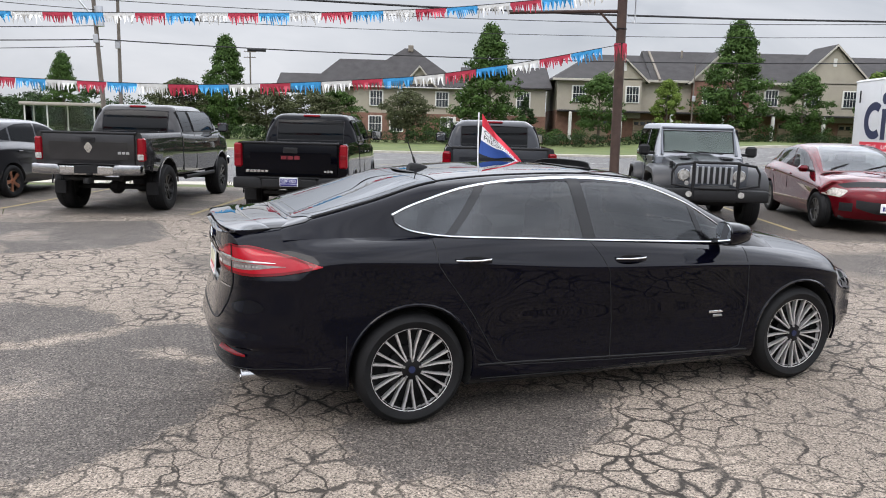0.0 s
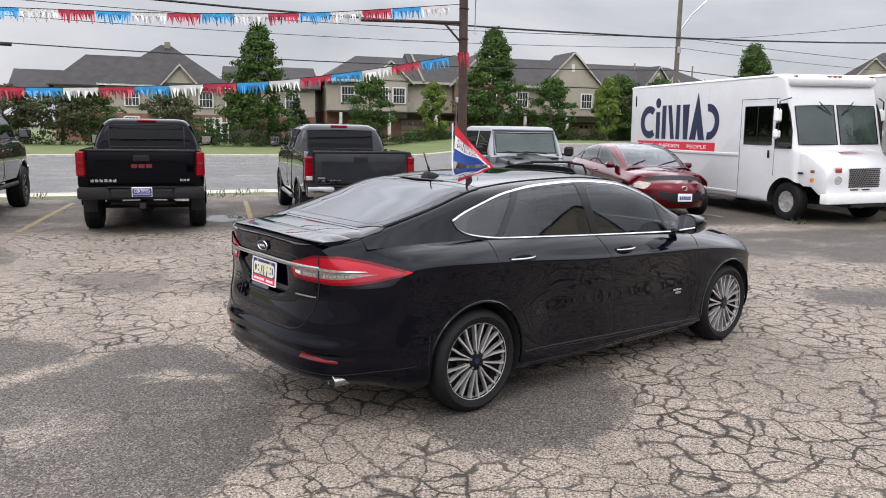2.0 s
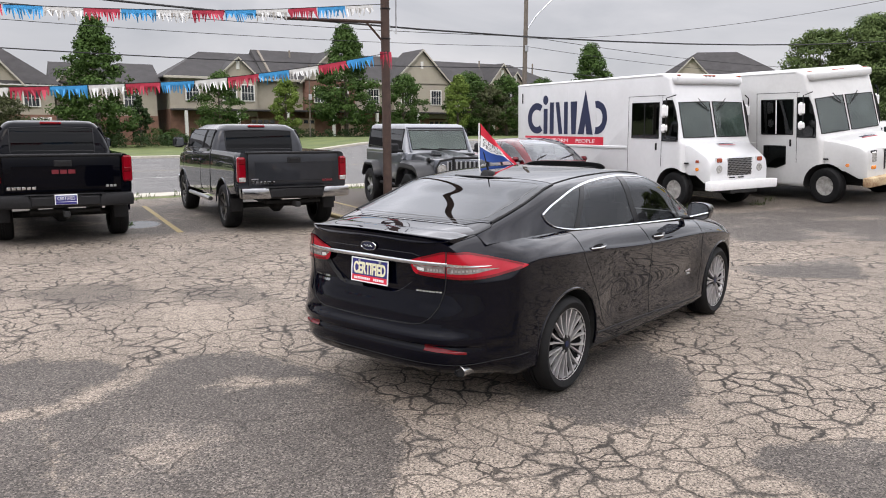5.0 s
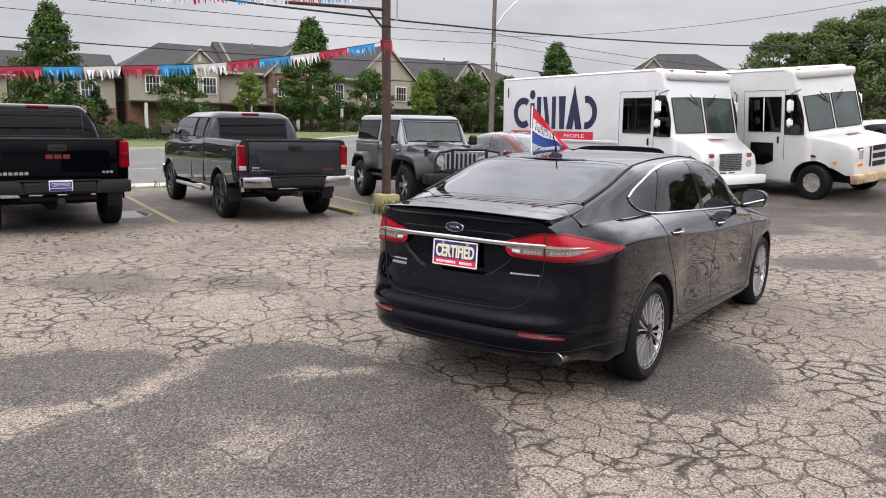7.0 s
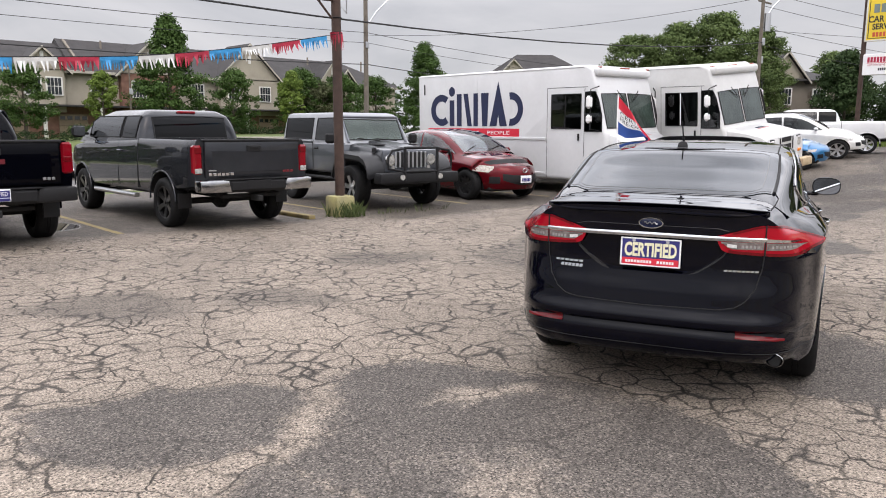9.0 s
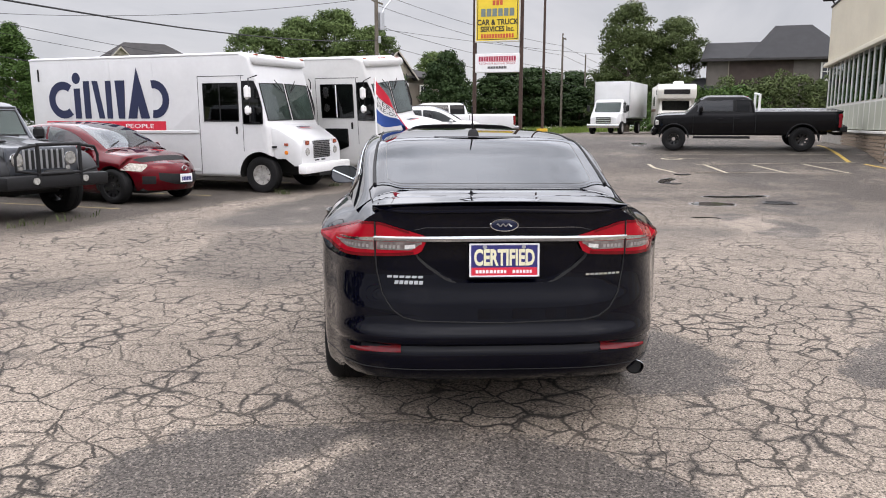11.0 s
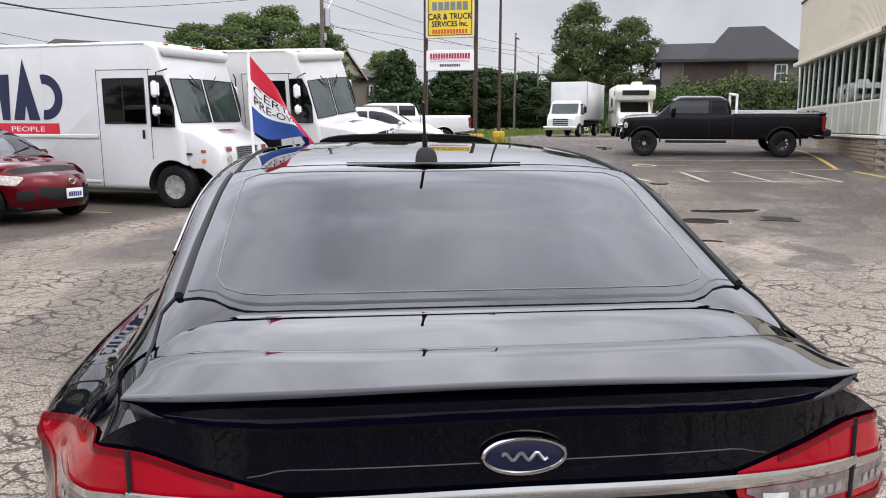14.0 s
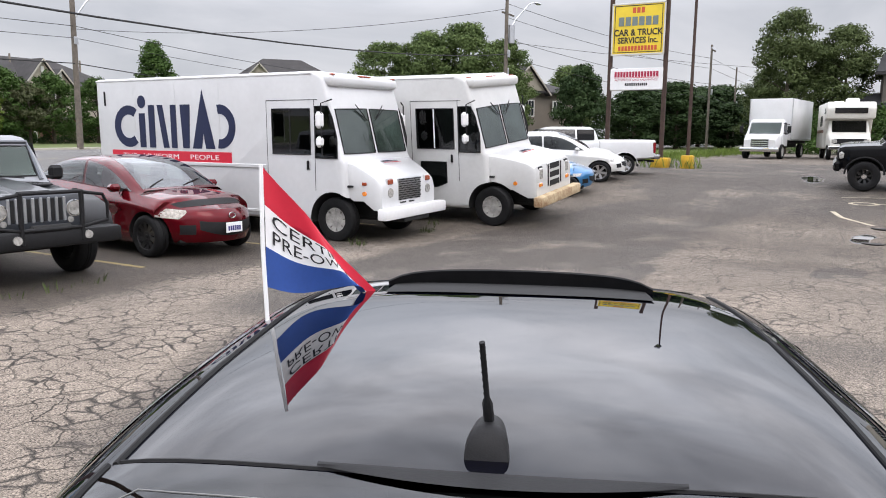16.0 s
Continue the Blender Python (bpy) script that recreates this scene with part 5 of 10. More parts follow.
    oval_ = lambda a, b, n, x: [(x, -0.006 + a * math.cos(2 * math.pi * i / n), ez + b * math.sin(2 * math.pi * i / n)) for i in range(n)]
    bad = part("emblem", Shape().tube(oval_(0.065, 0.029, 36, ex - 0.012), 0.0034, 6, True), CHROME, car, "oval emblem with a chrome rim")
    part("emblem_field", Shape().loft([oval_(0.062, 0.027, 28, ex + 0.006), oval_(0.062, 0.027, 28, ex - 0.010), oval_(0.05, 0.02, 28, ex - 0.013)]), mat("emblem_navy", (0.006, 0.010, 0.035), 0.12), bad)
    part("emblem_bar", Shape().tube([(ex - 0.0145, -0.006 + 0.036 * u, ez + 0.006 * math.sin(9 * u)) for u in spread(-1, 1, 20)], 0.0028, 5), STEEL, bad, "plain wavy stroke")
    for y0, y1, z, hgt, n in ((0.549, 0.370, 0.823, 0.011, 6), (0.513, 0.372, 0.797, 0.017, 6), (-0.405, -0.588, 0.830, 0.009, 8)):
        for i in range(n):
            a = y0 + (y1 - y0) * i / n
            part("badge_bar", patch_between(lambda d, zq: S.wrap(d + 0.25 * (zq - z) * (1 if y0 < y1 else -1), zq, 0.003), spread(a, a + (y1 - y0) / n * 0.78, 3), lambda d: z - hgt / 2, lambda d: z + hgt / 2, 3), CHROME, car, "", 60)
    # spoiler: a blade rising from the deck to a sharp rear edge, hollow beneath, running out at both ends
    rings = []
    for u in spread(-1, 1, 49):
        y = 0.615 * u
        x = -1.050 + 0.24 * (abs(y) / 0.85) ** 4 + 0.012 * abs(u) ** 6
        fade = 1 - abs(u) ** 5
        top = 1.184 - 0.024 * abs(u) ** 2.2
        low = top - 0.005 - 0.036 * fade
        dk = lambda q: S.deck(q, y)
        rings.append([(x + 0.20, y, dk(x + 0.20) - 0.006), (x + 0.17, y, dk(x + 0.17) + 0.0008), (x + 0.12, y, dk(x + 0.12) * 0.82 + top * 0.18 + 0.001), (x + 0.07, y, dk(x + 0.10) * 0.50 + top * 0.50 + 0.001), (x + 0.025, y, dk(x + 0.10) * 0.14 + top * 0.86), (x + 0.003, y, top - 0.0006), (x, y, top - 0.003), (x + 0.002, y, top - 0.005), (x + 0.006 + 0.026 * fade, y, low + 0.45 * (top - low)), (x + 0.004 + 0.020 * fade, y, low + 0.008 * fade), (x + 0.004 - 0.020 * fade, y, low - 0.005), (x + 0.006 - 0.022 * fade, y, low - 0.010), (x + 0.05, y, low - 0.03)])
    part("spoiler", Shape().loft(rings), PAINT_BLACK, car, "black lip spoiler", 40)
    part("high_stop_lamp", Shape().sheet(lambda u, t: (head(0.26 * u) + 0.010 - 0.036 * t * (1 - u * u), 0.27 * u, S.upper_z(head(0.26 * u) - 0.02 * t, 0.27 * u) + 0.012), spread(-1, 1, 17), (0, 1), 0.008), PLASTIC, car, "dark high stop lamp bar")
    ab = S.upper_z(0.325, 0)
    rings = []
    for t in spread(0, 1, 13):
        wd = (0.037 - 0.016 * t) * math.sqrt(max(0.03, 1 - (max(0.0, t - 0.55) / 0.46) ** 2)) * (0.94 if t == 0 else 1)
        hgt = 0.052 * (1 - 0.80 * t ** 1.5) * (0.86 if t == 0 else 1)
        sx, rf = lambda c: math.copysign(abs(c) ** 0.62, c), 0.250 + 0.145 * t
        rings.append([(rf + 0.014 * max(0, math.sin(a)) * (1 - t), 0.020 + wd * sx(math.cos(a)) * (1 - 0.12 * max(0, math.sin(a))), S.upper_z(rf, 0) - 0.006 + hgt * max(0, math.sin(a)) ** 0.6) for a in [2 * math.pi * i / 24 for i in range(24)]])
    aer = part("aerial_base", Shape().loft(rings), PLASTIC, car, "black aerial base", 60)
    mast = lambda t: (0.305 - 0.05 * t, 0.020 + 0.010 * t, ab + 0.036 + 0.140 * t)
    part("aerial_mast", Shape().tube([mast(t) for t in spread(0, 1, 14)], [0.0085 if t < 0.28 else 0.0045 for t in spread(0, 1, 14)], 8), PLASTIC, aer, "short black mast")
    part("mast_winding", Shape().tube([(mast(t)[0] + 0.0038 * math.sin(70 * t), mast(t)[1] + 0.0038 * math.cos(70 * t), mast(t)[2]) for t in spread(0.28, 0.98, 90)], 0.0016, 4), PLASTIC, aer)
    for s in (1, -1):
        pts = [screen(s * 1.018, t) for t in spread(0.02, 1, 26)]
        part("screen_trim", Shape().tube(pts, [0.011 - 0.005 * t for t in spread(0, 1, 26)], 6), PLASTIC, car)
        part("roof_ditch", Shape().tube([(x, s * 0.605, S.upper_z(x, 0.605) + 0.001) for x in spread(0.225, 1.64, 26)], 0.006, 6), SEAM, car)
    rim = [screen(u * 0.86, 0.075) for u in spread(-1, 1, 24)] + [screen(0.90 + 0.02 * t, 0.11 + 0.75 * t) for t in spread(0, 1, 16)] + [screen(0.86 * u, 0.915) for u in spread(1, -1, 18)] + [screen(-0.92 + 0.02 * t, 0.86 - 0.75 * t) for t in spread(0, 1, 16)]
    part("screen_border", Shape().tube([(x, y, z + 0.0005) for x, y, z in rim], 0.0013, 4, True), mat("printed_line", (0.16, 0.16, 0.156), 0.5), car, "fine printed line round the rear screen")
    # lip that closes the deck against the foot of the glass
    def ledge(u, t):
        y = 0.60 * u
        x, e = foot(y) - 0.035 + 0.065 * t, t * t * (3 - 2 * t)
        return (x, y, (S.deck(x, y) + 0.0012) * (1 - e) + (S.upper_z(x, y) + 0.0052) * e)
    part("screen_ledge", Shape().grid(ledge, spread(-1, 1, 41), spread(0, 1, 9)), PAINT_BLACK, car, "", 60)
    part("roof_gap", Shape().tube([(head(y) + 0.012, y, S.upper_z(head(y) + 0.012, y) + 0.001) for y in spread(-0.60, 0.60, 24)], 0.004, 5), SEAM, car)
    part("sunroof_opening", Shape().grid(lambda x, y: (x, y, S.upper_z(x, y) + 0.004), spread(1.27, 1.49, 8), spread(-0.38, 0.38, 12)), SEAM, car, "open sunroof", 60)
    part("wind_deflector", Shape().sheet(lambda y, t: (1.525 - 0.07 * (y / 0.40) ** 4 - 0.02 * t, y, S.upper_z(1.51, y) * (1 - t) + t * (S.upper_z(1.51, 0) + 0.046 - 0.012 * (y / 0.40) ** 2 - 0.02 * (y / 0.40) ** 10) + 0.003), spread(-0.40, 0.40, 24), (0, 1), 0.006), PLASTIC, car, "raised black wind deflector")
    # exhaust tip in the bumper's edge, lamps, grille
    pipe = Shape().lathe([(0.028, -0.14), (0.042, -0.14), (0.044, 0.012), (0.041, 0.015), (0.037, 0.0), (0.035, -0.12)], 28, Matrix.Translation((-0.948, -0.690, 0.338)) @ Matrix.Rotation(radians(90), 4, "Z") @ Matrix.Diagonal((1.05, 1, 0.86, 1)))
    tp = part("exhaust_tip", pipe, DIM_CHROME, car, "oval chrome exhaust tip")
    part("exhaust_bore", Shape().cyl((-0.90, -0.690, 0.338), (-0.95, -0.690, 0.338), 0.034, n=20), SEAM, tp)
    for s in (1, -1):
        hl = curve((3.28, 0.80), (3.81, 0.66))
        part("headlamp", Shape().grid(lambda x, t: S.at(x, s * (S.side(x, hl(x) + 0.10 * t) + 0.004), hl(x) + 0.10 * t), spread(3.31, 3.75, 14), spread(0, 1, 6)), CLEAR_LENS, car, "clear headlamp", 60)
        part("side_marker", Shape().grid(lambda x, t: S.at(x, s * (S.side(x, hl(x) + 0.10 * t) + 0.008), hl(x) + 0.10 * t), spread(3.33, 3.48, 8), spread(0.15, 0.85, 4)), AMBER, car, "amber side marker", 60)
    part("grille", Shape().grid(lambda y, z: (S.at(S.x1, y, z)[0] + 0.006, y, z), spread(-0.5, 0.5, 16), spread(0.48, 0.68, 6)), PLASTIC, car)
    part("front_bumper_grille", Shape().grid(lambda y, z: (S.at(S.x1, y, z)[0] + 0.006, y, z), spread(-0.5, 0.5, 16), spread(0.30, 0.42, 4)), PLASTIC, car)
    part("underbody", Shape().box((1.43, 0, 0.30), (4.1, 1.36, 0.20), 0.05), UNDER, car)
    part("cabin_floor", Shape().box((1.15, 0, 1.005), (2.95, 1.40, 0.01)), SEAT_AND_SHADE, car)
    for x in (0.58, 1.50):
        for y in (0.36, -0.36):
            seat(car, x, y, 0.64, SEAT_AND_SHADE)
    part("dashboard", Shape().box((2.23, 0, 1.01), (0.42, 1.30, 0.09), 0.03), SEAT_AND_SHADE, car)
    part("steering_wheel", Shape().tube([(2.0 - 0.05 * math.sin(b), 0.36 + 0.18 * math.cos(b), 1.0 + 0.17 * math.sin(b)) for b in [2 * math.pi * i / 24 for i in range(24)]], 0.014, 6, True), PLASTIC, car)
    for x in (0, WB):
        for s in (1, -1):
            wheel(car, x, s * 0.803, R, 0.235, 0.254, "fan", s, 8 if x else 21)
    return car, S


HERO, HERO_S = build_hero()


def build_flag():
    """Window flag on a thin white staff, its cloth blown down over the roof."""
    fl = thing("window_flag", HERO.matrix_basis @ pose(1.05, 0.65, 1.42), "red white and blue window flag reading certified pre-owned", "flag")
    part("staff", Shape().tube([(0, 0, 0), (0.0, 0.01, 0.24), (0.0, 0.01, 0.455)], 0.006, 8), WHITE_PRINT, fl, "white plastic staff")
    part("clip", Shape().box((0, 0.0, 0.0), (0.03, 0.03, 0.06), 0.006), WHITE_PRINT, fl)

    def cloth(u, v, o=0.0):
        z0 = 0.135 + 0.315 * v
        x = 0.005 + 0.26 * u + 0.03 * math.sin(5 * u + 2 * v)
        y = 0.02 * (z0 / 0.48) - 0.24 * u + 0.035 * math.sin(7 * u + 3.0 * v) * u + o
        z = z0 - u * (0.06 + (0.17 + 0.16 * u) * v) - 0.02 * math.sin(6 * u)
        return (x, y, z)
    for name, v0, v1, m in (("blue_band", 0.0, 0.33, FLAG_BLUE), ("white_band", 0.33, 0.68, WHITE_PRINT), ("red_band", 0.68, 1.0, RED_PRINT)):
        part(name, Shape().sheet(cloth, spread(0, 1, 24), spread(v0, v1, 6), 0.0015), m, fl, "", 60)
    for text, v in (("CERTIFIED", 0.585), ("PRE-OWNED", 0.43)):
        ob = writing(text, 0.1, BLACK_PRINT, fl, Matrix.Identity(4), 0.0)
        lo = min(p.co.x for p in ob.data.vertices)
        hi = max(p.co.x for p in ob.data.vertices)
        for p in ob.data.vertices:
            q = cloth(0.05 + 0.9 * (p.co.x - lo) / (hi - lo), v + p.co.y * 1.75, -0.0035)
            p.co = q


build_flag()

# ---- pickups, vans and other parked vehicles ----
class Cab:
    """A boxy cabin built up from level outlines (z, rear x, front x, half-width)."""

    def __init__(self, levels, r=0.10):
        self.z0, self.z1 = levels[0][0], levels[-1][0]
        self.xr, self.xf, self.hw = (curve(*[(l[0], l[k]) for l in levels]) for k in (1, 2, 3))
        self.levels, self.r = levels, r

    def ring(self, z):
        a, b, w, r, out = self.xr(z), self.xf(z), self.hw(z), self.r, []
        for cx, cy, t0 in ((b - r, w - r, 0), (a + r, w - r, 90), (a + r, -w + r, 180), (b - r, -w + r, 270)):
            out += [(cx + r * math.cos(radians(t0 + 22.5 * i)), cy + r * math.sin(radians(t0 + 22.5 * i)), z) for i in range(5)]
        return out

    def shape(self):
        zs = sorted(set([l[0] for l in self.levels] + spread(self.z0, self.z1, 14)))
        return Shape().loft([self.ring(z) for z in zs])

    def rear(self, y, z, o=0.0):
        return (self.xr(z) - o, y, z)

    def front(self, y, z, o=0.0):
        return (self.xf(z) + o, y, z)

    def side(self, x, z, s, o=0.0):
        return (x, s * (self.hw(z) + o), z)


def pane(car, fn, us, lo, hi, glass, name="side_window", label="", dark=True, n=8, back=SEAT_AND_SHADE):
    """A pane a little proud of the skin, over an opaque sheet that paints the shaded cabin. fn(u, z, out)."""
    g = part(name, Shape().grid(lambda u, t: fn(u, lo(u) * (1 - t) + hi(u) * t, 0.009), us, spread(0, 1, n)), glass, car, label, 60)
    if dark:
        part("painted_cabin_shade", Shape().grid(lambda u, t: fn(u, lo(u) * (1 - t) + hi(u) * t, 0.004), us, spread(0, 1, n)), back, g, "", 60)
        ring = [fn(u, lo(u), 0.008) for u in us] + [fn(us[-1], lo(us[-1]) + (hi(us[-1]) - lo(us[-1])) * t, 0.008) for t in spread(0, 1, 6)[1:-1]] + [fn(u, hi(u), 0.008) for u in us[::-1]] + [fn(us[0], lo(us[0]) + (hi(us[0]) - lo(us[0])) * t, 0.008) for t in spread(1, 0, 6)[1:-1]]
        part("rubber_seal", Shape().tube(ring, 0.011, 5, True), PLASTIC, g)
    return g


def bevelled(sh, off, seg=2, angle=25):
    b = bmesh.new()
    me = bpy.data.meshes.new("tmp")
    me.from_pydata(sh.v, [], sh.f)
    b.from_mesh(me)
    bmesh.ops.recalc_face_normals(b, faces=b.faces)
    es = [e for e in b.edges if len(e.link_faces) == 2 and e.calc_face_angle(0) > radians(angle)]
    bmesh.ops.bevel(b, geom=es, offset=off, segments=seg, profile=0.5, affect="EDGES", clamp_overlap=True)
    out = Shape()
    b.verts.index_update()
    out.v = [tuple(v.co) for v in b.verts]
    out.f = [tuple(v.index for v in f.verts) for f in b.faces]
    b.free()
    bpy.data.meshes.remove(me)
    return out


def bars(parent, n, length, h, m, material, fat=0.003, gap=0.25):
    """Plain bars in the place of lettering, one for each letter."""
    for i in range(n):
        part("letter_bar", Shape().box((length * ((i + 0.5) / n - 0.5), 0, 0), (length / n * (1 - gap), h, fat), 0.001, m), material, parent)


def pickup(name, m, label, paint, wb=3.65, bed=2.0, lift=0.0, R=0.40, tyre=0.285, rim=0.26, style="six", lamp="sierra", bumper="mixed", door2=True, box_top=1.36, roof=1.88, tonneau=True, flares=False, bed_gap=True, cabin_long=2.55, rake=1.0, bonnet=1.30, front=0.92, square=False):
    car = thing(name, m, label, "pickup truck")
    up = lift
    W = 0.995
    x0, xb = -1.10, -1.10 + bed + 0.06
    xw = xb + cabin_long
    x1 = wb + front
    top = curve((x0, box_top + up), (xb - 0.01, box_top + up), (xb + 0.01, box_top - 0.02 + up), (xb + 0.47 * cabin_long, box_top - 0.06 + up), (xw, bonnet + up), (xw + 0.3, bonnet - 0.03 + up), (x1 - 0.35, bonnet - (0.06 if square else 0.09) + up), (x1 - 0.05, bonnet - (0.09 if square else 0.20) + up), (x1, bonnet - (0.12 if square else 0.27) + up))
    wid = curve((x0, W - 0.03), (x0 + 0.2, W), (wb - 0.5, W), (wb + 0.4, W - 0.01), (x1 - 0.2, W - 0.07), (x1, W - 0.16))
    bot = curve((x0, 0.66 + up), (-0.5, 0.60 + up), (0.5, 0.50 + up), (wb - 0.5, 0.50 + up), (x1, 0.56 + up))
    rings = []
    for x in sorted(set(spread(x0, x1, 46) + [xb - 0.012, xb + 0.012])):
        w, b, t = wid(x), bot(x), top(x)
        prof = [(w - 0.10, b), (w - 0.02, b + 0.05), (w, b + 0.22), (w - 0.004, (b + t) / 2 + 0.05), (w - 0.02, t - 0.12), (w - 0.035, t - 0.04), (w - 0.055, t - 0.008), (w - 0.10, t), (0.0, t + (0.0 if x < xb else 0.02))]
        rings.append([(x, y, z) for y, z in prof] + [(x, -y, z) for y, z in prof[-2::-1]])
    sk = carved("body", Shape().loft(rings), paint, arches((0, wb), R + 0.075, R + 0.03 + up * 0.2, 0.62, 1.3), UNDER)
    part("body", sk, paint, car)
    hwf = lambda x, z: wid(x) - 0.006
    arch_lips(car, hwf, (0, wb), R + 0.078, R + 0.03 + up * 0.2, PLASTIC if flares else paint, fat=0.024 if flares else 0.016, out=0.005, a0=2)
    z0, z1 = box_top - 0.06 + up, roof + up
    cab = Cab([(z0 - 0.05, xb + 0.02, xw + 0.45, W - 0.055), (z0 + 0.05, xb + 0.03, xw + 0.30, W - 0.075), (z0 + 0.42, xb + 0.14, xw + 0.30 - 0.72 * rake, W - 0.20), (z1 - 0.06, xb + 0.22, xw + 0.30 - 0.92 * rake, W - 0.27), (z1 - 0.015, xb + 0.30, xw + 0.30 - 1.04 * rake, W - 0.34), (z1, xb + 0.45, xw + 0.30 - 1.2 * rake, W - 0.46)], 0.13)
    part("cab", cab.shape(), paint, car)
    zl, zh = z0 + 0.055, z1 - 0.115
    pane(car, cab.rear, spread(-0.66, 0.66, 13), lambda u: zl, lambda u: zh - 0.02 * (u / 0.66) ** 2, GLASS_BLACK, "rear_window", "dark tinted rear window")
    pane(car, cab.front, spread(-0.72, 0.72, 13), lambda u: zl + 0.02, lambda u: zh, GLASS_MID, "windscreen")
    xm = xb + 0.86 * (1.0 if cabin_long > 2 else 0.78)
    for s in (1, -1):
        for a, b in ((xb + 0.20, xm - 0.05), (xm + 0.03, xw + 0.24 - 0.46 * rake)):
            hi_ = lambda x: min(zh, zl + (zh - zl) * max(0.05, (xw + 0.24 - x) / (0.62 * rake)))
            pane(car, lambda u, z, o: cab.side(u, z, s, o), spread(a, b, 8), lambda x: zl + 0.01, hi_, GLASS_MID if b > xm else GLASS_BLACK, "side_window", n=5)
        for x in ([xb, xm, xw + 0.1] if door2 else [xb, xm + 0.9]):
            part("panel_gap", Shape().tube([(x, s * (wid(x) - 0.002), bot(x) + 0.08), (x, s * (wid(x) + 0.0005), bot(x) + 0.3), (x, s * (wid(x) - 0.018), top(x) - 0.12), (x, s * (wid(x) - 0.05), top(x) - 0.01)], 0.010 if x == xb else 0.005, 5), SEAM, car)
        for x in (xm - 0.12, xm + 0.22 * cabin_long) if door2 else (xm + 0.1,):
            part("door_handle", Shape().box((x, s * (wid(x) + 0.012), top(x) - 0.17), (0.17, 0.035, 0.03), 0.01), paint, car)
        part("side_step", Shape().tube([(xb + 0.15, s * (W - 0.03), bot(1) - 0.06), (wb - 0.62, s * (W - 0.03), bot(1) - 0.06)], 0.042, 10), STEEL if bumper == "mixed" else PLASTIC, car)
        mz = z0 + 0.15
        mr = part("door_mirror", Shape().box((xw - 0.12, s * (W + 0.11), mz), (0.12, 0.24, 0.22), 0.05), PLASTIC if bumper != "black" else paint, car)
        part("mirror_glass", Shape().box((xw - 0.183, s * (W + 0.11), mz), (0.006, 0.19, 0.17), 0.002), mat("dim_mirror", (0.36, 0.37, 0.38), 0.03, 1.0, 0.02), mr)
        part("mirror_arm", Shape().box((xw - 0.1, s * (W - 0.02), mz - 0.04), (0.05, 0.12, 0.05), 0.01), PLASTIC, mr)
        # tail lamps on the corners
        zt = box_top + up
        if lamp == "ram":
            part("tail_lamp", Shape().box((x0 + 0.035, s * (W - 0.085), zt - 0.30), (0.12, 0.145, 0.42), 0.03), RED_LENS, car, "tall red tail lamp")
            part("reversing_lens", Shape().box((x0 - 0.024, s * (W - 0.085), zt - 0.43), (0.02, 0.11, 0.10), 0.008), CLEAR_LENS, car)
        elif lamp == "gmc":
            part("tail_lamp", Shape().box((x0 + 0.035, s * (W - 0.085), zt - 0.23), (0.12, 0.15, 0.42), 0.03), RED_LENS, car, "red tail lamp")
            part("reversing_lens", Shape().box((x0 - 0.024, s * (W - 0.085), zt - 0.245), (0.02, 0.11, 0.07), 0.008), RED_DEEP, car)
        else:
            part("tail_lamp", Shape().box((x0 + 0.035, s * (W - 0.085), zt - 0.30), (0.12, 0.15, 0.44), 0.03), RED_LENS, car, "red tail lamp")
            part("reversing_lens", Shape().box((x0 - 0.024, s * (W - 0.085), zt - 0.465), (0.02, 0.115, 0.075), 0.008), CLEAR_LENS, car)
            part("upper_lens", Shape().box((x0 - 0.023, s * (W - 0.085), zt - 0.16), (0.02, 0.115, 0.10), 0.008), RED_DEEP, car)
        part("mud_flap", Shape().box((-0.50, s * 0.86, 0.45), (0.02, 0.22, 0.24), 0.006), PLASTIC, car)
        part("headlamp", Shape().box((x1 - 0.08, s * (W - 0.27), bonnet - 0.32 + up), (0.16, 0.30, 0.20), 0.04), CLEAR_LENS, car)
    # tailgate
    zt = box_top + up
    tg = part("tailgate", bevelled(Shape().box((x0 - 0.012, 0, zt - 0.29), (0.07, 1.62, 0.56)), 0.018), paint, car)
    part("top_cap", Shape().box((x0 - 0.02, 0, zt - 0.012), (0.09, 1.68, 0.045), 0.015), PLASTIC, tg)
    part("pressed_field", Shape().box((x0 - 0.049, 0, zt - 0.33), (0.006, 1.40, 0.32), 0.003), paint, tg)
    hd = part("handle", Shape().box((x0 - 0.05, 0, zt - 0.135), (0.03, 0.25, 0.10), 0.012), PLASTIC, tg, "black tailgate handle")
    part("grip", Shape().box((x0 - 0.068, 0, zt - 0.125), (0.012, 0.15, 0.035), 0.005), SEAM, hd)
    bk = lambda y, z: Matrix.Translation((x0 - 0.054, y, z)) @ BACK_FACE
    if lamp == "ram":
        part("emblem", Shape().prism([(0.075 * math.cos(a) * (0.85 + 0.15 * math.cos(4 * a)), zt - 0.27 + 0.09 * math.sin(a)) for a in [2 * math.pi * i / 20 for i in range(20)]], x0 - 0.066, x0 - 0.046, "x"), CHROME, tg, "chrome emblem, plain shape")
        bars(tg, 3, 0.22, 0.045, bk(-0.62, zt - 0.36), STEEL)
    elif lamp == "gmc":
        bars(tg, 3, 0.34, 0.062, bk(0, zt - 0.26), mat("chrome_red_badge", (0.20, 0.03, 0.04), 0.3, 0.6), gap=0.16)
        bars(tg, 6, 0.40, 0.04, bk(0.58, zt - 0.50), CHROME)
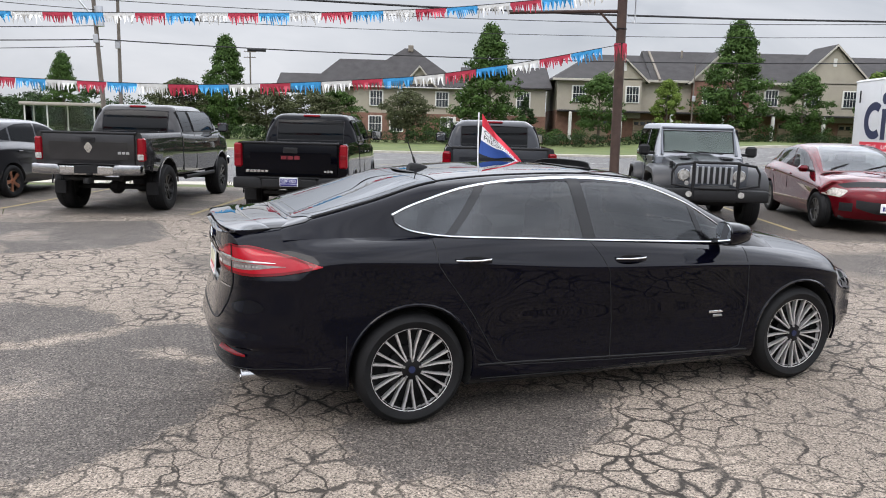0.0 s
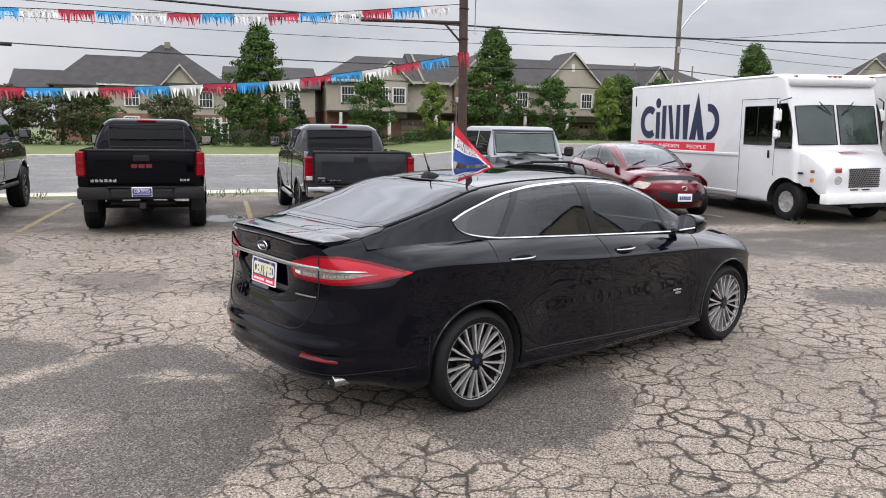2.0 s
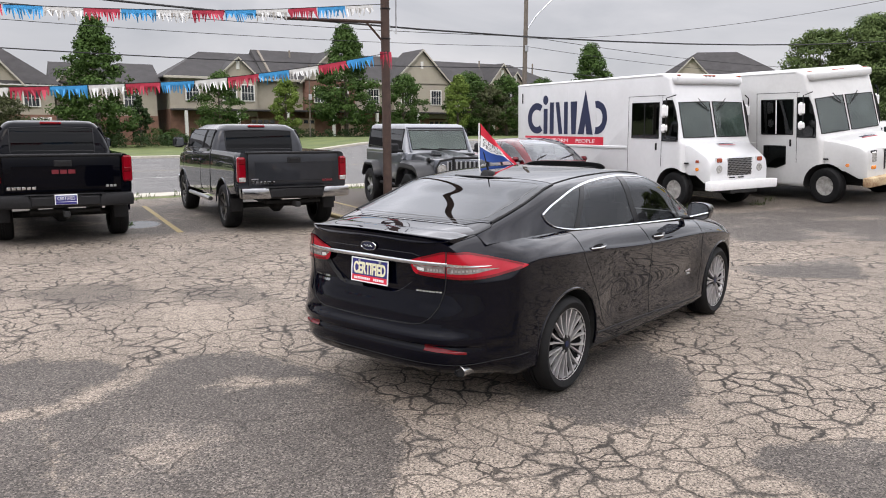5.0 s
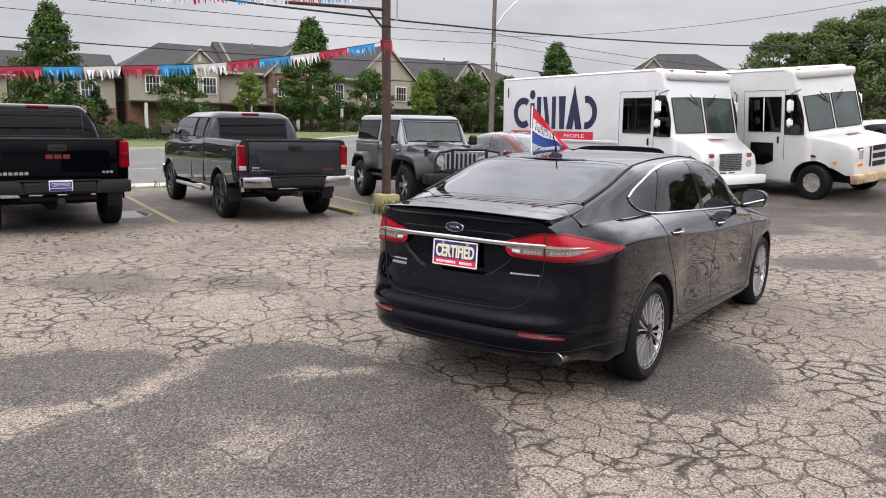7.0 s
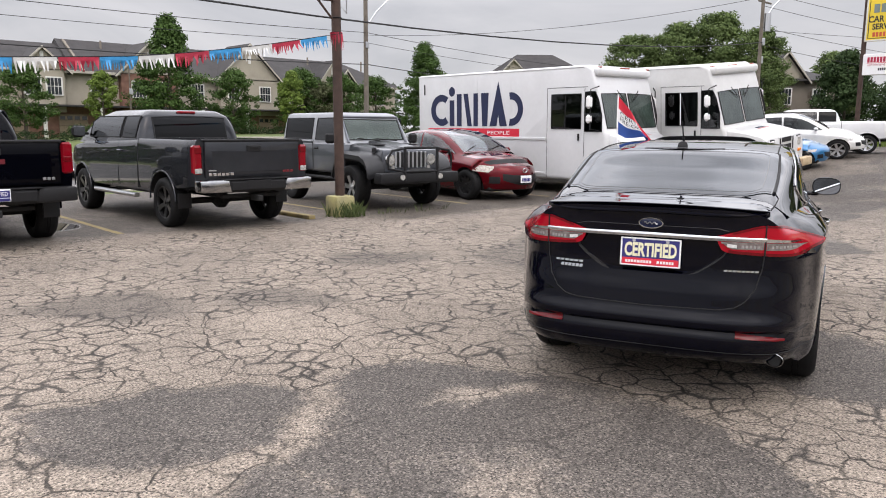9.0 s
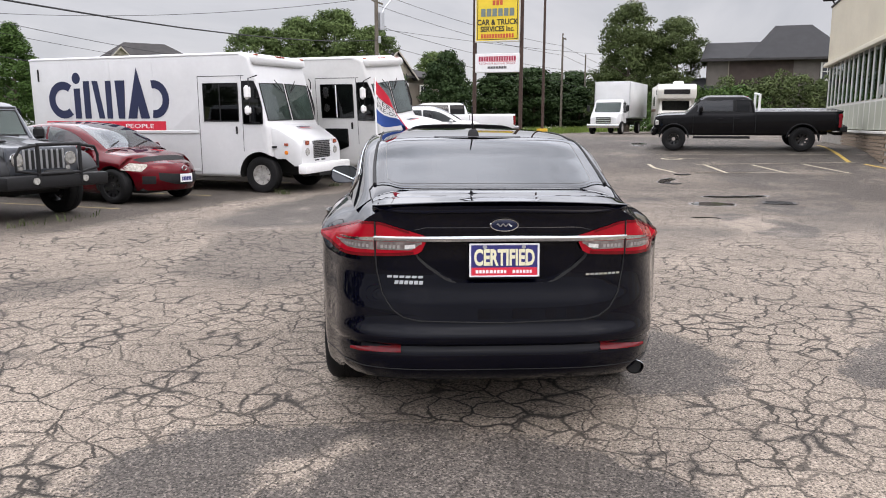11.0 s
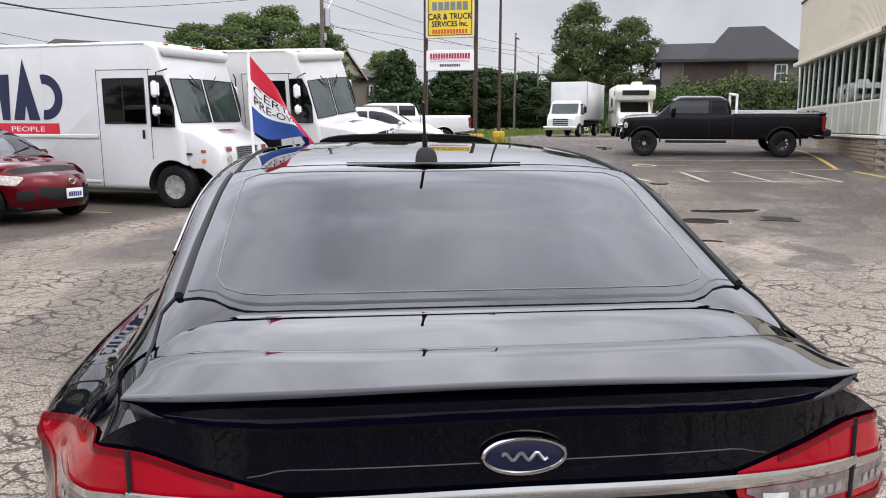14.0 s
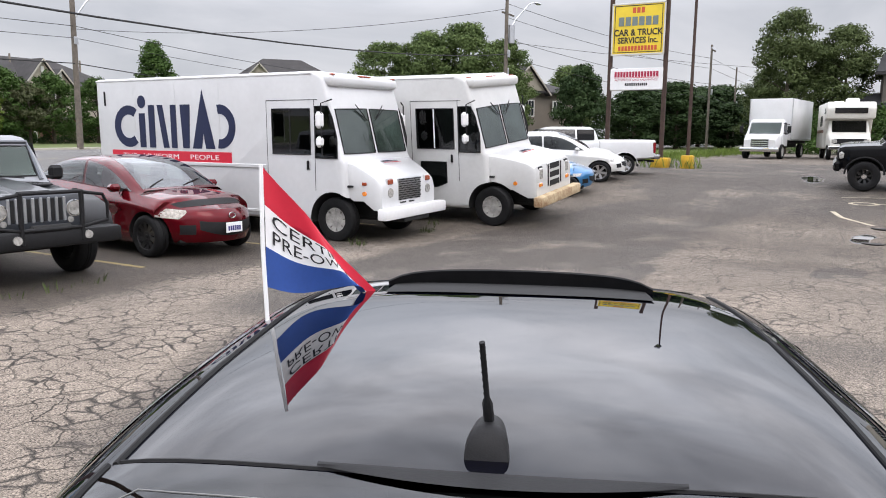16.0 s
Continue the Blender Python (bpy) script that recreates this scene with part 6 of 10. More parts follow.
        bars(tg, 3, 0.16, 0.035, bk(-0.66, zt - 0.49), STEEL)
    elif lamp == "sierra":
        bars(tg, 6, 0.42, 0.042, bk(0.56, zt - 0.52), CHROME)
        bars(tg, 3, 0.20, 0.035, bk(-0.60, zt - 0.50), mat("chrome_red_badge", (0.20, 0.03, 0.04), 0.3, 0.6), gap=0.16)
        part("small_badge", Shape().box((x0 - 0.05, 0.70, zt - 0.46), (0.008, 0.12, 0.02), 0.002), STEEL, tg)
    # bumper
    bz = 0.70 + up
    bm = PLASTIC if bumper == "black" else DIM_CHROME
    bp = part("rear_bumper", Shape().box((x0 - 0.10, 0, bz), (0.20, 1.0, 0.19), 0.04), PLASTIC if bumper != "chrome" else CHROME, car, "step bumper")
    for s in (1, -1):
        part("bumper_end", bevelled(Shape().prism([(0.44 * s, bz - 0.095), (0.965 * s, bz - 0.085), (0.965 * s, bz + 0.10), (0.50 * s, bz + 0.10)], x0 - 0.19, x0 + 0.03, "x"), 0.03), bm, bp, "chrome bumper end" if bm in (CHROME, DIM_CHROME) else "")
    part("step_pad", Shape().box((x0 - 0.10, 0, bz + 0.10), (0.19, 1.1, 0.012), 0.004), PLASTIC, bp)
    part("plate_recess", Shape().box((x0 - 0.196, 0, bz + 0.01), (0.012, 0.42, 0.14), 0.006), PLASTIC, bp)
    if lamp == "gmc":
        pl = part("dealer_plate", Shape().box((x0 - 0.208, 0, bz + 0.03), (0.010, 0.31, 0.155), 0.005), WHITE_PRINT, car, "dealer plate reading certified")
        part("blue_field", Shape().box((x0 - 0.214, 0, bz + 0.045), (0.003, 0.29, 0.09), 0.001), BLUE_PRINT, pl)
        part("lower_band", Shape().box((x0 - 0.214, 0, bz - 0.025), (0.003, 0.29, 0.035), 0.001), BLUE_PRINT, pl)
        writing("CERTIFIED", 0.062, WHITE_PRINT, pl, Matrix.Translation((x0 - 0.216, 0, bz + 0.045)) @ BACK_FACE @ Matrix.Diagonal((0.86, 1.2, 1, 1)), 0.001)
    part("hitch", Shape().box((x0 - 0.10, 0, bz - 0.20), (0.25, 0.09, 0.09), 0.01).box((x0 + 0.1, 0, bz - 0.17), (0.10, 1.0, 0.06), 0.01), UNDER, car)
    part("high_stop_lamp", Shape().box((cab.xr(z1 - 0.05) + 0.0, 0, z1 - 0.042), (0.05, 0.34, 0.04), 0.012), RED_LENS, car, "red high stop lamp")
    part("chassis", Shape().box((wb / 2 - 0.2, 0.42, 0.58 + up * 0.7), (wb + 1.2, 0.10, 0.16), 0.01).box((wb / 2 - 0.2, -0.42, 0.58 + up * 0.7), (wb + 1.2, 0.10, 0.16), 0.01).box((0, 0, R), (0.10, 1.5, 0.10), 0.03).box((0, 0, R), (0.28, 0.28, 0.28), 0.09).box((wb, 0, R), (0.12, 1.5, 0.12), 0.03), UNDER, car)
    part("front_bumper", Shape().box((x1 + 0.02, 0, 0.62 + up), (0.18, 1.84, 0.26), 0.05), CHROME if bumper != "black" else paint, car)
    part("grille", Shape().box((x1 - 0.0, 0, bonnet - 0.38 + up), (0.08, 1.1, 0.30), 0.03), CHROME if bumper != "black" else PLASTIC, car)
    for x in (0, wb):
        for s in (1, -1):
            wheel(car, x, s * (0.855 if not flares else 0.90), R, tyre, rim, style, s, 10 if x else 27)
    return car


def saloon_car(name, m, label, paint, scale=(1, 1, 1), rim="steel", glass=GLASS_MID, category="car", nose=0.0, tall=0.0, tail="", R=0.315, hood_strip=False):
    """A compact four-door car or crossover."""
    wb = 2.64 * scale[0]
    q = scale[0]
    hh = tall
    lift = 0.10 if tall > 0.1 else 0.0
    rearz = curve((0.25, 0.12), (0.5, 0.0), (0.7, 0.03), (0.95 + hh, 0.10), (1.1 + hh, 0.12))
    frontz = curve((0.2, 0.10), (0.42, 0.0), (0.6, 0.02), (0.75, 0.12), (0.9, 0.25))
    S = Saloon(
        -0.93 * q, 3.50 * q,
        curve((-0.93 * q, 0.74), (-0.5 * q, 0.86), (0, 0.885), (2.64 * q, 0.885), (3.05 * q, 0.86), (3.30 * q, 0.79), (3.5 * q, 0.66)),
        curve((-0.93 * q, 0.60), (-0.5 * q, 0.70), (0.3, 0.765), (2.0 * q, 0.79), (2.64 * q, 0.74), (3.2 * q, 0.66), (3.5 * q, 0.54)),
        curve((-0.93 * q, 1.03 + hh * 0.7), (0, 1.05 + hh * 0.7), (1.2 * q, 0.99 + hh * 0.65), (2.1 * q, 0.93 + hh * 0.6), (2.64 * q, 0.88 + hh * 0.5), (3.1 * q, 0.80 + hh * 0.4), (3.35 * q, 0.745 + hh * 0.3), (3.5 * q, 0.68 + hh * 0.2)),
        curve((-0.93 * q, 1.06 + hh * 0.7), (-0.5 * q, 1.08 + hh * 0.7), (0.2, 1.03 + hh * 0.6), (1.9 * q, 0.92 + hh * 0.5), (2.3 * q, 0.985 + hh * 0.6), (2.8 * q, 0.93 + hh * 0.5), (3.2 * q, 0.85 + hh * 0.4), (3.5 * q, 0.72 + hh * 0.2)),
        curve((-0.95 * q, 1.06 + hh * 0.7), (-0.70 * q, 1.085 + hh * 0.7), (-0.45 * q, 1.13 + hh * (0.95 if tail else 0.75)), (0.15, 1.37 + hh), (0.7 * q, 1.455 + hh), (1.0 * q, 1.465 + hh), (1.35 * q, 1.445 + hh), (1.70 * q, 1.36 + hh * 0.95), (2.42 * q, 0.975 + hh * 0.6)) if not tail else
        curve((-0.97 * q, 1.06 + hh * 0.7), (-0.86 * q, 1.10 + hh * 0.7), (-0.62 * q, 1.36 + hh), (0.0, 1.44 + hh), (0.7 * q, 1.465 + hh), (1.3 * q, 1.445 + hh), (1.70 * q, 1.36 + hh * 0.95), (2.42 * q, 0.975 + hh * 0.6)),
        curve((-0.93 * q, 0.34 + lift), (-0.5, 0.26 + lift), (0.4, 0.19 + lift), (2.3 * q, 0.19 + lift), (3.5 * q, 0.24 + lift)),
        lambda y, z: 0.30 * (y / 0.8) ** 2.6 + rearz(z),
        lambda y, z: 0.50 * (y / 0.75) ** 2.2 + frontz(z), 0.14)
    car = thing(name, m, label, category)
    body = carved("body", S.shell(), paint, arches((0, wb), R + 0.045, R + 0.01, 0.55, 1.2), UNDER)
    part("body", body, paint, car)
    lo = curve((-0.35 * q, 1.13 + hh * 0.75), (-0.1, 1.085 + hh * 0.72), (1.2 * q, 1.01 + hh * 0.67), (2.22 * q, 0.945 + hh * 0.6))
    hi = curve((-0.35 * q, 1.14 + hh * 0.75), (0.0, 1.27 + hh * 0.9), (0.5 * q, 1.365 + hh), (1.0 * q, 1.375 + hh), (1.5 * q, 1.30 + hh), (2.22 * q, 0.955 + hh * 0.6))
    foot = -0.62 * q if not tail else -0.84 * q
    cabin(car, S, (foot, 2.38 * q), (0.12 if not tail else -0.55 * q, 1.50 * q), lo, hi, (-0.35 * q if not tail else -0.5 * q, 2.22 * q, 0.12, 1.02 * q), curve((foot, 0.60), (0.12, 0.52)), curve((1.5 * q, 0.53), (2.38 * q, 0.68)), paint, glass, glass)
    for s in (1, -1):
        for line in ([(0.12, 1.0 + hh * 0.6), (0.2, 0.8), (0.42, 0.45), (0.5, 0.30)], [(1.02 * q, 0.97 + hh * 0.6), (1.10 * q, 0.8), (1.10 * q, 0.30)], [(2.12 * q, 0.90 + hh * 0.5), (2.10 * q, 0.6), (2.02 * q, 0.30)]):
            part("panel_gap", Shape().tube([(x, s * (S.side(x, z + lift * 0) - 0.0005), z) for x, z in line], 0.004, 5), SEAM, car)
        for x in (0.25, 1.20 * q):
            part("door_handle", Shape().box((x, s * (S.side(x, 0.87 + hh * 0.6) + 0.012), 0.87 + hh * 0.6), (0.16, 0.03, 0.026), 0.009), paint, car)
        mm = part("door_mirror", Shape().box((2.0 * q, s * 0.90, 1.0 + hh * 0.65), (0.15, 0.19, 0.12), 0.045), paint, car)
        part("mirror_arm", Shape().box((2.02 * q, s * 0.80, 0.965 + hh * 0.65), (0.06, 0.12, 0.04), 0.01), PLASTIC, mm)
        hl = curve((2.85 * q, 0.70 + hh * 0.35), (3.40 * q, 0.615 + hh * 0.3))
        part("headlamp", Shape().grid(lambda x, t: S.at(x, s * (S.side(x, hl(x) + 0.085 * t - 0.02) + 0.005), hl(x) + 0.085 * t - 0.02), spread(3.05 * q, 3.46 * q, 14), spread(0, 1, 5)), CLEAR_LENS, car, "clear headlamp", 60)
        part("tail_lamp", patch_between(lambda d, z: S.wrap(s * d, z, 0.005), spread(0.50, 1.05, 18), lambda d: 0.82 + hh * 0.6, lambda d: 0.98 + hh * 0.6 - 0.10 * max(0, d - 0.75), 6), RED_LENS, car, "", 60)
        part("fog_recess", Shape().grid(lambda y, t: (S.at(S.x1, s * y, 0.36 + lift + 0.14 * t)[0] + 0.008, s * y, 0.36 + lift + 0.14 * t), spread(0.50, 0.655, 8), spread(0, 1, 4)), PLASTIC, car, "", 60)
    if hood_strip:
        hood = lambda x, y: S.at(x, y, S.zb(x) + (S.zd(x) - S.zb(x)) * (1 - (abs(y) / S.wb(x)) ** 2.6) + 0.004)
        part("hood_guard", Shape().grid(lambda u, t: hood(3.20 * q + 0.19 * q * t, u * (S.wb(3.20 * q + 0.19 * q * t) - 0.03)), spread(-1, 1, 25), spread(0, 1, 6)), PLASTIC, car, "black stone guard across the bonnet edge", 60)
        for s in (1, -1):
            part("headlamp_unit", patch_between(lambda x, z: S.at(x, s * (S.side(x, z) + 0.007), z), spread(2.98 * q, 3.49 * q, 18), lambda x: 0.635 - 0.10 * (x / q - 2.98), lambda x: 0.635 - 0.10 * (x / q - 2.98) + 0.125 * smooth01(2.96, 3.22, x / q), 6), mat("warm_headlamp_lens", (0.20, 0.175, 0.14), 0.15, 0.2, 0.4, 26, coat=0.8, col2=(0.55, 0.50, 0.43)), car, "long swept-back headlamp", 60)
    gf = lambda y, z: (S.at(S.x1, y, z)[0] + 0.008, y, z)
    part("lower_grille", patch_between(gf, spread(-0.46, 0.46, 24), lambda y: 0.33 + lift + 0.10 * (y / 0.46) ** 2, lambda y: 0.53 + lift + 0.03 * (y / 0.46) ** 2, 6), PLASTIC, car, "wide black lower grille", 60)
    part("emblem", Shape().tube([(S.at(S.x1, 0, 0.62 + lift)[0] + 0.012, 0.058 * math.cos(a), 0.625 + lift + 0.042 * math.sin(a)) for a in [2 * math.pi * i / 20 for i in range(20)]], 0.008, 6, True), CHROME, car, "chrome oval emblem")
    pl = part("number_plate", Shape().box((S.at(S.x1, 0, 0.45)[0] + 0.02, 0, 0.45 + lift), (0.012, 0.30, 0.15), 0.004), WHITE_PRINT, car, "white number plate with plain bars")
    bars(pl, 6, 0.24, 0.07, Matrix.Translation((S.at(S.x1, 0, 0.45)[0] + 0.028, 0, 0.44 + lift)) @ FRONT_FACE, BLUE_PRINT)
    part("underbody", Shape().box((1.3 * q, 0, 0.28 + lift), (3.7 * q, 1.25, 0.18), 0.05), UNDER, car)
    part("cabin_floor", Shape().box((1.0 * q, 0, 0.90 + hh * 0.55), (2.5 * q, 1.3, 0.01)), SEAT_AND_SHADE, car)
    for x in (0.55, 1.35):
        for y in (0.34, -0.34):
            seat(car, x * q, y, 0.55 + hh * 0.6, SEAT_GREY if glass is not GLASS_BLACK else SEAT_AND_SHADE)
    part("dashboard", Shape().box((1.98 * q, 0, 0.93 + hh * 0.6), (0.4, 1.24, 0.08), 0.03), SEAT_AND_SHADE, car)
    for s in (1, -1):
        part("wiper", Shape().tube([(2.36 * q, 0.05 + 0.3 * s - 0.3, S.upper_z(2.36 * q, 0.3) + 0.012), (2.20 * q, 0.35 * s + 0.15, S.upper_z(2.20 * q, 0.5) + 0.02)], 0.008, 5), PLASTIC, car)
    for x in (0, wb):
        for s in (1, -1):
            wheel(car, x, s * 0.775, R, 0.205, R - 0.11, rim, s, 14 if x else 33)
    return car, S


def step_van(name, m, label, logo, paint, rusty):
    """A walk-in delivery van; x forward from the front axle."""
    van = thing(name, m, label, "delivery van")
    hw = 1.17
    # the marked van has a shorter nose
    nose, low = (0.34, 0.05) if logo else (0.0, 0.0)
    ax, hx = 0.02 - nose, 0.955 - nose
    prof = [(-6.85, 0.42), (-6.85, 3.14), (-0.72, 3.14), (-0.50, 3.04), (-0.36, 2.56), (-0.12, 1.60), (-0.06, 1.50), (0.0, 0.62), (-0.30, 0.36), (-6.0, 0.36)]
    sh = bevelled(Shape().prism(prof, -hw, hw), 0.075, 3)
    body = carved("body", sh, paint, arches((ax, -4.45), 0.52, 0.42, 0.45, 1.4), UNDER)
    part("body", body, paint, van)
    # hood
    hood = []
    for x, w, t in ((-0.14, 1.06, 1.52), (0.10, 1.04, 1.50), (0.45, 1.00, 1.44), (0.78, 0.97, 1.36), (0.92, 0.95, 1.27), (0.965, 0.93, 1.16)):
        b = 0.62 if x > 0.5 else 0.78
        x, t = x - nose * smooth01(-0.14, 0.9, x), t - 2 * low * smooth01(0.0, 0.9, x)
        hood.append([(x, w - 0.02, b), (x, w, b + 0.1), (x, w - 0.005, t - 0.14), (x, w - 0.03, t - 0.05), (x, w - 0.10, t), (x, 0, t + 0.03), (x, -w + 0.10, t), (x, -w + 0.03, t - 0.05), (x, -w + 0.005, t - 0.14), (x, -w, b + 0.1), (x, -w + 0.02, b)])
    cut = Shape()
    for s in (1, -1):
        cut.cyl((ax, s * 0.45, 0.42), (ax, s * 1.4, 0.42), 0.52, n=28)
    part("hood", carved("hood", Shape().loft(hood), paint, cut, UNDER), paint, van, "", 40)
    fx = lambda z: -0.36 + (2.56 - z) / 0.96 * 0.24 + 0.006
    for s in (1, -1):
        g = lambda y, z, o: (fx(z) + o, y, z)
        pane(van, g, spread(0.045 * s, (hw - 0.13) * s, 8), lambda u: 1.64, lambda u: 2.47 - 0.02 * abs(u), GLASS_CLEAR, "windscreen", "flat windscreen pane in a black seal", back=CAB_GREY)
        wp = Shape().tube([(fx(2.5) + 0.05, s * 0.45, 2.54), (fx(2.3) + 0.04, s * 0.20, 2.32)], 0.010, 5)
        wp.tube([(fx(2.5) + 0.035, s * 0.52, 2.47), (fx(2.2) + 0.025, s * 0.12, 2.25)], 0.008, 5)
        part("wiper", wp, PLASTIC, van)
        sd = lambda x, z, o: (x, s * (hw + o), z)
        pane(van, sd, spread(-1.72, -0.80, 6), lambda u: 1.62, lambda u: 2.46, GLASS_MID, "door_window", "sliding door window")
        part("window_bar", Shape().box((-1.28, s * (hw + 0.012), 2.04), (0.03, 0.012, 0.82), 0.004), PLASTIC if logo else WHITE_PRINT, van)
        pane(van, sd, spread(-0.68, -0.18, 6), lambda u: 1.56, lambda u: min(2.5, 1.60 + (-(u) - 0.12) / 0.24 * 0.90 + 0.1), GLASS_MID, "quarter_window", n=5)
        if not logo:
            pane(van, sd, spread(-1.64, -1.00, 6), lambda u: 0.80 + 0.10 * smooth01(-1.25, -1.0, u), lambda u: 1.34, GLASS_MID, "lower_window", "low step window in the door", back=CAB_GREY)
        for a, b in (((-1.86, 0.40), (-1.86, 2.62)), ((-1.86, 2.62), (-0.62, 2.62)), ((-0.70, 0.95), (-0.70, 2.62))):
            part("panel_gap", Shape().tube([(a[0], s * (hw + 0.001), a[1]), (b[0], s * (hw + 0.001), b[1])], 0.006, 5), SEAM, van)
        part("door_pull", Shape().box((-0.86, s * (hw + 0.02), 1.42), (0.05, 0.03, 0.17), 0.01), PLASTIC, van)
        part("rub_rail", Shape().box((-4.35, s * (hw + 0.012), 1.37), (4.9, 0.03, 0.075), 0.012), paint, van)
        part("rub_rail", Shape().box((-4.35, s * (hw + 0.010), 0.50), (4.9, 0.025, 0.06), 0.01), paint, van)
        for x in (-3.1, -4.35, -5.6):
            part("panel_seam", Shape().box((x, s * (hw + 0.001), 2.2), (0.012, 0.006, 1.6), 0.002), paint, van)
        part("roof_edge", Shape().tube([(-6.82, s * (hw - 0.01), 3.09), (-0.75, s * (hw - 0.01), 3.09)], 0.022, 6), paint, van)
        part("door_hinge", Shape().box((0.0, s * (hw - 0.10), 1.05), (0.16, 0.05, 0.04), 0.01), PLASTIC, van)
        part("rear_vent", Shape().box((-6.55, s * (hw + 0.008), 2.72), (0.05, 0.02, 0.30), 0.008), PLASTIC, van)
        mr = part("mirror", Shape().box((-0.42, s * (hw + 0.20), 2.25), (0.12, 0.19, 0.30), 0.05).box((-0.42, s * (hw + 0.20), 1.86), (0.12, 0.18, 0.20), 0.05), WHITE_PRINT, van, "white twin door mirror")
        part("mirror_arm", Shape().tube([(-0.30, s * (hw - 0.02), 2.62), (-0.38, s * (hw + 0.20), 2.55), (-0.38, s * (hw + 0.20), 1.62), (-0.25, s * (hw - 0.02), 1.58)], 0.014, 6), PLASTIC, mr)
        # lamps on the nose
        part("headlamp", Shape().cyl((hx - 0.03, s * 0.66, 0.93), (hx + 0.025, s * 0.66, 0.93), 0.095, 0.085, 24) if logo else Shape().box((hx + 0.0, s * 0.70, 1.10), (0.06, 0.17, 0.24), 0.03), CLEAR_LENS, van, "clear headlamp")
        part("headlamp_bezel", Shape().box((hx - 0.015, s * 0.66 if logo else s * 0.70, 1.01 if logo else 1.10), (0.03, 0.22, 0.40 if logo else 0.30), 0.02), paint if logo else PLASTIC, van)
        part("turn_lamp", Shape().box((hx + 0.01, s * 0.66, 1.13) if logo else (hx + 0.01, s * 0.72, 0.87), (0.05, 0.16, 0.10 if logo else 0.09), 0.02), mat("dark_amber_lens", (0.30, 0.05, 0.015), 0.15, coat=1.0) if logo else AMBER, van, "amber turn lamp")
        part("side_marker", Shape().cyl((0.52 - nose * 0.7, s * 0.985, 0.92), (0.52 - nose * 0.7, s * 1.015, 0.92), 0.045, 0.04, 16), AMBER, van, "round amber side marker")
        if logo:
            part("side_marker", Shape().box((0.52 - nose * 0.7, s * 1.0, 1.10), (0.10, 0.03, 0.06), 0.01), mat("dark_amber_lens", (0.30, 0.05, 0.015), 0.15, coat=1.0), van)
        part("tail_lamp", Shape().box((-6.86, s * 0.95, 1.0), (0.03, 0.14, 0.14), 0.02), RED_LENS, van)
    # roof visor with clearance lamps
    part("roof_visor", bevelled(Shape().box((-0.52, 0, 2.97), (0.34, 2.22, 0.20)), 0.07, 3), paint, van)
    for y in (-1.0, -0.13, 0.0, 0.13, 1.0):
        part("clearance_lamp", Shape().box((-0.50 + (0.10 if logo else 0.0), y, 3.075), (0.10, 0.075, 0.035), 0.012), mat("dark_amber_lens", (0.30, 0.05, 0.015), 0.15, coat=1.0), van, "small amber roof lamp")
    # grille
    if logo:
        gr = part("grille", Shape().box((hx, 0, 0.97), (0.03, 0.80, 0.42), 0.015), STEEL, van, "pierced metal grille")
        holes = Shape()
        for i in range(18):
            for j in range(10):
                y, z = -0.37 + 0.0435 * i + (0.0217 if j % 2 else 0), 0.785 + 0.041 * j
                holes.cyl((hx + 0.007, y, z), (hx + 0.019, y, z), 0.0155, n=6)
        part("grille_mesh", holes, UNDER, gr, "", 0)
        for y in (-0.4, 0.1):
            part("grille_slot", Shape().box((hx + 0.017, y * 0.6, 0.725), (0.01, 0.2, 0.03), 0.004), UNDER, gr)
    else:
        gr = part("grille", Shape().box((0.955, 0.0, 1.02), (0.03, 0.78, 0.52), 0.02), paint, van)
        for z in (0.84, 1.02, 1.20):
            part("louvre", Shape().box((0.974, 0, z), (0.012, 0.50, 0.12), 0.01), UNDER, gr)
        for s in (1, -1):
            part("louvre", Shape().box((0.974, 0.34 * s, 1.02), (0.012, 0.06, 0.46), 0.008), UNDER, gr)
    # logo on the hood, plain strokes
    for k in range(6):
        part("hood_mark", Shape().box((0.30 - nose * 0.4, -0.20 + 0.08 * k, 1.475 - low * 0.3 + 0.03 * (1 - abs(-0.20 + 0.08 * k))), (0.10, 0.055, 0.008), 0.003), NAVY, van)
    part("hood_mark", Shape().box((0.38 - nose * 0.4, 0, 1.484 - low * 0.4), (0.025, 0.55, 0.008), 0.003), RED_PRINT, van)
    part("front_bumper", bevelled(Shape().box((1.06 - nose, 0, 0.56), (0.20, 2.18, 0.21)), 0.03), rusty or WHITE_PRINT, van, "rusty cream steel bumper" if rusty else "white steel bumper")
    part("rear_bumper", Shape().box((-6.95, 0, 0.50), (0.24, 2.2, 0.18), 0.02), UNDER, van)
    part("chassis", Shape().box((-2.9, 0, 0.48), (7.4, 0.9, 0.22), 0.02).box((ax, 0, 0.42), (0.14, 1.7, 0.14), 0.03).box((-4.45, 0, 0.42), (0.16, 1.7, 0.16), 0.04), UNDER, van)
    part("nose_floor", Shape().box((ax + 0.15, 0, 0.66), (1.1, 1.0, 0.5), 0.04), UNDER, van)
    part("cab_seat", Shape().box((-1.1, 0.5, 1.2), (0.5, 0.5, 0.7), 0.08), SEAT_AND_SHADE, van)
    if logo:
        side_logo(van, hw)
    for x in (ax, -4.45):
        for s in (1, -1):
            wheel(van, x, s * 0.985, 0.42, 0.25, 0.225, "truck", s, 18)
    return van


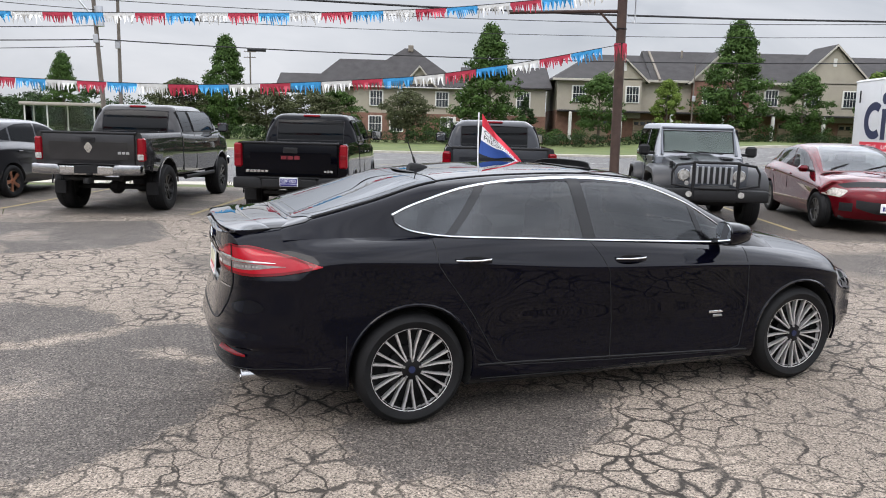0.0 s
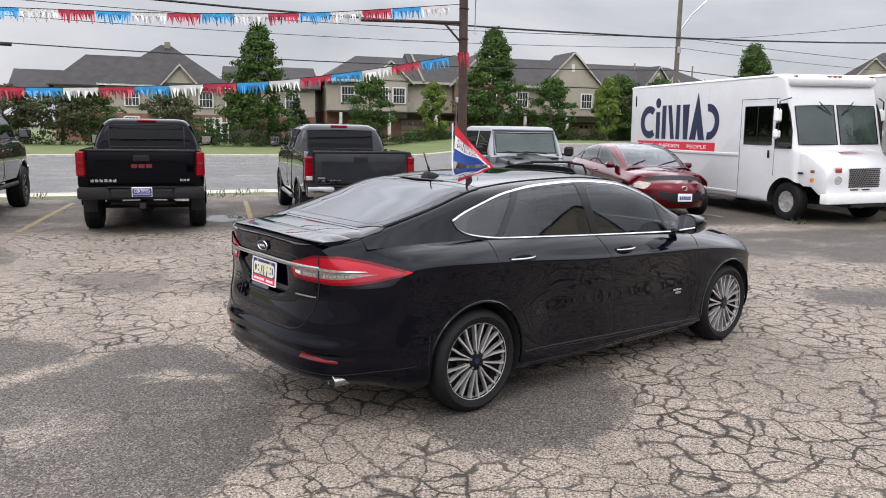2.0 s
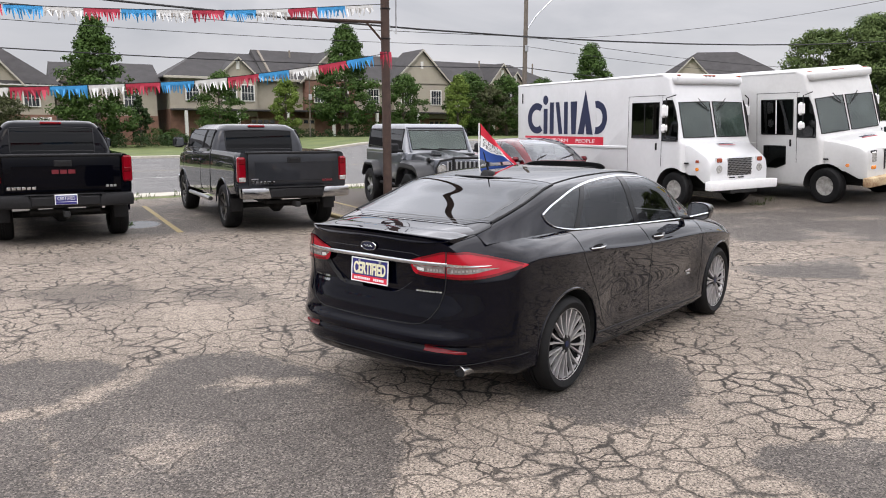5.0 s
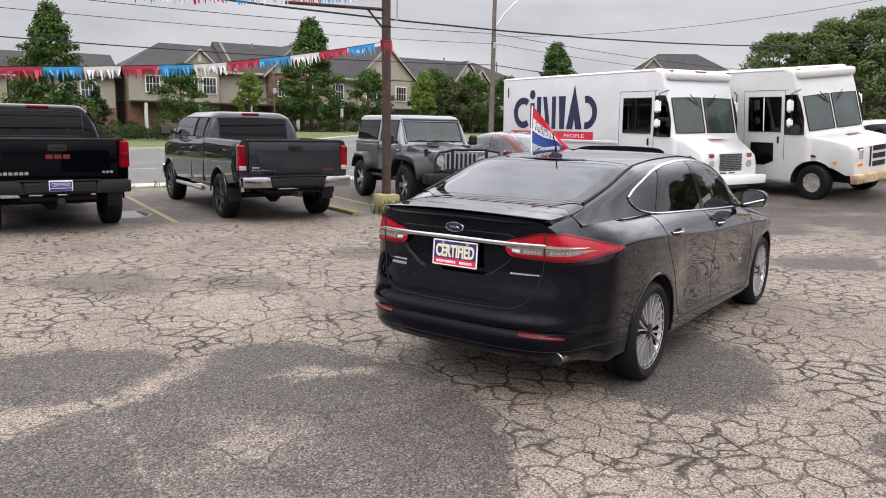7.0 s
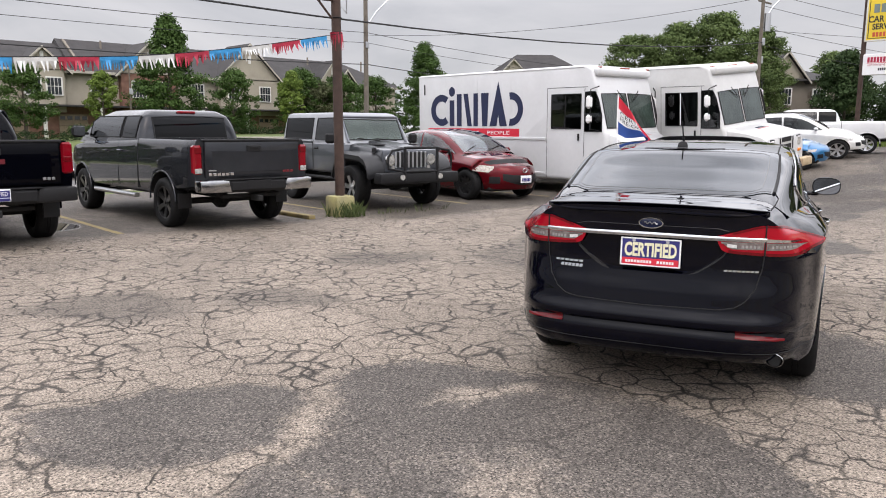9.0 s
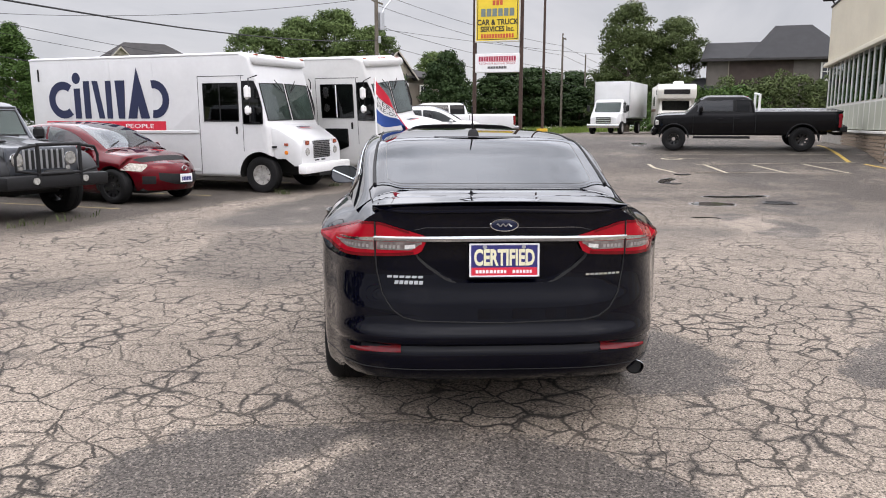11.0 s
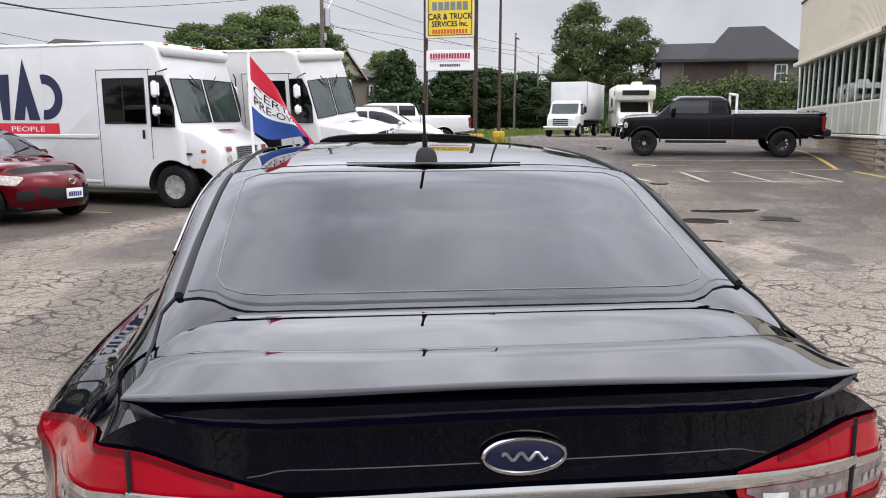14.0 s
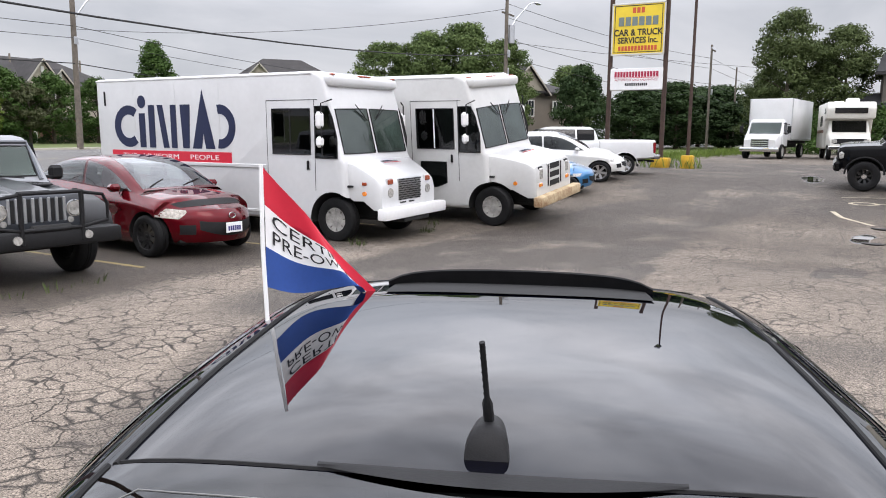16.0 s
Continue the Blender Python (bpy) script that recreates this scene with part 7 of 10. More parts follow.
def side_logo(van, hw):
    """The firm's mark on the flanks as plain navy strokes over a red band."""
    for s in (-1, 1):
        M = Matrix.Translation((-4.62, s * (hw + 0.004), 0)) @ (RIGHT_FACE if s < 0 else LEFT_FACE)
        mk = part("logo", Shape().box((0.02, 1.50, 0.001), (3.6, 0.235, 0.003), 0.001), RED_PRINT, van, "red band under navy strokes, plain shapes", m=M)
        # round open stroke, stem with dot, slanted strokes, bar, tall spike, curved stroke
        def stroke(poly):
            part("logo_stroke", Shape().prism(poly, 0.0005, 0.004, "z"), NAVY, mk)

        def arc(cx, cy, r0, r1, a0, a1, ky=1.0):
            n = 18
            out = [(cx + r1 * math.cos(radians(a0 + (a1 - a0) * i / n)), cy + ky * r1 * math.sin(radians(a0 + (a1 - a0) * i / n))) for i in range(n + 1)]
            inn = [(cx + r0 * math.cos(radians(a0 + (a1 - a0) * i / n)), cy + ky * r0 * math.sin(radians(a0 + (a1 - a0) * i / n))) for i in range(n, -1, -1)]
            stroke(out + inn)
        arc(-1.19, 2.125, 0.26, 0.46, 52, 308, 0.97)
        stroke([(-0.85, 1.68), (-0.66, 1.68), (-0.66, 2.40), (-0.85, 2.40)])
        stroke([(-0.755 + 0.125 * math.cos(2 * math.pi * i / 20), 2.64 + 0.135 * math.sin(2 * math.pi * i / 20)) for i in range(20)])
        stroke([(-0.55, 1.68), (-0.36, 1.68), (-0.36, 2.57), (-0.55, 2.57)])
        stroke([(-0.28, 2.57), (-0.11, 2.57), (0.05, 1.68), (-0.12, 1.68)])
        stroke([(0.12, 1.68), (0.29, 1.68), (0.29, 2.57), (0.12, 2.57)])
        stroke([(0.46, 1.68), (0.65, 1.68), (0.70, 2.57), (0.41, 2.57)])
        stroke([(0.74, 1.68), (1.00, 1.68), (1.06, 1.98), (1.12, 1.68), (1.38, 1.68), (1.06, 2.86)])
        arc(1.53, 2.125, 0.24, 0.42, -100, 100, 1.04)
        for word, x in (("THE", -1.20), ("UNIFORM", -0.22), ("PEOPLE", 1.06)):
            writing(word, 0.155, WHITE_PRINT, mk, Matrix.Translation((x, 1.50, 0.003)) @ Matrix.Diagonal((1.62, 0.9, 1, 1)), 0.001, name="slogan_word")


def jeep(m):
    car = thing("off_road_vehicle", m, "grey two-door off-road vehicle with black bull bar", "off-road car")
    P = PAINT_JEEP
    FLARE = mat("satin_black_fender", (0.014, 0.014, 0.016), 0.38, 0, 0.15, 6)
    part("body", carved("body", bevelled(Shape().prism([(-3.02, 0.62), (-3.06, 1.20), (-0.42, 1.22), (-0.38, 0.62)], -0.79, 0.79), 0.05, 3), P, arches((-2.42,), 0.50, 0.44, 0.5, 1.2), UNDER), P, car)
    top = Cab([(1.18, -3.05, -0.40, 0.775), (1.24, -3.05, -0.46, 0.77), (1.70, -3.0, -0.74, 0.69), (1.775, -2.96, -0.84, 0.66), (1.80, -2.88, -0.95, 0.60)], 0.07)
    part("hard_top", top.shape(), mat("jeep_roof", (0.30, 0.31, 0.33), 0.5, 0.1, 0.08, 4), car, "pale grey hard top")
    pane(car, top.front, spread(-0.62, 0.62, 9), lambda u: 1.27, lambda u: 1.66, GLASS_CLEAR, "windscreen", back=CAB_GREY)
    part("screen_frame", Shape().tube([top.front(-0.66, 1.22, 0.01), top.front(-0.64, 1.71, 0.01), top.front(0.64, 1.71, 0.01), top.front(0.66, 1.22, 0.01)], 0.03, 6), P, car)
    for s in (1, -1):
        sd = lambda x, z, o: top.side(x, z, s, o)
        pane(car, sd, spread(-1.55, -0.70, 6), lambda u: 1.26, lambda u: min(1.69, 1.26 + (-0.46 - u) * 1.9), GLASS_MID, "door_window", n=5)
        pane(car, sd, spread(-2.90, -1.72, 6), lambda u: 1.28, lambda u: 1.69, GLASS_BLACK, "quarter_window", n=5)
        part("quarter_panel", Shape().box((-2.35, s * 0.782, 1.21), (1.35, 0.02, 0.06), 0.01), P, car)
        for x in (-0.62, -1.64):
            part("panel_gap", Shape().tube([(x, s * 0.793, 0.66), (x, s * 0.793, 1.20), (x, s * 0.775, 1.25)], 0.006, 5), SEAM, car)
        part("door_handle", Shape().box((-1.48, s * 0.80, 1.09), (0.15, 0.035, 0.035), 0.01), PLASTIC, car)
        for z in (0.80, 1.08):
            part("door_hinge", Shape().box((-0.55, s * 0.80, z), (0.14, 0.03, 0.045), 0.01), P, car)
        pts = [(-2.42 + 0.50 * math.cos(radians(a)), 0, 0.46 + 0.50 * min(1.0, 1.15 * math.sin(radians(a)))) for a in spread(25, 155, 12)]
        tall = [(0.70, 0, 0.70), (0.66, 0, 0.84), (0.56, 0, 0.95), (0.40, 0, 1.01), (0.0, 0, 1.035), (-0.34, 0, 1.03), (-0.46, 0, 0.96), (-0.53, 0, 0.82), (-0.60, 0, 0.66)]
        for path, deep in ((pts, 0.05), (tall, 0.10)):
            rg = [[(p[0], s * 0.58, p[2] - 0.02), (p[0], s * 0.92, p[2] - 0.03 - deep), (p[0], s * 0.955, p[2] - deep), (p[0], s * 0.955, p[2] - 0.02), (p[0], s * 0.90, p[2] + 0.025), (p[0], s * 0.58, p[2] + 0.04)] for p in path]
            part("fender_flare", Shape().loft(rg), FLARE, car, "black fender flare")
        part("inner_wing", Shape().box((-0.1, s * 0.55, 0.85), (0.9, 0.08, 0.34), 0.02), UNDER, car)
        mm = part("door_mirror", Shape().box((-0.62, s * 0.96, 1.30), (0.10, 0.20, 0.20), 0.04), PLASTIC, car)
        part("mirror_arm", Shape().box((-0.60, s * 0.84, 1.24), (0.05, 0.12, 0.05), 0.01), PLASTIC, mm)
        part("rock_rail", Shape().tube([(-1.95, s * 0.80, 0.52), (-0.50, s * 0.80, 0.52)], 0.035, 8), PLASTIC, car)
        hl = part("headlamp", Shape().cyl((0.64, s * 0.455, 0.92), (0.71, s * 0.455, 0.92), 0.095, 0.085, 24), CLEAR_LENS, car, "round headlamp")
        part("headlamp_ring", Shape().tube([(0.69, s * 0.455 + 0.098 * math.cos(a), 0.92 + 0.098 * math.sin(a)) for a in [2 * math.pi * i / 24 for i in range(24)]], 0.010, 6, True), CHROME, hl)
        part("turn_lamp", Shape().cyl((0.66, s * 0.40, 0.78), (0.70, s * 0.40, 0.78), 0.042, 0.038, 16), CLEAR_LENS, car)
        part("spot_lamp", Shape().cyl((0.98, s * 0.42, 0.62), (1.05, s * 0.42, 0.62), 0.055, 0.05, 18), CLEAR_LENS, car, "round fog lamp")
    hood = []
    for x, w, t in ((-0.46, 0.66, 1.20), (0.0, 0.64, 1.175), (0.45, 0.61, 1.13), (0.62, 0.60, 1.10)):
        hood.append([(x, w, 0.80), (x, w, t - 0.07), (x, w - 0.04, t - 0.01), (x, w - 0.15, t + 0.01), (x, 0.22, t + 0.015), (x, 0.19, t + 0.05), (x, -0.19, t + 0.05), (x, -0.22, t + 0.015), (x, -w + 0.15, t + 0.01), (x, -w + 0.04, t - 0.01), (x, -w, t - 0.07), (x, -w, 0.80)])
    part("hood", Shape().loft(hood), mat("dark_hood_paint", (0.030, 0.033, 0.038), 0.34, 0.3, 0.12, 3, coat=0.6), car, "dark hood")
    for s in (1, -1):
        vent = part("hood_vent", Shape().box((0.05, s * 0.36, 1.19), (0.40, 0.18, 0.035), 0.012), FLARE, car, "black hood vent")
        for k in range(3):
            part("vent_slot", Shape().box((-0.07 + 0.12 * k, s * 0.36, 1.209), (0.05, 0.14, 0.006), 0.002), SEAM, vent)
        part("hood_latch", Shape().box((0.42, s * 0.63, 1.10), (0.10, 0.05, 0.09), 0.015), PLASTIC, car)
    gr = part("grille", bevelled(Shape().box((0.65, 0, 0.90), (0.07, 1.20, 0.42)), 0.025), P, car)
    for k in range(7):
        part("grille_slot", Shape().box((0.682, -0.285 + 0.095 * k, 0.92), (0.014, 0.05, 0.28), 0.015), UNDER, gr)
    for k in range(8):
        part("grille_bar", Shape().box((0.688, -0.3325 + 0.095 * k, 0.92), (0.014, 0.036, 0.30), 0.008), mat("grille_bar_grey", (0.42, 0.43, 0.45), 0.3, 0.6), gr)
    part("front_bumper", bevelled(Shape().box((0.90, 0, 0.60), (0.26, 1.75, 0.20)), 0.04), PLASTIC, car, "black steel bumper")
    bb = Shape()
    for y in (-0.36, 0.36):
        bb.box((1.02, y, 0.86), (0.05, 0.05, 0.62), 0.012)
        bb.tube([(1.02, y, 1.14), (1.02, y * 1.75, 1.10), (1.00, y * 1.95, 0.98), (1.0, y * 1.95, 0.78), (1.02, y, 0.72)], 0.022, 8)
    for z in (0.72, 1.15):
        bb.tube([(1.02, -0.36, z), (1.02, 0.36, z)], 0.024, 8)
    part("bull_bar", bb, PLASTIC, car, "black tubular bull bar")
    part("winch", Shape().box((0.98, 0, 0.72), (0.10, 0.5, 0.10), 0.03), UNDER, car)
    for s in (1, -1):
        part("wiper", Shape().tube([(-0.36, 0.2 * s + 0.2, 1.25), (-0.46, 0.2 * s - 0.25, 1.30)], 0.009, 5), PLASTIC, car)
    part("chassis", Shape().box((-1.2, 0, 0.52), (3.7, 0.9, 0.16), 0.02).box((0, 0, 0.40), (0.12, 1.5, 0.12), 0.03).box((-2.42, 0, 0.40), (0.12, 1.5, 0.12), 0.03).box((0.1, 0, 0.80), (1.0, 0.9, 0.4), 0.05), UNDER, car)
    part("cabin_floor", Shape().box((-1.8, 0, 1.0), (2.4, 1.4, 0.02)), SEAT_AND_SHADE, car)
    for x in (0, -2.42):
        for s in (1, -1):
            wheel(car, x, s * 0.795, 0.405, 0.27, 0.225, "five", s, 11 if x else 40)
    sp = wheel(car, -3.24, 0, 0.405, 0.25, 0.225, "five", 1)
    sp.matrix_basis = pose(-3.20, 0, 0.95, 0, 0, 90)
    return car


jeep(on_lot(5.47, 14.92, 264) @ Matrix.Diagonal((1.07, 1.07, 1.06, 1)))
pickup("pickup_truck", on_lot(-5.80, 14.92, 91.0), "dark grey lifted pickup truck with chrome bumper", PAINT_RAM, wb=3.60, bed=1.95, lift=0.13, R=0.44, tyre=0.33, rim=0.25, style="dark", lamp="ram", bumper="chrome", box_top=1.36, roof=1.90)
pickup("pickup_truck", on_lot(-2.14, 14.62, 91.0), "glossy black pickup truck with a certified dealer plate", PAINT_GMC, wb=3.65, bed=1.90, R=0.40, style="six", lamp="gmc", bumper="black", box_top=1.40, roof=1.92)
pickup("pickup_truck", on_lot(1.50, 14.58, 90.0), "granite grey extended cab pickup truck, black wheels", PAINT_GREY, wb=3.65, bed=1.98, R=0.395, style="six", lamp="sierra", bumper="mixed", box_top=1.40, roof=1.88)
saloon_car("sedan", on_lot(8.92, 17.86, 263.5) @ Matrix.Diagonal((1.16, 1.07, 1.08, 1)), "dark red compact sedan with steel wheels", PAINT_RED, (1.0, 1, 1), "steel", GLASS_CAR, hood_strip=True)
RUST = mat("rusty_cream_paint", (0.20, 0.075, 0.025), 0.8, 0.1, 0.4, 3.2, col2=(0.66, 0.56, 0.36), bump=0.3, bscale=30)
step_van("step_van", on_lot(11.92, 13.22, 269.0), "white step van with navy marks and red band", True, PAINT_WHITE, None)
step_van("step_van", on_lot(15.00, 11.75, 268.0), "plain white step van with a rusty bumper", False, PAINT_WHITE_OLD, RUST)

# ---- other vehicles at the far end of the lot ----
old_truck = pickup("pickup_truck", on_lot(21.15, 1.40, 91.5) @ Matrix.Diagonal((0.907, 0.907, 0.907, 1)), "black old pickup truck with a chrome front bumper", PAINT_FLAT, wb=3.95, bed=2.46, lift=0.0, R=0.385, tyre=0.29, rim=0.20, style="dark", lamp="plain", bumper="black", box_top=1.27, roof=1.76, flares=True, cabin_long=1.83, rake=0.55, bonnet=1.23, front=0.62, square=True)
part("chrome_bumper", Shape().box((4.62, 0, 0.60), (0.16, 1.8, 0.20), 0.05), DIM_CHROME, old_truck, "chrome front bumper")
part("cab_rack", Shape().tube([(1.33, 0.84, 1.2), (1.33, 0.84, 1.80), (1.33, -0.84, 1.80), (1.33, -0.84, 1.2)], 0.04, 10), WHITE_PRINT, old_truck, "pale tubular rack behind the cab")
for y in (0.93, -0.93):
    part("bed_rail", Shape().box((0.2, y, 1.275), (2.3, 0.05, 0.025), 0.008), STEEL, old_truck)
for y in (1, -1):
    part("wheel_hub", Shape().cyl((3.95, y * 0.95, 0.385), (3.95, y * 1.05, 0.385), 0.085, 0.06, 18), CHROME, old_truck)
saloon_car("suv", on_lot(19.70, 13.95, 293) @ Matrix.Diagonal((0.86, 0.86, 0.80, 1)), "white crossover suv beside the step vans", mat("pearl_white_paint", (0.68, 0.68, 0.66), 0.3, 0, 0.06, 3, coat=1.0), (1.10, 1, 1), "silver", GLASS_MID, "suv", tall=0.26, tail="suv", R=0.36)
saloon_car("hatchback", on_lot(17.55, 13.75, 291) @ Matrix.Diagonal((0.9, 0.9, 0.82, 1)), "blue small car behind the white suv", mat("bright_blue_paint", (0.02, 0.16, 0.36), 0.3, 0.3, 0.15, 3, coat=1.0), (0.92, 1, 1), "steel", GLASS_BLACK, tail="suv")
pickup("pickup_truck", on_lot(22.7, 11.6, 118) @ Matrix.Diagonal((0.82, 0.82, 0.75, 1)), "white pickup truck with chrome rear bumper", PAINT_WHITE, wb=3.6, bed=1.95, R=0.39, style="silver", lamp="plain", bumper="mixed", box_top=1.36, roof=1.88)
saloon_car("suv", on_lot(-9.55, 16.45, 86), "dark grey crossover with copper-toned wheels", mat("charcoal_paint", (0.022, 0.022, 0.026), 0.3, 0.4, 0.15, 3, coat=1.0), (1.0, 1, 1), "copper", GLASS_BLACK, "suv", tall=0.20, tail="suv", R=0.35)
saloon_car("sedan", on_lot(-12.6, 17.2, 80), "dark sedan parked beside the crossover", mat("charcoal_paint", (0.022, 0.022, 0.026), 0.3), (1.0, 1, 1), "steel", GLASS_BLACK, tall=0.12, tail="suv")


def box_truck(m):
    t = thing("box_truck", m, "white medium box truck facing the car park", "truck")
    P = PAINT_WHITE
    part("cargo_box", bevelled(Shape().box((-3.6, 0, 2.35), (5.6, 2.45, 2.5)), 0.04), P, t)
    for s in (1, -1):
        for x in (-0.83, -6.37):
            part("corner_post", Shape().box((x, s * 1.225, 2.35), (0.08, 0.05, 2.5), 0.015), STEEL, t)
        part("side_rail", Shape().box((-3.6, s * 1.23, 1.14), (5.6, 0.04, 0.12), 0.01), STEEL, t)
    cab = Cab([(0.75, -0.75, 0.55, 1.08), (1.35, -0.75, 0.60, 1.08), (1.50, -0.75, 0.40, 1.06), (2.15, -0.72, 0.02, 0.98), (2.30, -0.70, -0.10, 0.92), (2.36, -0.62, -0.25, 0.82)], 0.12)
    part("cab", cab.shape(), P, t)
    pane(t, cab.front, spread(-0.86, 0.86, 9), lambda u: 1.50, lambda u: 2.14, GLASS_CLEAR, "windscreen", back=CAB_GREY)
    hd = []
    for x, w, z in ((0.35, 1.04, 1.46), (0.85, 0.98, 1.40), (1.25, 0.92, 1.26), (1.36, 0.88, 1.12)):
        hd.append([(x, w, 0.62), (x, w, z - 0.12), (x, w - 0.08, z), (x, 0, z + 0.05), (x, -w + 0.08, z), (x, -w, z - 0.12), (x, -w, 0.62)])
    part("hood", Shape().loft(hd), P, t)
    gr = part("grille", Shape().box((1.36, 0, 0.95), (0.06, 1.0, 0.46), 0.03), PLASTIC, t)
    for z in (0.80, 0.92, 1.04, 1.16):
        part("grille_bar", Shape().box((1.40, 0, z), (0.03, 1.05, 0.06), 0.012), CHROME, gr)
    for s in (1, -1):
        pane(t, lambda x, z, o: cab.side(x, z, s, o), spread(-0.60, 0.10, 5), lambda u: 1.45, lambda u: min(2.15, 2.15 - (u + 0.1) * 1.5), GLASS_MID, "door_window", n=4)
        part("headlamp", Shape().box((1.28, s * 0.72, 0.92), (0.14, 0.34, 0.22), 0.04), CLEAR_LENS, t)
        part("mirror", Shape().box((0.30, s * 1.36, 1.75), (0.12, 0.20, 0.42), 0.04).tube([(0.2, s * 1.0, 2.1), (0.28, s * 1.36, 2.02)], 0.02, 6).tube([(0.3, s * 1.0, 1.5), (0.3, s * 1.36, 1.52)], 0.02, 6), PLASTIC, t)
        for x in (0.45, -4.6):
            wheel(t, x, s * 0.98, 0.44, 0.28, 0.27, "truck", s)
    part("front_bumper", bevelled(Shape().box((1.42, 0, 0.56), (0.18, 2.2, 0.26)), 0.05), CHROME, t, "chrome bumper")
    part("chassis", Shape().box((-2.6, 0, 0.75), (7.2, 0.85, 0.25), 0.02).box((-3.6, 0, 0.98), (5.4, 1.9, 0.18), 0.02), UNDER, t)
    return t


box_truck(on_lot(43.4, 9.55, 172) @ Matrix.Diagonal((0.88, 0.88, 0.88, 1)))


def camper(m):
    c = thing("motorhome", m, "cream old motorhome with an overcab bunk", "motorhome")
    C = mat("cream_camper", (0.64, 0.63, 0.58), 0.45, 0, 0.1, 2)
    part("coach_body", bevelled(Shape().prism([(-4.2, 0.55), (-4.2, 2.95), (0.75, 2.95), (0.95, 2.60), (0.85, 2.10), (0.0, 2.05), (-0.5, 1.0), (-0.5, 0.55)], -1.12, 1.12), 0.08, 2), C, c)
    part("bunk_window", Shape().box((0.93, 0, 2.50), (0.03, 1.5, 0.28), 0.05), GLOSS_BLACK, c)
    part("roof_unit", Shape().box((-0.8, 0.2, 3.06), (0.7, 0.6, 0.25), 0.06), WHITE_PRINT, c)
    part("roof_hatch", Shape().box((-2.3, -0.3, 3.02), (0.5, 0.5, 0.15), 0.05), WHITE_PRINT, c)
    cab = Cab([(0.62, -0.4, 0.75, 0.98), (1.25, -0.4, 0.80, 0.98), (1.40, -0.4, 0.62, 0.95), (2.04, -0.4, 0.15, 0.88)], 0.12)
    part("cab", cab.shape(), C, c)
    pane(c, cab.front, spread(-0.78, 0.78, 9), lambda u: 1.42, lambda u: 1.98, GLASS_MID, "windscreen")
    hd = [[(x, w, 0.6), (x, w, z - 0.1), (x, w - 0.08, z), (x, -w + 0.08, z), (x, -w, z - 0.1), (x, -w, 0.6)] for x, w, z in ((0.55, 0.96, 1.36), (1.25, 0.94, 1.22), (1.40, 0.92, 1.08))]
    part("hood", Shape().loft(hd), C, c)
    part("grille", Shape().box((1.41, 0, 0.95), (0.05, 1.5, 0.26), 0.02), PLASTIC, c)
    part("front_bumper", Shape().box((1.50, 0, 0.62), (0.16, 2.0, 0.18), 0.03), CHROME, c)
    for s in (1, -1):
        part("headlamp", Shape().box((1.43, s * 0.72, 0.95), (0.04, 0.24, 0.20), 0.02), CLEAR_LENS, c)
        part("side_window", Shape().box((-1.6, s * 1.125, 2.0), (1.1, 0.03, 0.55), 0.04), GLOSS_BLACK, c)
        part("side_window", Shape().box((0.1, s * 1.125, 2.5), (0.6, 0.03, 0.3), 0.04), GLOSS_BLACK, c)
        part("stripe", Shape().box((-2.2, s * 1.123, 1.45), (3.8, 0.02, 0.16), 0.004), mat("brown_stripe", (0.16, 0.08, 0.04), 0.5), c)
        for x in (0.75, -2.7):
            wheel(c, x, s * 0.90, 0.38, 0.23, 0.21, "silver", s)
    return c


camper(on_lot(44.6, 5.75, 187))

# ---- the dealership building ----
SIDING = mat("beige_metal_siding", (0.62, 0.565, 0.45), 0.55, 0.1, 0.08, 0.7, bump=0.1, bscale=30)
TRIM = mat("weathered_white_trim", (0.60, 0.59, 0.55), 0.6, 0, 0.12, 3)
MORTAR = mat("mortar", (0.30, 0.28, 0.25), 0.9, 0, 0.2, 6)
ROOF_DARK = mat("dark_shingles", (0.043, 0.040, 0.040), 0.9, 0, 0.25, 1.2, bump=0.4, bscale=9)
INTERIOR = mat("dim_interior", (0.20, 0.19, 0.17), 0.9, 0, 0.3, 0.6)
BX, BY, BZ = 18.05, -0.35, 0.62


def ribbed(p, along, length, z0, z1, step, depth, material, parent, name="siding"):
    """Vertical ribs on a flat wall: start point, unit direction along it, and outward normal to its right-hand side."""
    sh = Shape()
    d = Vector(along).normalized()
    nrm = Vector((d.y, -d.x, 0))
    n = int(length / step)
    for i in range(n):
        for a, b in ((0.0, 0.72), (0.72, 1.0)):
            q0, q1 = Vector(p) + d * (i + a) * step, Vector(p) + d * (i + b) * step
            o = nrm * (depth if a == 0 else 0.004)
            sh.add([(q0 + o) + Vector((0, 0, z0)), (q1 + o) + Vector((0, 0, z0)), (q1 + o) + Vector((0, 0, z1)), (q0 + o) + Vector((0, 0, z1))], [(0, 1, 2, 3)])
            if a == 0:
                for q in (q0, q1):
                    sh.add([q + Vector((0, 0, z0)), q + o + Vector((0, 0, z0)), q + o + Vector((0, 0, z1)), q + Vector((0, 0, z1))], [(0, 1, 2, 3)])
    return part(name, sh, material, parent, "", 0)


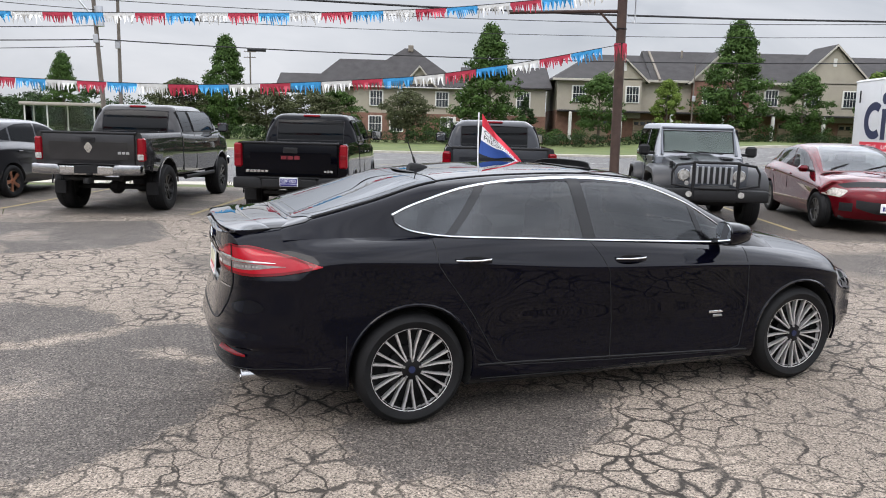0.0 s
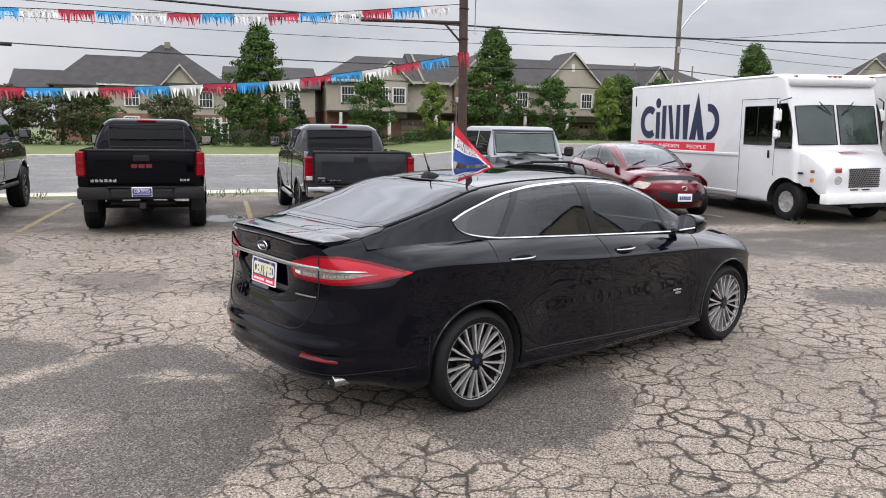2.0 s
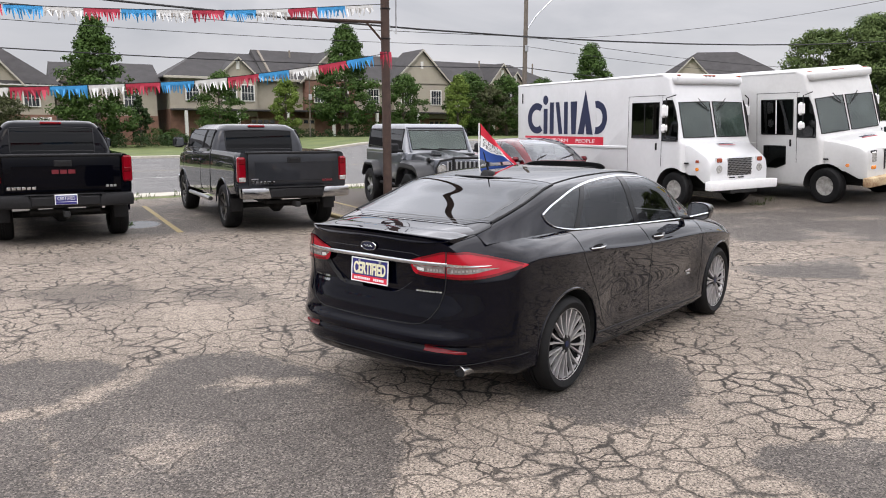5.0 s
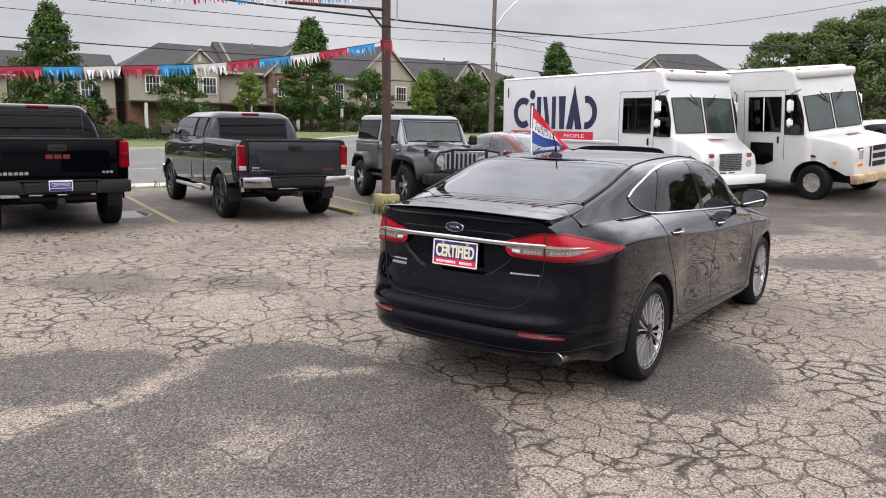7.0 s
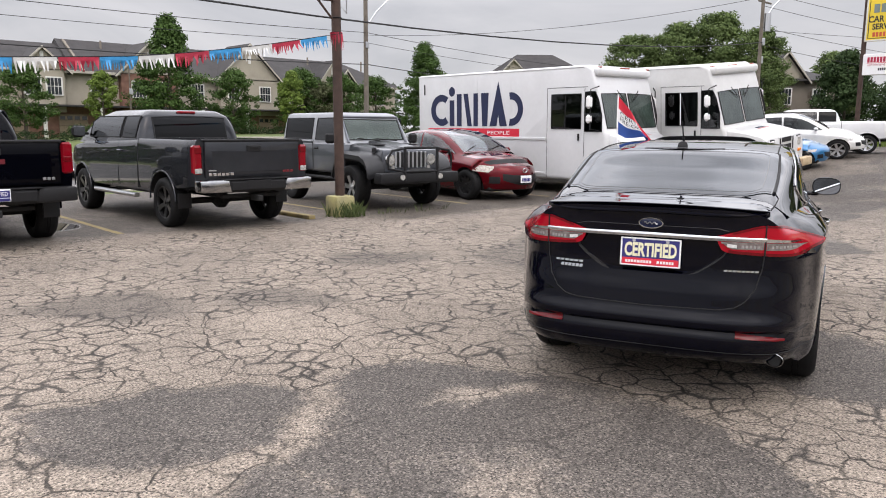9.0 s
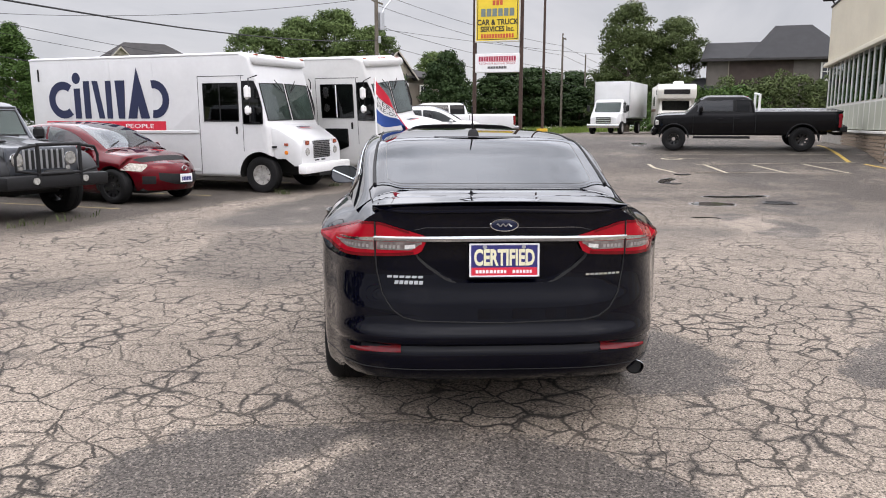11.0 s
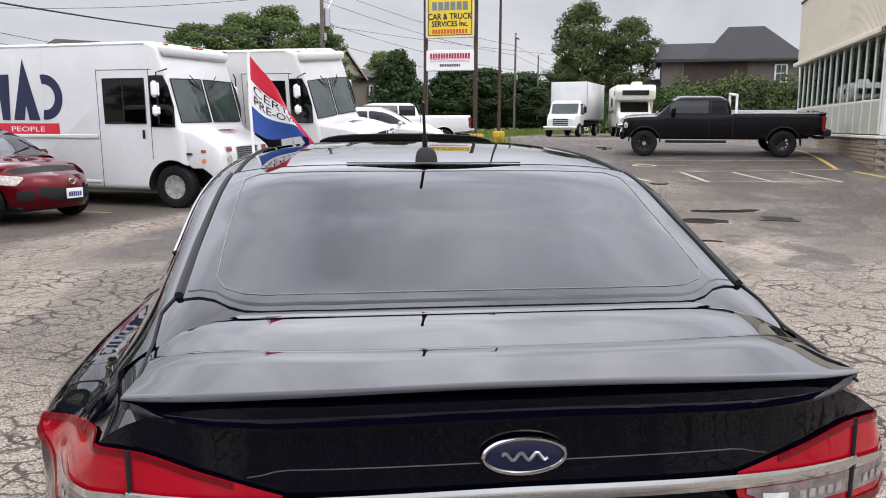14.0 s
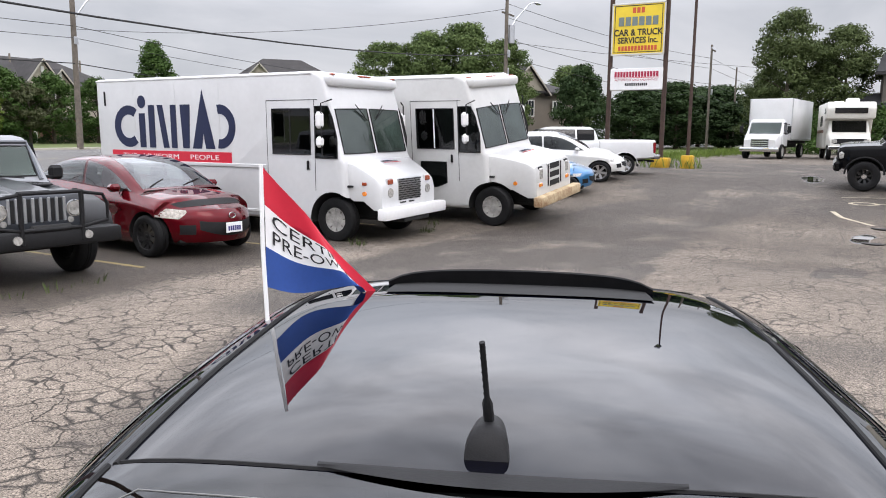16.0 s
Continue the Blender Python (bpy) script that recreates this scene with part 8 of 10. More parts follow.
def dealership():
    b = thing("dealership", pose(0, 0, 0), "beige metal-sided showroom with tall windows and brick base", "building")
    L, W = 11.0, 16.0
    zf, zt = 3.84, 6.0
    part("core_wall", Shape().box((BX + L / 2, BY - W + 0.15, (BZ + zt) / 2), (L, 0.3, zt - BZ), 0.0).box((BX + L - 0.15, BY - W / 2, (BZ + zt) / 2), (0.3, W - 0.9, zt - BZ)), SIDING, b)
    part("floor_slab", Shape().box((BX + L / 2, BY - W / 2, BZ + 0.45), (L - 0.5, W - 0.5, 0.1)), MORTAR, b)
    part("inner_wall", Shape().box((BX + L / 2, BY - 5.0, (BZ + zf) / 2 + 0.3), (L - 1, 0.15, zf - BZ - 0.6)), INTERIOR, b)
    f = part("fascia", Shape().box((BX + L / 2 + 0.0, BY - W / 2, (zf + zt) / 2), (L, W, zt - zf), 0.03), SIDING, b, "tall beige fascia")
    ribbed((BX + L, BY, 0), (-1, 0, 0), L, zf + 0.06, zt - 0.04, 0.11, 0.018, SIDING, f)
    ribbed((BX, BY, 0), (0, -1, 0), W, zf + 0.06, zt - 0.04, 0.30, 0.022, SIDING, f)
    part("soffit_trim", Shape().box((BX + L / 2, BY + 0.06, zf - 0.03), (L + 0.3, 0.18, 0.14), 0.02).box((BX - 0.06, BY - W / 2, zf - 0.03), (0.18, W + 0.3, 0.14), 0.02), SIDING, b)
    part("roof_flashing", Shape().box((BX + L / 2, BY + 0.01, zt), (L + 0.1, 0.10, 0.07), 0.01).box((BX - 0.01, BY - W / 2, zt), (0.10, W, 0.07), 0.01), ROOF_DARK, b)
    part("flood_lamp", Shape().box((BX + L - 0.5, BY + 0.2, zt + 0.25), (0.15, 0.45, 0.2), 0.03, ).tube([(BX + L - 0.5, BY, zt), (BX + L - 0.5, BY + 0.1, zt + 0.2)], 0.03), PLASTIC, b)
    # brick plinth: each brick proud of the mortar
    zb = BZ - 0.15
    pl = part("plinth", Shape().box((BX + L / 2 + 0.05, BY - 0.12, zb + 0.42), (L, 0.22, 0.84)).box((BX + 0.12, BY - W / 2 - 0.3, zb + 0.42), (0.22, W - 0.7, 0.84)), MORTAR, b)
    rnd = random.Random(4)
    shared = {}

    def brick(p, sx, sy):
        key = (sx, sy)
        if key not in shared:
            shared[key] = mesh_of("brick", Shape().box((0, 0, 0), (sx, sy, 0.085), 0.006), mat("brick_random", (0.24, 0.18, 0.13), 0.85, 0, 0.4, 1.5, bump=0.4, bscale=50), 0)
        part("brick", shared[key], None, pl, m=Matrix.Translation(p))
    for k in range(8):
        z = zb + 0.06 + 0.098 * k
        x = BX + (0.15 if k % 2 else 0.0)
        while x < BX + 6.4:
            brick((x + 0.19, BY + rnd.uniform(-0.004, 0.004), z), 0.37, 0.05)
            x += 0.385
        y = BY - (0.15 if k % 2 else 0.0)
        while y > BY - 5.0:
            brick((BX + rnd.uniform(-0.004, 0.004), y - 0.19, z), 0.05, 0.37)
            y -= 0.385
    part("plinth_cap", Shape().box((BX + L / 2, BY - 0.07, zb + 0.88), (L + 0.1, 0.34, 0.07), 0.01).box((BX + 0.07, BY - W / 2 - 0.3, zb + 0.88), (0.34, W - 0.6, 0.07), 0.01), TRIM, b)
    # long window wall
    zs, zm = zb + 0.92, zb + 1.75
    n = 13
    for i in range(n + 1):
        x = BX + 0.25 + (L - 0.5) * i / n
        part("mullion", Shape().box((x, BY - 0.05, (zs + zf) / 2), (0.06 if i else 0.14, 0.05, zf - zs - 0.06), 0.01), TRIM, b)
        if i < n:
            xc, w = x + (L - 0.5) / n / 2, (L - 0.5) / n - 0.09
            wd = part("window", Shape().box((xc, BY - 0.05, zm), (w, 0.04, 0.06), 0.008), TRIM, b)
            part("pane", Shape().box((xc, BY - 0.055, (zm + zf) / 2), (w, 0.012, zf - zm - 0.12)), GLASS_CLEAR, wd)
            part("lower_panel", Shape().box((xc, BY - 0.05, (zs + zm) / 2), (w, 0.03, zm - zs - 0.05), 0.004), mat("pale_green_panel", (0.36, 0.37, 0.30), 0.4, 0, 0.1, 2), wd)
    # short front: siding below, wide windows above
    ribbed((BX + 0.02, BY - 0.25, 0), (0, -1, 0), W - 0.6, zs, zb + 1.55, 0.28, 0.02, SIDING, b)
    part("front_sill", Shape().box((BX + 0.02, BY - W / 2, zb + 1.60), (0.16, W - 0.4, 0.08), 0.01), TRIM, b)
    part("corner_post", Shape().box((BX + 0.05, BY - 0.16, (zs + zf) / 2), (0.20, 0.24, zf - zs), 0.015), TRIM, b)
    for k in range(6):
        y0 = BY - 0.4 - 2.55 * k
        wd = part("window", Shape().box((BX + 0.04, y0 - 2.5, (zb + 1.64 + zf) / 2), (0.12, 0.10, zf - zb - 1.70), 0.01), TRIM, b)
        part("pane", Shape().box((BX + 0.05, y0 - 1.22, (zb + 1.64 + zf) / 2), (0.012, 2.42, zf - zb - 1.74)), GLASS_CLEAR, wd)
    part("gas_pipe", Shape().tube([(BX - 0.08, BY - 1.6, zb + 0.0), (BX - 0.08, BY - 1.6, zb + 0.55), (BX - 0.08, BY - 2.0, zb + 0.55)], 0.03, 8), TRIM, b)
    return b


dealership()
# added behind the camera, unseen: a plain long wall, kept low so paint reflects sky
sh = Shape().box((-12, -17, 1.7), (64, 0.4, 3.4), 0.02).box((-12, -16.75, 3.35), (64, 0.3, 0.3), 0.02)
tagged(part("unseen_wall_south", sh, SIDING, None, "", 0), "plain beige metal wall added unseen behind the camera", "wall", kind="structure")
sh = Shape()
for k in range(9):
    sh.box((-40 + 6.2 * k, -16.78, 2.0), (3.2, 0.06, 2.9), 0.02)
tagged(part("roller_doors", sh, TRIM, None, "", 0), "pale roller doors added on the unseen wall", "door", kind="structure")

# ---- bunting pole, bunting, signs ----
RUSTY = mat("rusty_brown_steel", (0.060, 0.036, 0.028), 0.75, 0.2, 0.35, 5, bump=0.3, bscale=40)
LICHEN = mat("yellowed_concrete", (0.24, 0.22, 0.13), 0.9, 0, 0.3, 4, col2=(0.42, 0.38, 0.16), bump=0.4, bscale=40)
YELLOW_BASE = mat("yellow_painted_concrete", (0.50, 0.30, 0.02), 0.8, 0, 0.25, 4, bump=0.3, bscale=30)
POLE_XY = (3.62, 14.12)


def bunting_pole():
    p = thing("flag_pole", pose(POLE_XY[0], POLE_XY[1], 0), "rusty brown steel pole in a concrete base", "pole")
    part("shaft", Shape().tube([(0, 0, 0.1), (-0.02, 0, 2.5), (-0.05, 0, 5.4), (-0.05, 0, 10.3)], [0.088, 0.085, 0.082, 0.06], 14), RUSTY, p)
    part("concrete_base", bevelled(Shape().box((0, 0, 0.17), (0.42, 0.38, 0.40)), 0.05), LICHEN, p, "weathered yellowish concrete base")
    part("cross_arm", Shape().tube([(-0.05, 0, 3.80), (-2.0, 0, 3.74)], 0.03, 8), RUSTY, p)
    part("brace", Shape().tube([(-0.04, 0, 3.40), (-0.42, 0, 3.78)], 0.02, 6), RUSTY, p)
    part("bracket", Shape().tube([(-0.03, 0, 3.80), (0.20, 0, 3.60), (0.20, 0, 4.4)], 0.014, 6), STEEL, p)
    for z in (3.25, 3.5, 4.05):
        part("strap", Shape().tube([(-0.03 + 0.092 * math.cos(a), 0.092 * math.sin(a), z) for a in [2 * math.pi * i / 14 for i in range(14)]], 0.010, 5, True), PLASTIC, p)
    part("lamp_arm", Shape().tube([(0.38, -0.38, 10.42), (-0.05, 0.0, 10.25), (-0.45, 0.32, 10.22)], 0.03, 8), RUSTY, p)
    for k, (x, y, z) in ((1, (0.44, -0.44, 10.45)), (-1, (-0.50, 0.37, 10.22))):
        head = part("floodlight", bevelled(Shape().box((0, 0, 0), (0.40, 0.30, 0.14)), 0.03), PLASTIC, p, "dark box floodlight", m=pose(x, y, z, 25 * k, 0, -45))
        part("lamp_glass", Shape().box((0, 0, -0.073), (0.33, 0.23, 0.008), 0.002), CLEAR_LENS, head)
    return p


bunting_pole()
TASSEL = (mat("red_foil", (0.42, 0.03, 0.06), 0.32, 0.25, 0.2, 8), mat("blue_foil", (0.035, 0.28, 0.58), 0.32, 0.25, 0.2, 8), mat("silver_foil", (0.62, 0.62, 0.60), 0.32, 0.3, 0.15, 8))


def bunting(name, fn, x0, x1, seg, drop, start):
    """A string of fringed foil pennants in three colours. fn(x) gives the line's place."""
    b = thing(name, pose(0, 0, 0), "string of red blue and silver fringed foil pennants", "bunting", "bunting over the lot")
    part("cord", Shape().tube([fn(x) for x in spread(x0, x1, 60)], 0.006, 5), PLASTIC, b)
    n = int((x1 - x0) / seg)
    rnd = random.Random(start + 5)
    for i in range(n):
        a, k, top = x0 + seg * i, 15, Vector((0, 0, -0.055))
        line = [Vector(fn(a + seg * 0.97 * j / k)) for j in range(k + 1)]
        vs = [q for p in line for q in (p, p + top)]
        fs = [(2 * j, 2 * j + 2, 2 * j + 3, 2 * j + 1) for j in range(k)]
        for j in range(k):
            dr = drop * rnd.uniform(0.62, 1.08)
            tip = (line[j] + line[j + 1]) / 2 + Vector((rnd.uniform(-0.03, 0.05), rnd.uniform(-0.05, 0.05), -dr))
            vs += [tip - Vector((0.005, 0, 0)), tip + Vector((0.007, 0, 0))]
            fs.append((2 * j + 1, 2 * j + 3, len(vs) - 1, len(vs) - 2))
        sh = Shape().add(vs, fs)
        part("pennant", sh, TASSEL[(i + start) % 3], b, "", 0)
    return b


low = curve((-26, 4.2), (-18, 3.0), (-12, 2.58), (-7.37, 2.42), (-4.35, 2.36), (-0.36, 2.56), (1.6, 2.83), (3.58, 3.22))
upp = curve((-26, 4.6), (-16, 3.75), (-7.3, 3.55), (-2.3, 3.62), (0.3, 3.75), (3.5, 4.10))
bunting("bunting", lambda x: (x, 13.9 + 0.05 * (3.5 - x) / 10, low(x)), -24.0, 3.56, 0.545, 0.20, 0)
bunting("bunting", lambda x: (x, 13.9 + 0.05 * (3.5 - x) / 10, upp(x)), -24.0, 3.45, 0.545, 0.20, 1)
sh = Shape()
rnd = random.Random(3)
for j in range(26):
    a = rnd.uniform(0, 6.28)
    x, y = POLE_XY[0] - 0.03 + 0.10 * math.cos(a), POLE_XY[1] + 0.10 * math.sin(a)
    sh.add([(x - 0.012, y, 3.25), (x + 0.012, y, 3.25), (x + rnd.uniform(-0.03, 0.03), y - 0.02, 2.98 + rnd.uniform(-0.08, 0.08))], [(0, 1, 2)])
tagged(part("foil_tassel", sh, TASSEL[0], None, "", 0), "bunched red foil tassel tied round the pole", "bunting")


def sign():
    s = thing("pylon_sign", pose(28.3, 12.62, rise(28.3, 0)), "yellow and white pylon sign on two brown posts", "sign")
    for y in (-1.03, 1.03):
        part("post", Shape().box((0, y, 3.35), (0.15, 0.15, 6.8), 0.02), RUSTY, s)
        part("post_base", bevelled(Shape().box((0, y, 0.16), (0.62, 0.62, 0.40)), 0.05), YELLOW_BASE, s, "yellow painted concrete base")
    pn = part("yellow_panel", Shape().box((-0.02, 0, 5.05), (0.24, 1.96, 1.86), 0.03), mat("sign_yellow", (0.75, 0.55, 0.035), 0.4, 0, 0.08, 1), s)
    fr = Shape()
    for y, z, sy, sz in ((0, 5.96, 1.98, 0.06), (0, 4.14, 1.98, 0.06), (0.96, 5.05, 0.06, 1.86), (-0.96, 5.05, 0.06, 1.86)):
        fr.box((-0.13, y, z), (0.05, sy, sz), 0.01)
    part("panel_frame", fr, TRIM, pn)
    bl = Shape()
    for y, z, sy, sz in ((0, 5.89, 1.74, 0.025), (0, 4.22, 1.74, 0.025), (0.87, 5.05, 0.025, 1.69), (-0.87, 5.05, 0.025, 1.69)):
        bl.box((-0.145, y, z), (0.01, sy, sz), 0.002)
    part("border_line", bl, BLACK_PRINT, pn)
    B = lambda y, z: Matrix.Translation((-0.146, y, z)) @ BACK_FACE
    bars(pn, 3, 0.48, 0.20, B(0, 5.72), mat("sign_red", (0.55, 0.09, 0.03), 0.5))
    bars(pn, 6, 1.50, 0.32, B(0, 5.33), mat("sign_grey_green", (0.16, 0.20, 0.19), 0.5), gap=0.2)
    writing("CAR & TRUCK", 0.325, BLACK_PRINT, pn, B(0, 4.92) @ Matrix.Diagonal((0.86, 1, 1, 1)), 0.003, bold=0.008)
    writing("SERVICES Inc.", 0.30, BLACK_PRINT, pn, B(0, 4.64) @ Matrix.Diagonal((0.86, 1, 1, 1)), 0.003, bold=0.008)
    bars(pn, 12, 1.46, 0.17, B(0, 4.36), mat("sign_red", (0.55, 0.09, 0.03), 0.5))
    wp = part("white_panel", Shape().box((-0.02, 0, 3.24), (0.18, 1.96, 0.80), 0.02), WHITE_PRINT, s)
    W = lambda y, z: Matrix.Translation((-0.113, y, z)) @ BACK_FACE
    bars(wp, 15, 1.66, 0.20, W(0, 3.42), mat("sign_crimson", (0.40, 0.02, 0.06), 0.5), gap=0.22)
    writing("AUTOMOTIVE SALES AND FINANCE", 0.10, mat("sign_crimson", (0.40, 0.02, 0.06), 0.5), wp, W(0, 3.21), 0.002)
    part("rule", Shape().box((-0.113, 0, 3.295), (0.006, 1.66, 0.018), 0.001), RED_PRINT, wp)
    bars(wp, 12, 0.85, 0.10, W(0, 3.05), BLACK_PRINT)
    return s


sign()
lp = thing("light_pole", pose(27.95, 10.55, rise(28, 0)), "thin brown lamp pole in a yellow base", "lamp pole")
part("shaft", Shape().tube([(0, 0, 0), (0, 0, 4), (0.05, 0.0, 9.5)], [0.07, 0.055, 0.04], 10), RUSTY, lp)
part("pole_base", bevelled(Shape().box((0, 0, 0.22), (0.42, 0.42, 0.5)), 0.05), YELLOW_BASE, lp, "yellow painted concrete base")
part("lamp_head", Shape().box((-0.3, 0, 9.5), (0.6, 0.25, 0.12), 0.04), STEEL, lp)

# ---- utility poles and wires ----
WOOD = mat("weathered_pole_wood", (0.135, 0.115, 0.095), 0.9, 0, 0.3, 4, bump=0.4, bscale=25)
CABLE = mat("black_cable", (0.010, 0.010, 0.011), 0.7, 0, 0.1, 5)


def utility_pole(x, y, h, lamp=0, lean=0.0, box=False, arms=1, label="weathered wooden utility pole beside the road", r=0.15):
    p = thing("utility_pole", pose(x, y, rise(x, 0) - 0.1, 0, lean, 0), label, "utility pole", "utility poles")
    part("shaft", Shape().tube([(0, 0, 0), (0, 0, h * 0.5), (0, 0, h)], [r, r * 0.85, r * 0.7], 12), WOOD, p)
    for k in range(arms):
        part("cross_arm", Shape().box((0, -0.16, h - 0.5 - 0.9 * k), (2.0, 0.1, 0.11), 0.01), WOOD, p)
        for q in (-0.85, -0.4, 0.4, 0.85):
            part("insulator", Shape().cyl((q, -0.16, h - 0.44 - 0.9 * k), (q, -0.16, h - 0.26 - 0.9 * k), 0.05, 0.03, 8), STEEL, p)
    if lamp:
        a = part("lamp_arm", Shape().tube([(0, 0, h * 0.66), (lamp * 0.8, -0.35, h * 0.76), (lamp * 1.9, -0.8, h * 0.85), (lamp * 2.3, -1.0, h * 0.865)], 0.045, 7), STEEL, p)
        part("lamp_head", Shape().box((lamp * 2.65, -1.15, h * 0.862), (0.7, 0.28, 0.13), 0.05), STEEL, a, "grey street lamp head")
    if box:
        part("transformer", Shape().cyl((0.35, -0.2, h * 0.62), (0.35, -0.2, h * 0.72), 0.24, n=16), STEEL, p)
    part("cable_clamp", Shape().box((0.0, -0.2, h * 0.56), (0.3, 0.12, 0.5), 0.03), STEEL, p)
    return p


utility_pole(34.4, 53.1, 13.2, 1, 0.0, False, 0, "wooden utility pole with a street lamp arm", r=0.22)
utility_pole(-20.6, 46.9, 11.5, -1, -3.0, True, 0, "leaning wooden utility pole with a transformer")
utility_pole(-19.9, 47.4, 11.0, 0, 0.5, False, 0, r=0.12)
utility_pole(48.3, 26.9, 12.0, 1, 0.0, True, 1, "wooden utility pole with transformer and lamp")
utility_pole(50.4, 27.9, 10.2, 0, 0.0, False, 1, r=0.11)
utility_pole(73.5, 17.7, 9.6, 0, 0.0, False, 1, r=0.13)
utility_pole(86.0, 17.2, 8.6, 1, 0.0, False, 0, r=0.11)
utility_pole(-34.0, 130.0, 13.5, 0, 0.0, False, 2, r=0.16)
utility_pole(-16.0, 150.0, 13.5, 0, 0.0, False, 2, r=0.16)
utility_pole(22.0, 70.5, 6.8, 0, 0.0, False, 0, "slim grey lamp post on the lawn", r=0.07)


def wire(a, b, sag, r=0.014):
    a, b = Vector(a), Vector(b)
    pts = [a.lerp(b, t) - Vector((0, 0, sag * 4 * t * (1 - t))) for t in spread(0, 1, 26)]
    tagged(part("overhead_wire", Shape().tube(pts, r, 5), CABLE, None, "", 0), "black overhead wire sagging between poles", "wire", "overhead wires")


wire((-62, 14.5, 11.0), (48.3, 26.7, 7.6), 4.3, 0.028)
for z0, z1, r in ((8.6, 9.2, 0.022), (7.7, 8.4, 0.018), (6.3, 6.7, 0.034)):
    wire((-20.6, 46.9, z0), (34.4, 53.0, z1), 0.55, r)
    wire((-20.6, 46.9, z0), (-78, 38, z0 + 0.3), 0.8, r)
    wire((34.4, 53.0, z1), (95, 55, z1 - 0.2), 0.9, r)
for z in (10.9, 10.0, 8.6, 7.4):
    wire((48.3, 26.8, z), (73.5, 17.7, z - 1.6), 0.4, 0.016)
    wire((73.5, 17.7, z - 1.6), (150, 12, z - 1.0), 0.8, 0.016)
wire((48.3, 26.8, 10.6), (34.4, 53.0, 9.0), 0.8, 0.016)
wire((48.3, 26.8, 11.2), (-10, 49, 16.5), 1.2, 0.016)
wire((48.3, 26.8, 8.4), (100, -9, 9.5), 1.0, 0.014)
for z, q in ((7.1, 0.3), (5.9, 0.1), (9.2, 0.5)):
    wire((-20.6, 46.9, z), (-78, 38, z + q), 0.9, 0.024)
wire((-20.6, 46.9, 9.6), (-52, 24, 8.4), 0.8, 0.016)
wire((-20.6, 46.9, 8.0), (-46, 26, 9.6), 0.7, 0.02)

for x, y, z in ((-15.4, 47.5, 7.65), (-11.6, 47.9, 5.99)):
    tagged(part("cable_splice", Shape().cyl((x - 0.55, y - 0.06, z), (x + 0.55, y + 0.06, z), 0.11, 0.11, 10), CABLE), "black cable splice case hung on an overhead wire", "cable box")


# ---- bus shelter ----
bs = thing("bus_shelter", pose(-24.6, 49.6, 0.0, 0, 0, 8), "grey framed glass bus shelter across the road", "bus shelter")
for x, y in ((-2.1, -0.7), (-0.75, -0.7), (2.1, -0.7), (-2.1, 0.7), (0.0, 0.7), (2.1, 0.7)):
    part("post", Shape().box((x, y, 1.2), (0.08, 0.08, 2.4), 0.01), TRIM, bs)
part("roof", bevelled(Shape().box((0, 0, 2.46), (4.7, 1.9, 0.20)), 0.05), mat("tan_shelter_roof", (0.33, 0.30, 0.25), 0.6, 0, 0.12, 2), bs, "flat tan roof")
for x, w in ((-1.05, 1.95), (1.05, 1.95)):
    part("glass_wall", Shape().box((x, 0.7, 1.35), (w, 0.02, 1.9)), GLASS_CLEAR, bs)
    part("rail", Shape().box((x, 0.7, 0.55), (w, 0.05, 0.06), 0.008), TRIM, bs)
for x in (-2.1, 2.1):
    part("glass_wall", Shape().box((x, 0, 1.35), (0.02, 1.25, 1.9)), GLASS_CLEAR, bs)
part("bench", Shape().box((0.6, 0.45, 0.48), (2.4, 0.35, 0.06), 0.01), WOOD, bs)


# ---- houses across the road ----
CREAM = mat("cream_siding", (0.35, 0.315, 0.25), 0.75, 0, 0.1, 0.8, bump=0.2, bscale=4)
TAUPE = mat("taupe_siding", (0.21, 0.18, 0.145), 0.75, 0, 0.1, 0.8, bump=0.2, bscale=4)
RED_BRICK = mat("red_brown_brick", (0.20, 0.105, 0.075), 0.85, 0, 0.25, 2.5, bump=0.3, bscale=12)
EAVE = mat("cream_eave_board", (0.42, 0.39, 0.33), 0.6, 0, 0.08, 3)
WHITE_FRAME = mat("white_window_frame", (0.66, 0.65, 0.61), 0.5, 0, 0.05, 3)
GARAGE = mat("tan_garage_door", (0.25, 0.19, 0.13), 0.6, 0, 0.12, 2)
PANE = mat("house_window_glass", (0.03, 0.035, 0.042), 0.06, 0, 0.3, 0.5, spec=0.8)
BROWN_WALL = mat("brown_brick_wall", (0.066, 0.048, 0.041), 0.85, 0, 0.2, 2, bump=0.3, bscale=12)


def roof_hip(x0, x1, y0, y1, z0, z1, over=0.45, ridge=None, gable=False, thick=0.12):
    """A hipped or gabled roof with its ridge along x."""
    x0, x1, y0, y1 = x0 - over, x1 + over, y0 - over, y1 + over
    ym = (y0 + y1) / 2
    in_ = 0.0 if gable else (y1 - y0) / 2
    a, b = ridge or (min(x0 + in_, (x0 + x1) / 2 - 0.1), max(x1 - in_, (x0 + x1) / 2 + 0.1))
    sh = Shape()
    vs = [(x0, y0, z0), (x1, y0, z0), (x1, y1, z0), (x0, y1, z0), (a, ym, z1), (b, ym, z1)]
    vs += [(p[0], p[1], p[2] - thick) for p in vs[:4]]
    sh.add(vs, [(0, 1, 5, 4), (1, 2, 5), (2, 3, 4, 5), (3, 0, 4), (0, 6, 7, 1), (1, 7, 8, 2), (2, 8, 9, 3), (3, 9, 6, 0), (6, 9, 8, 7)])
    return sh


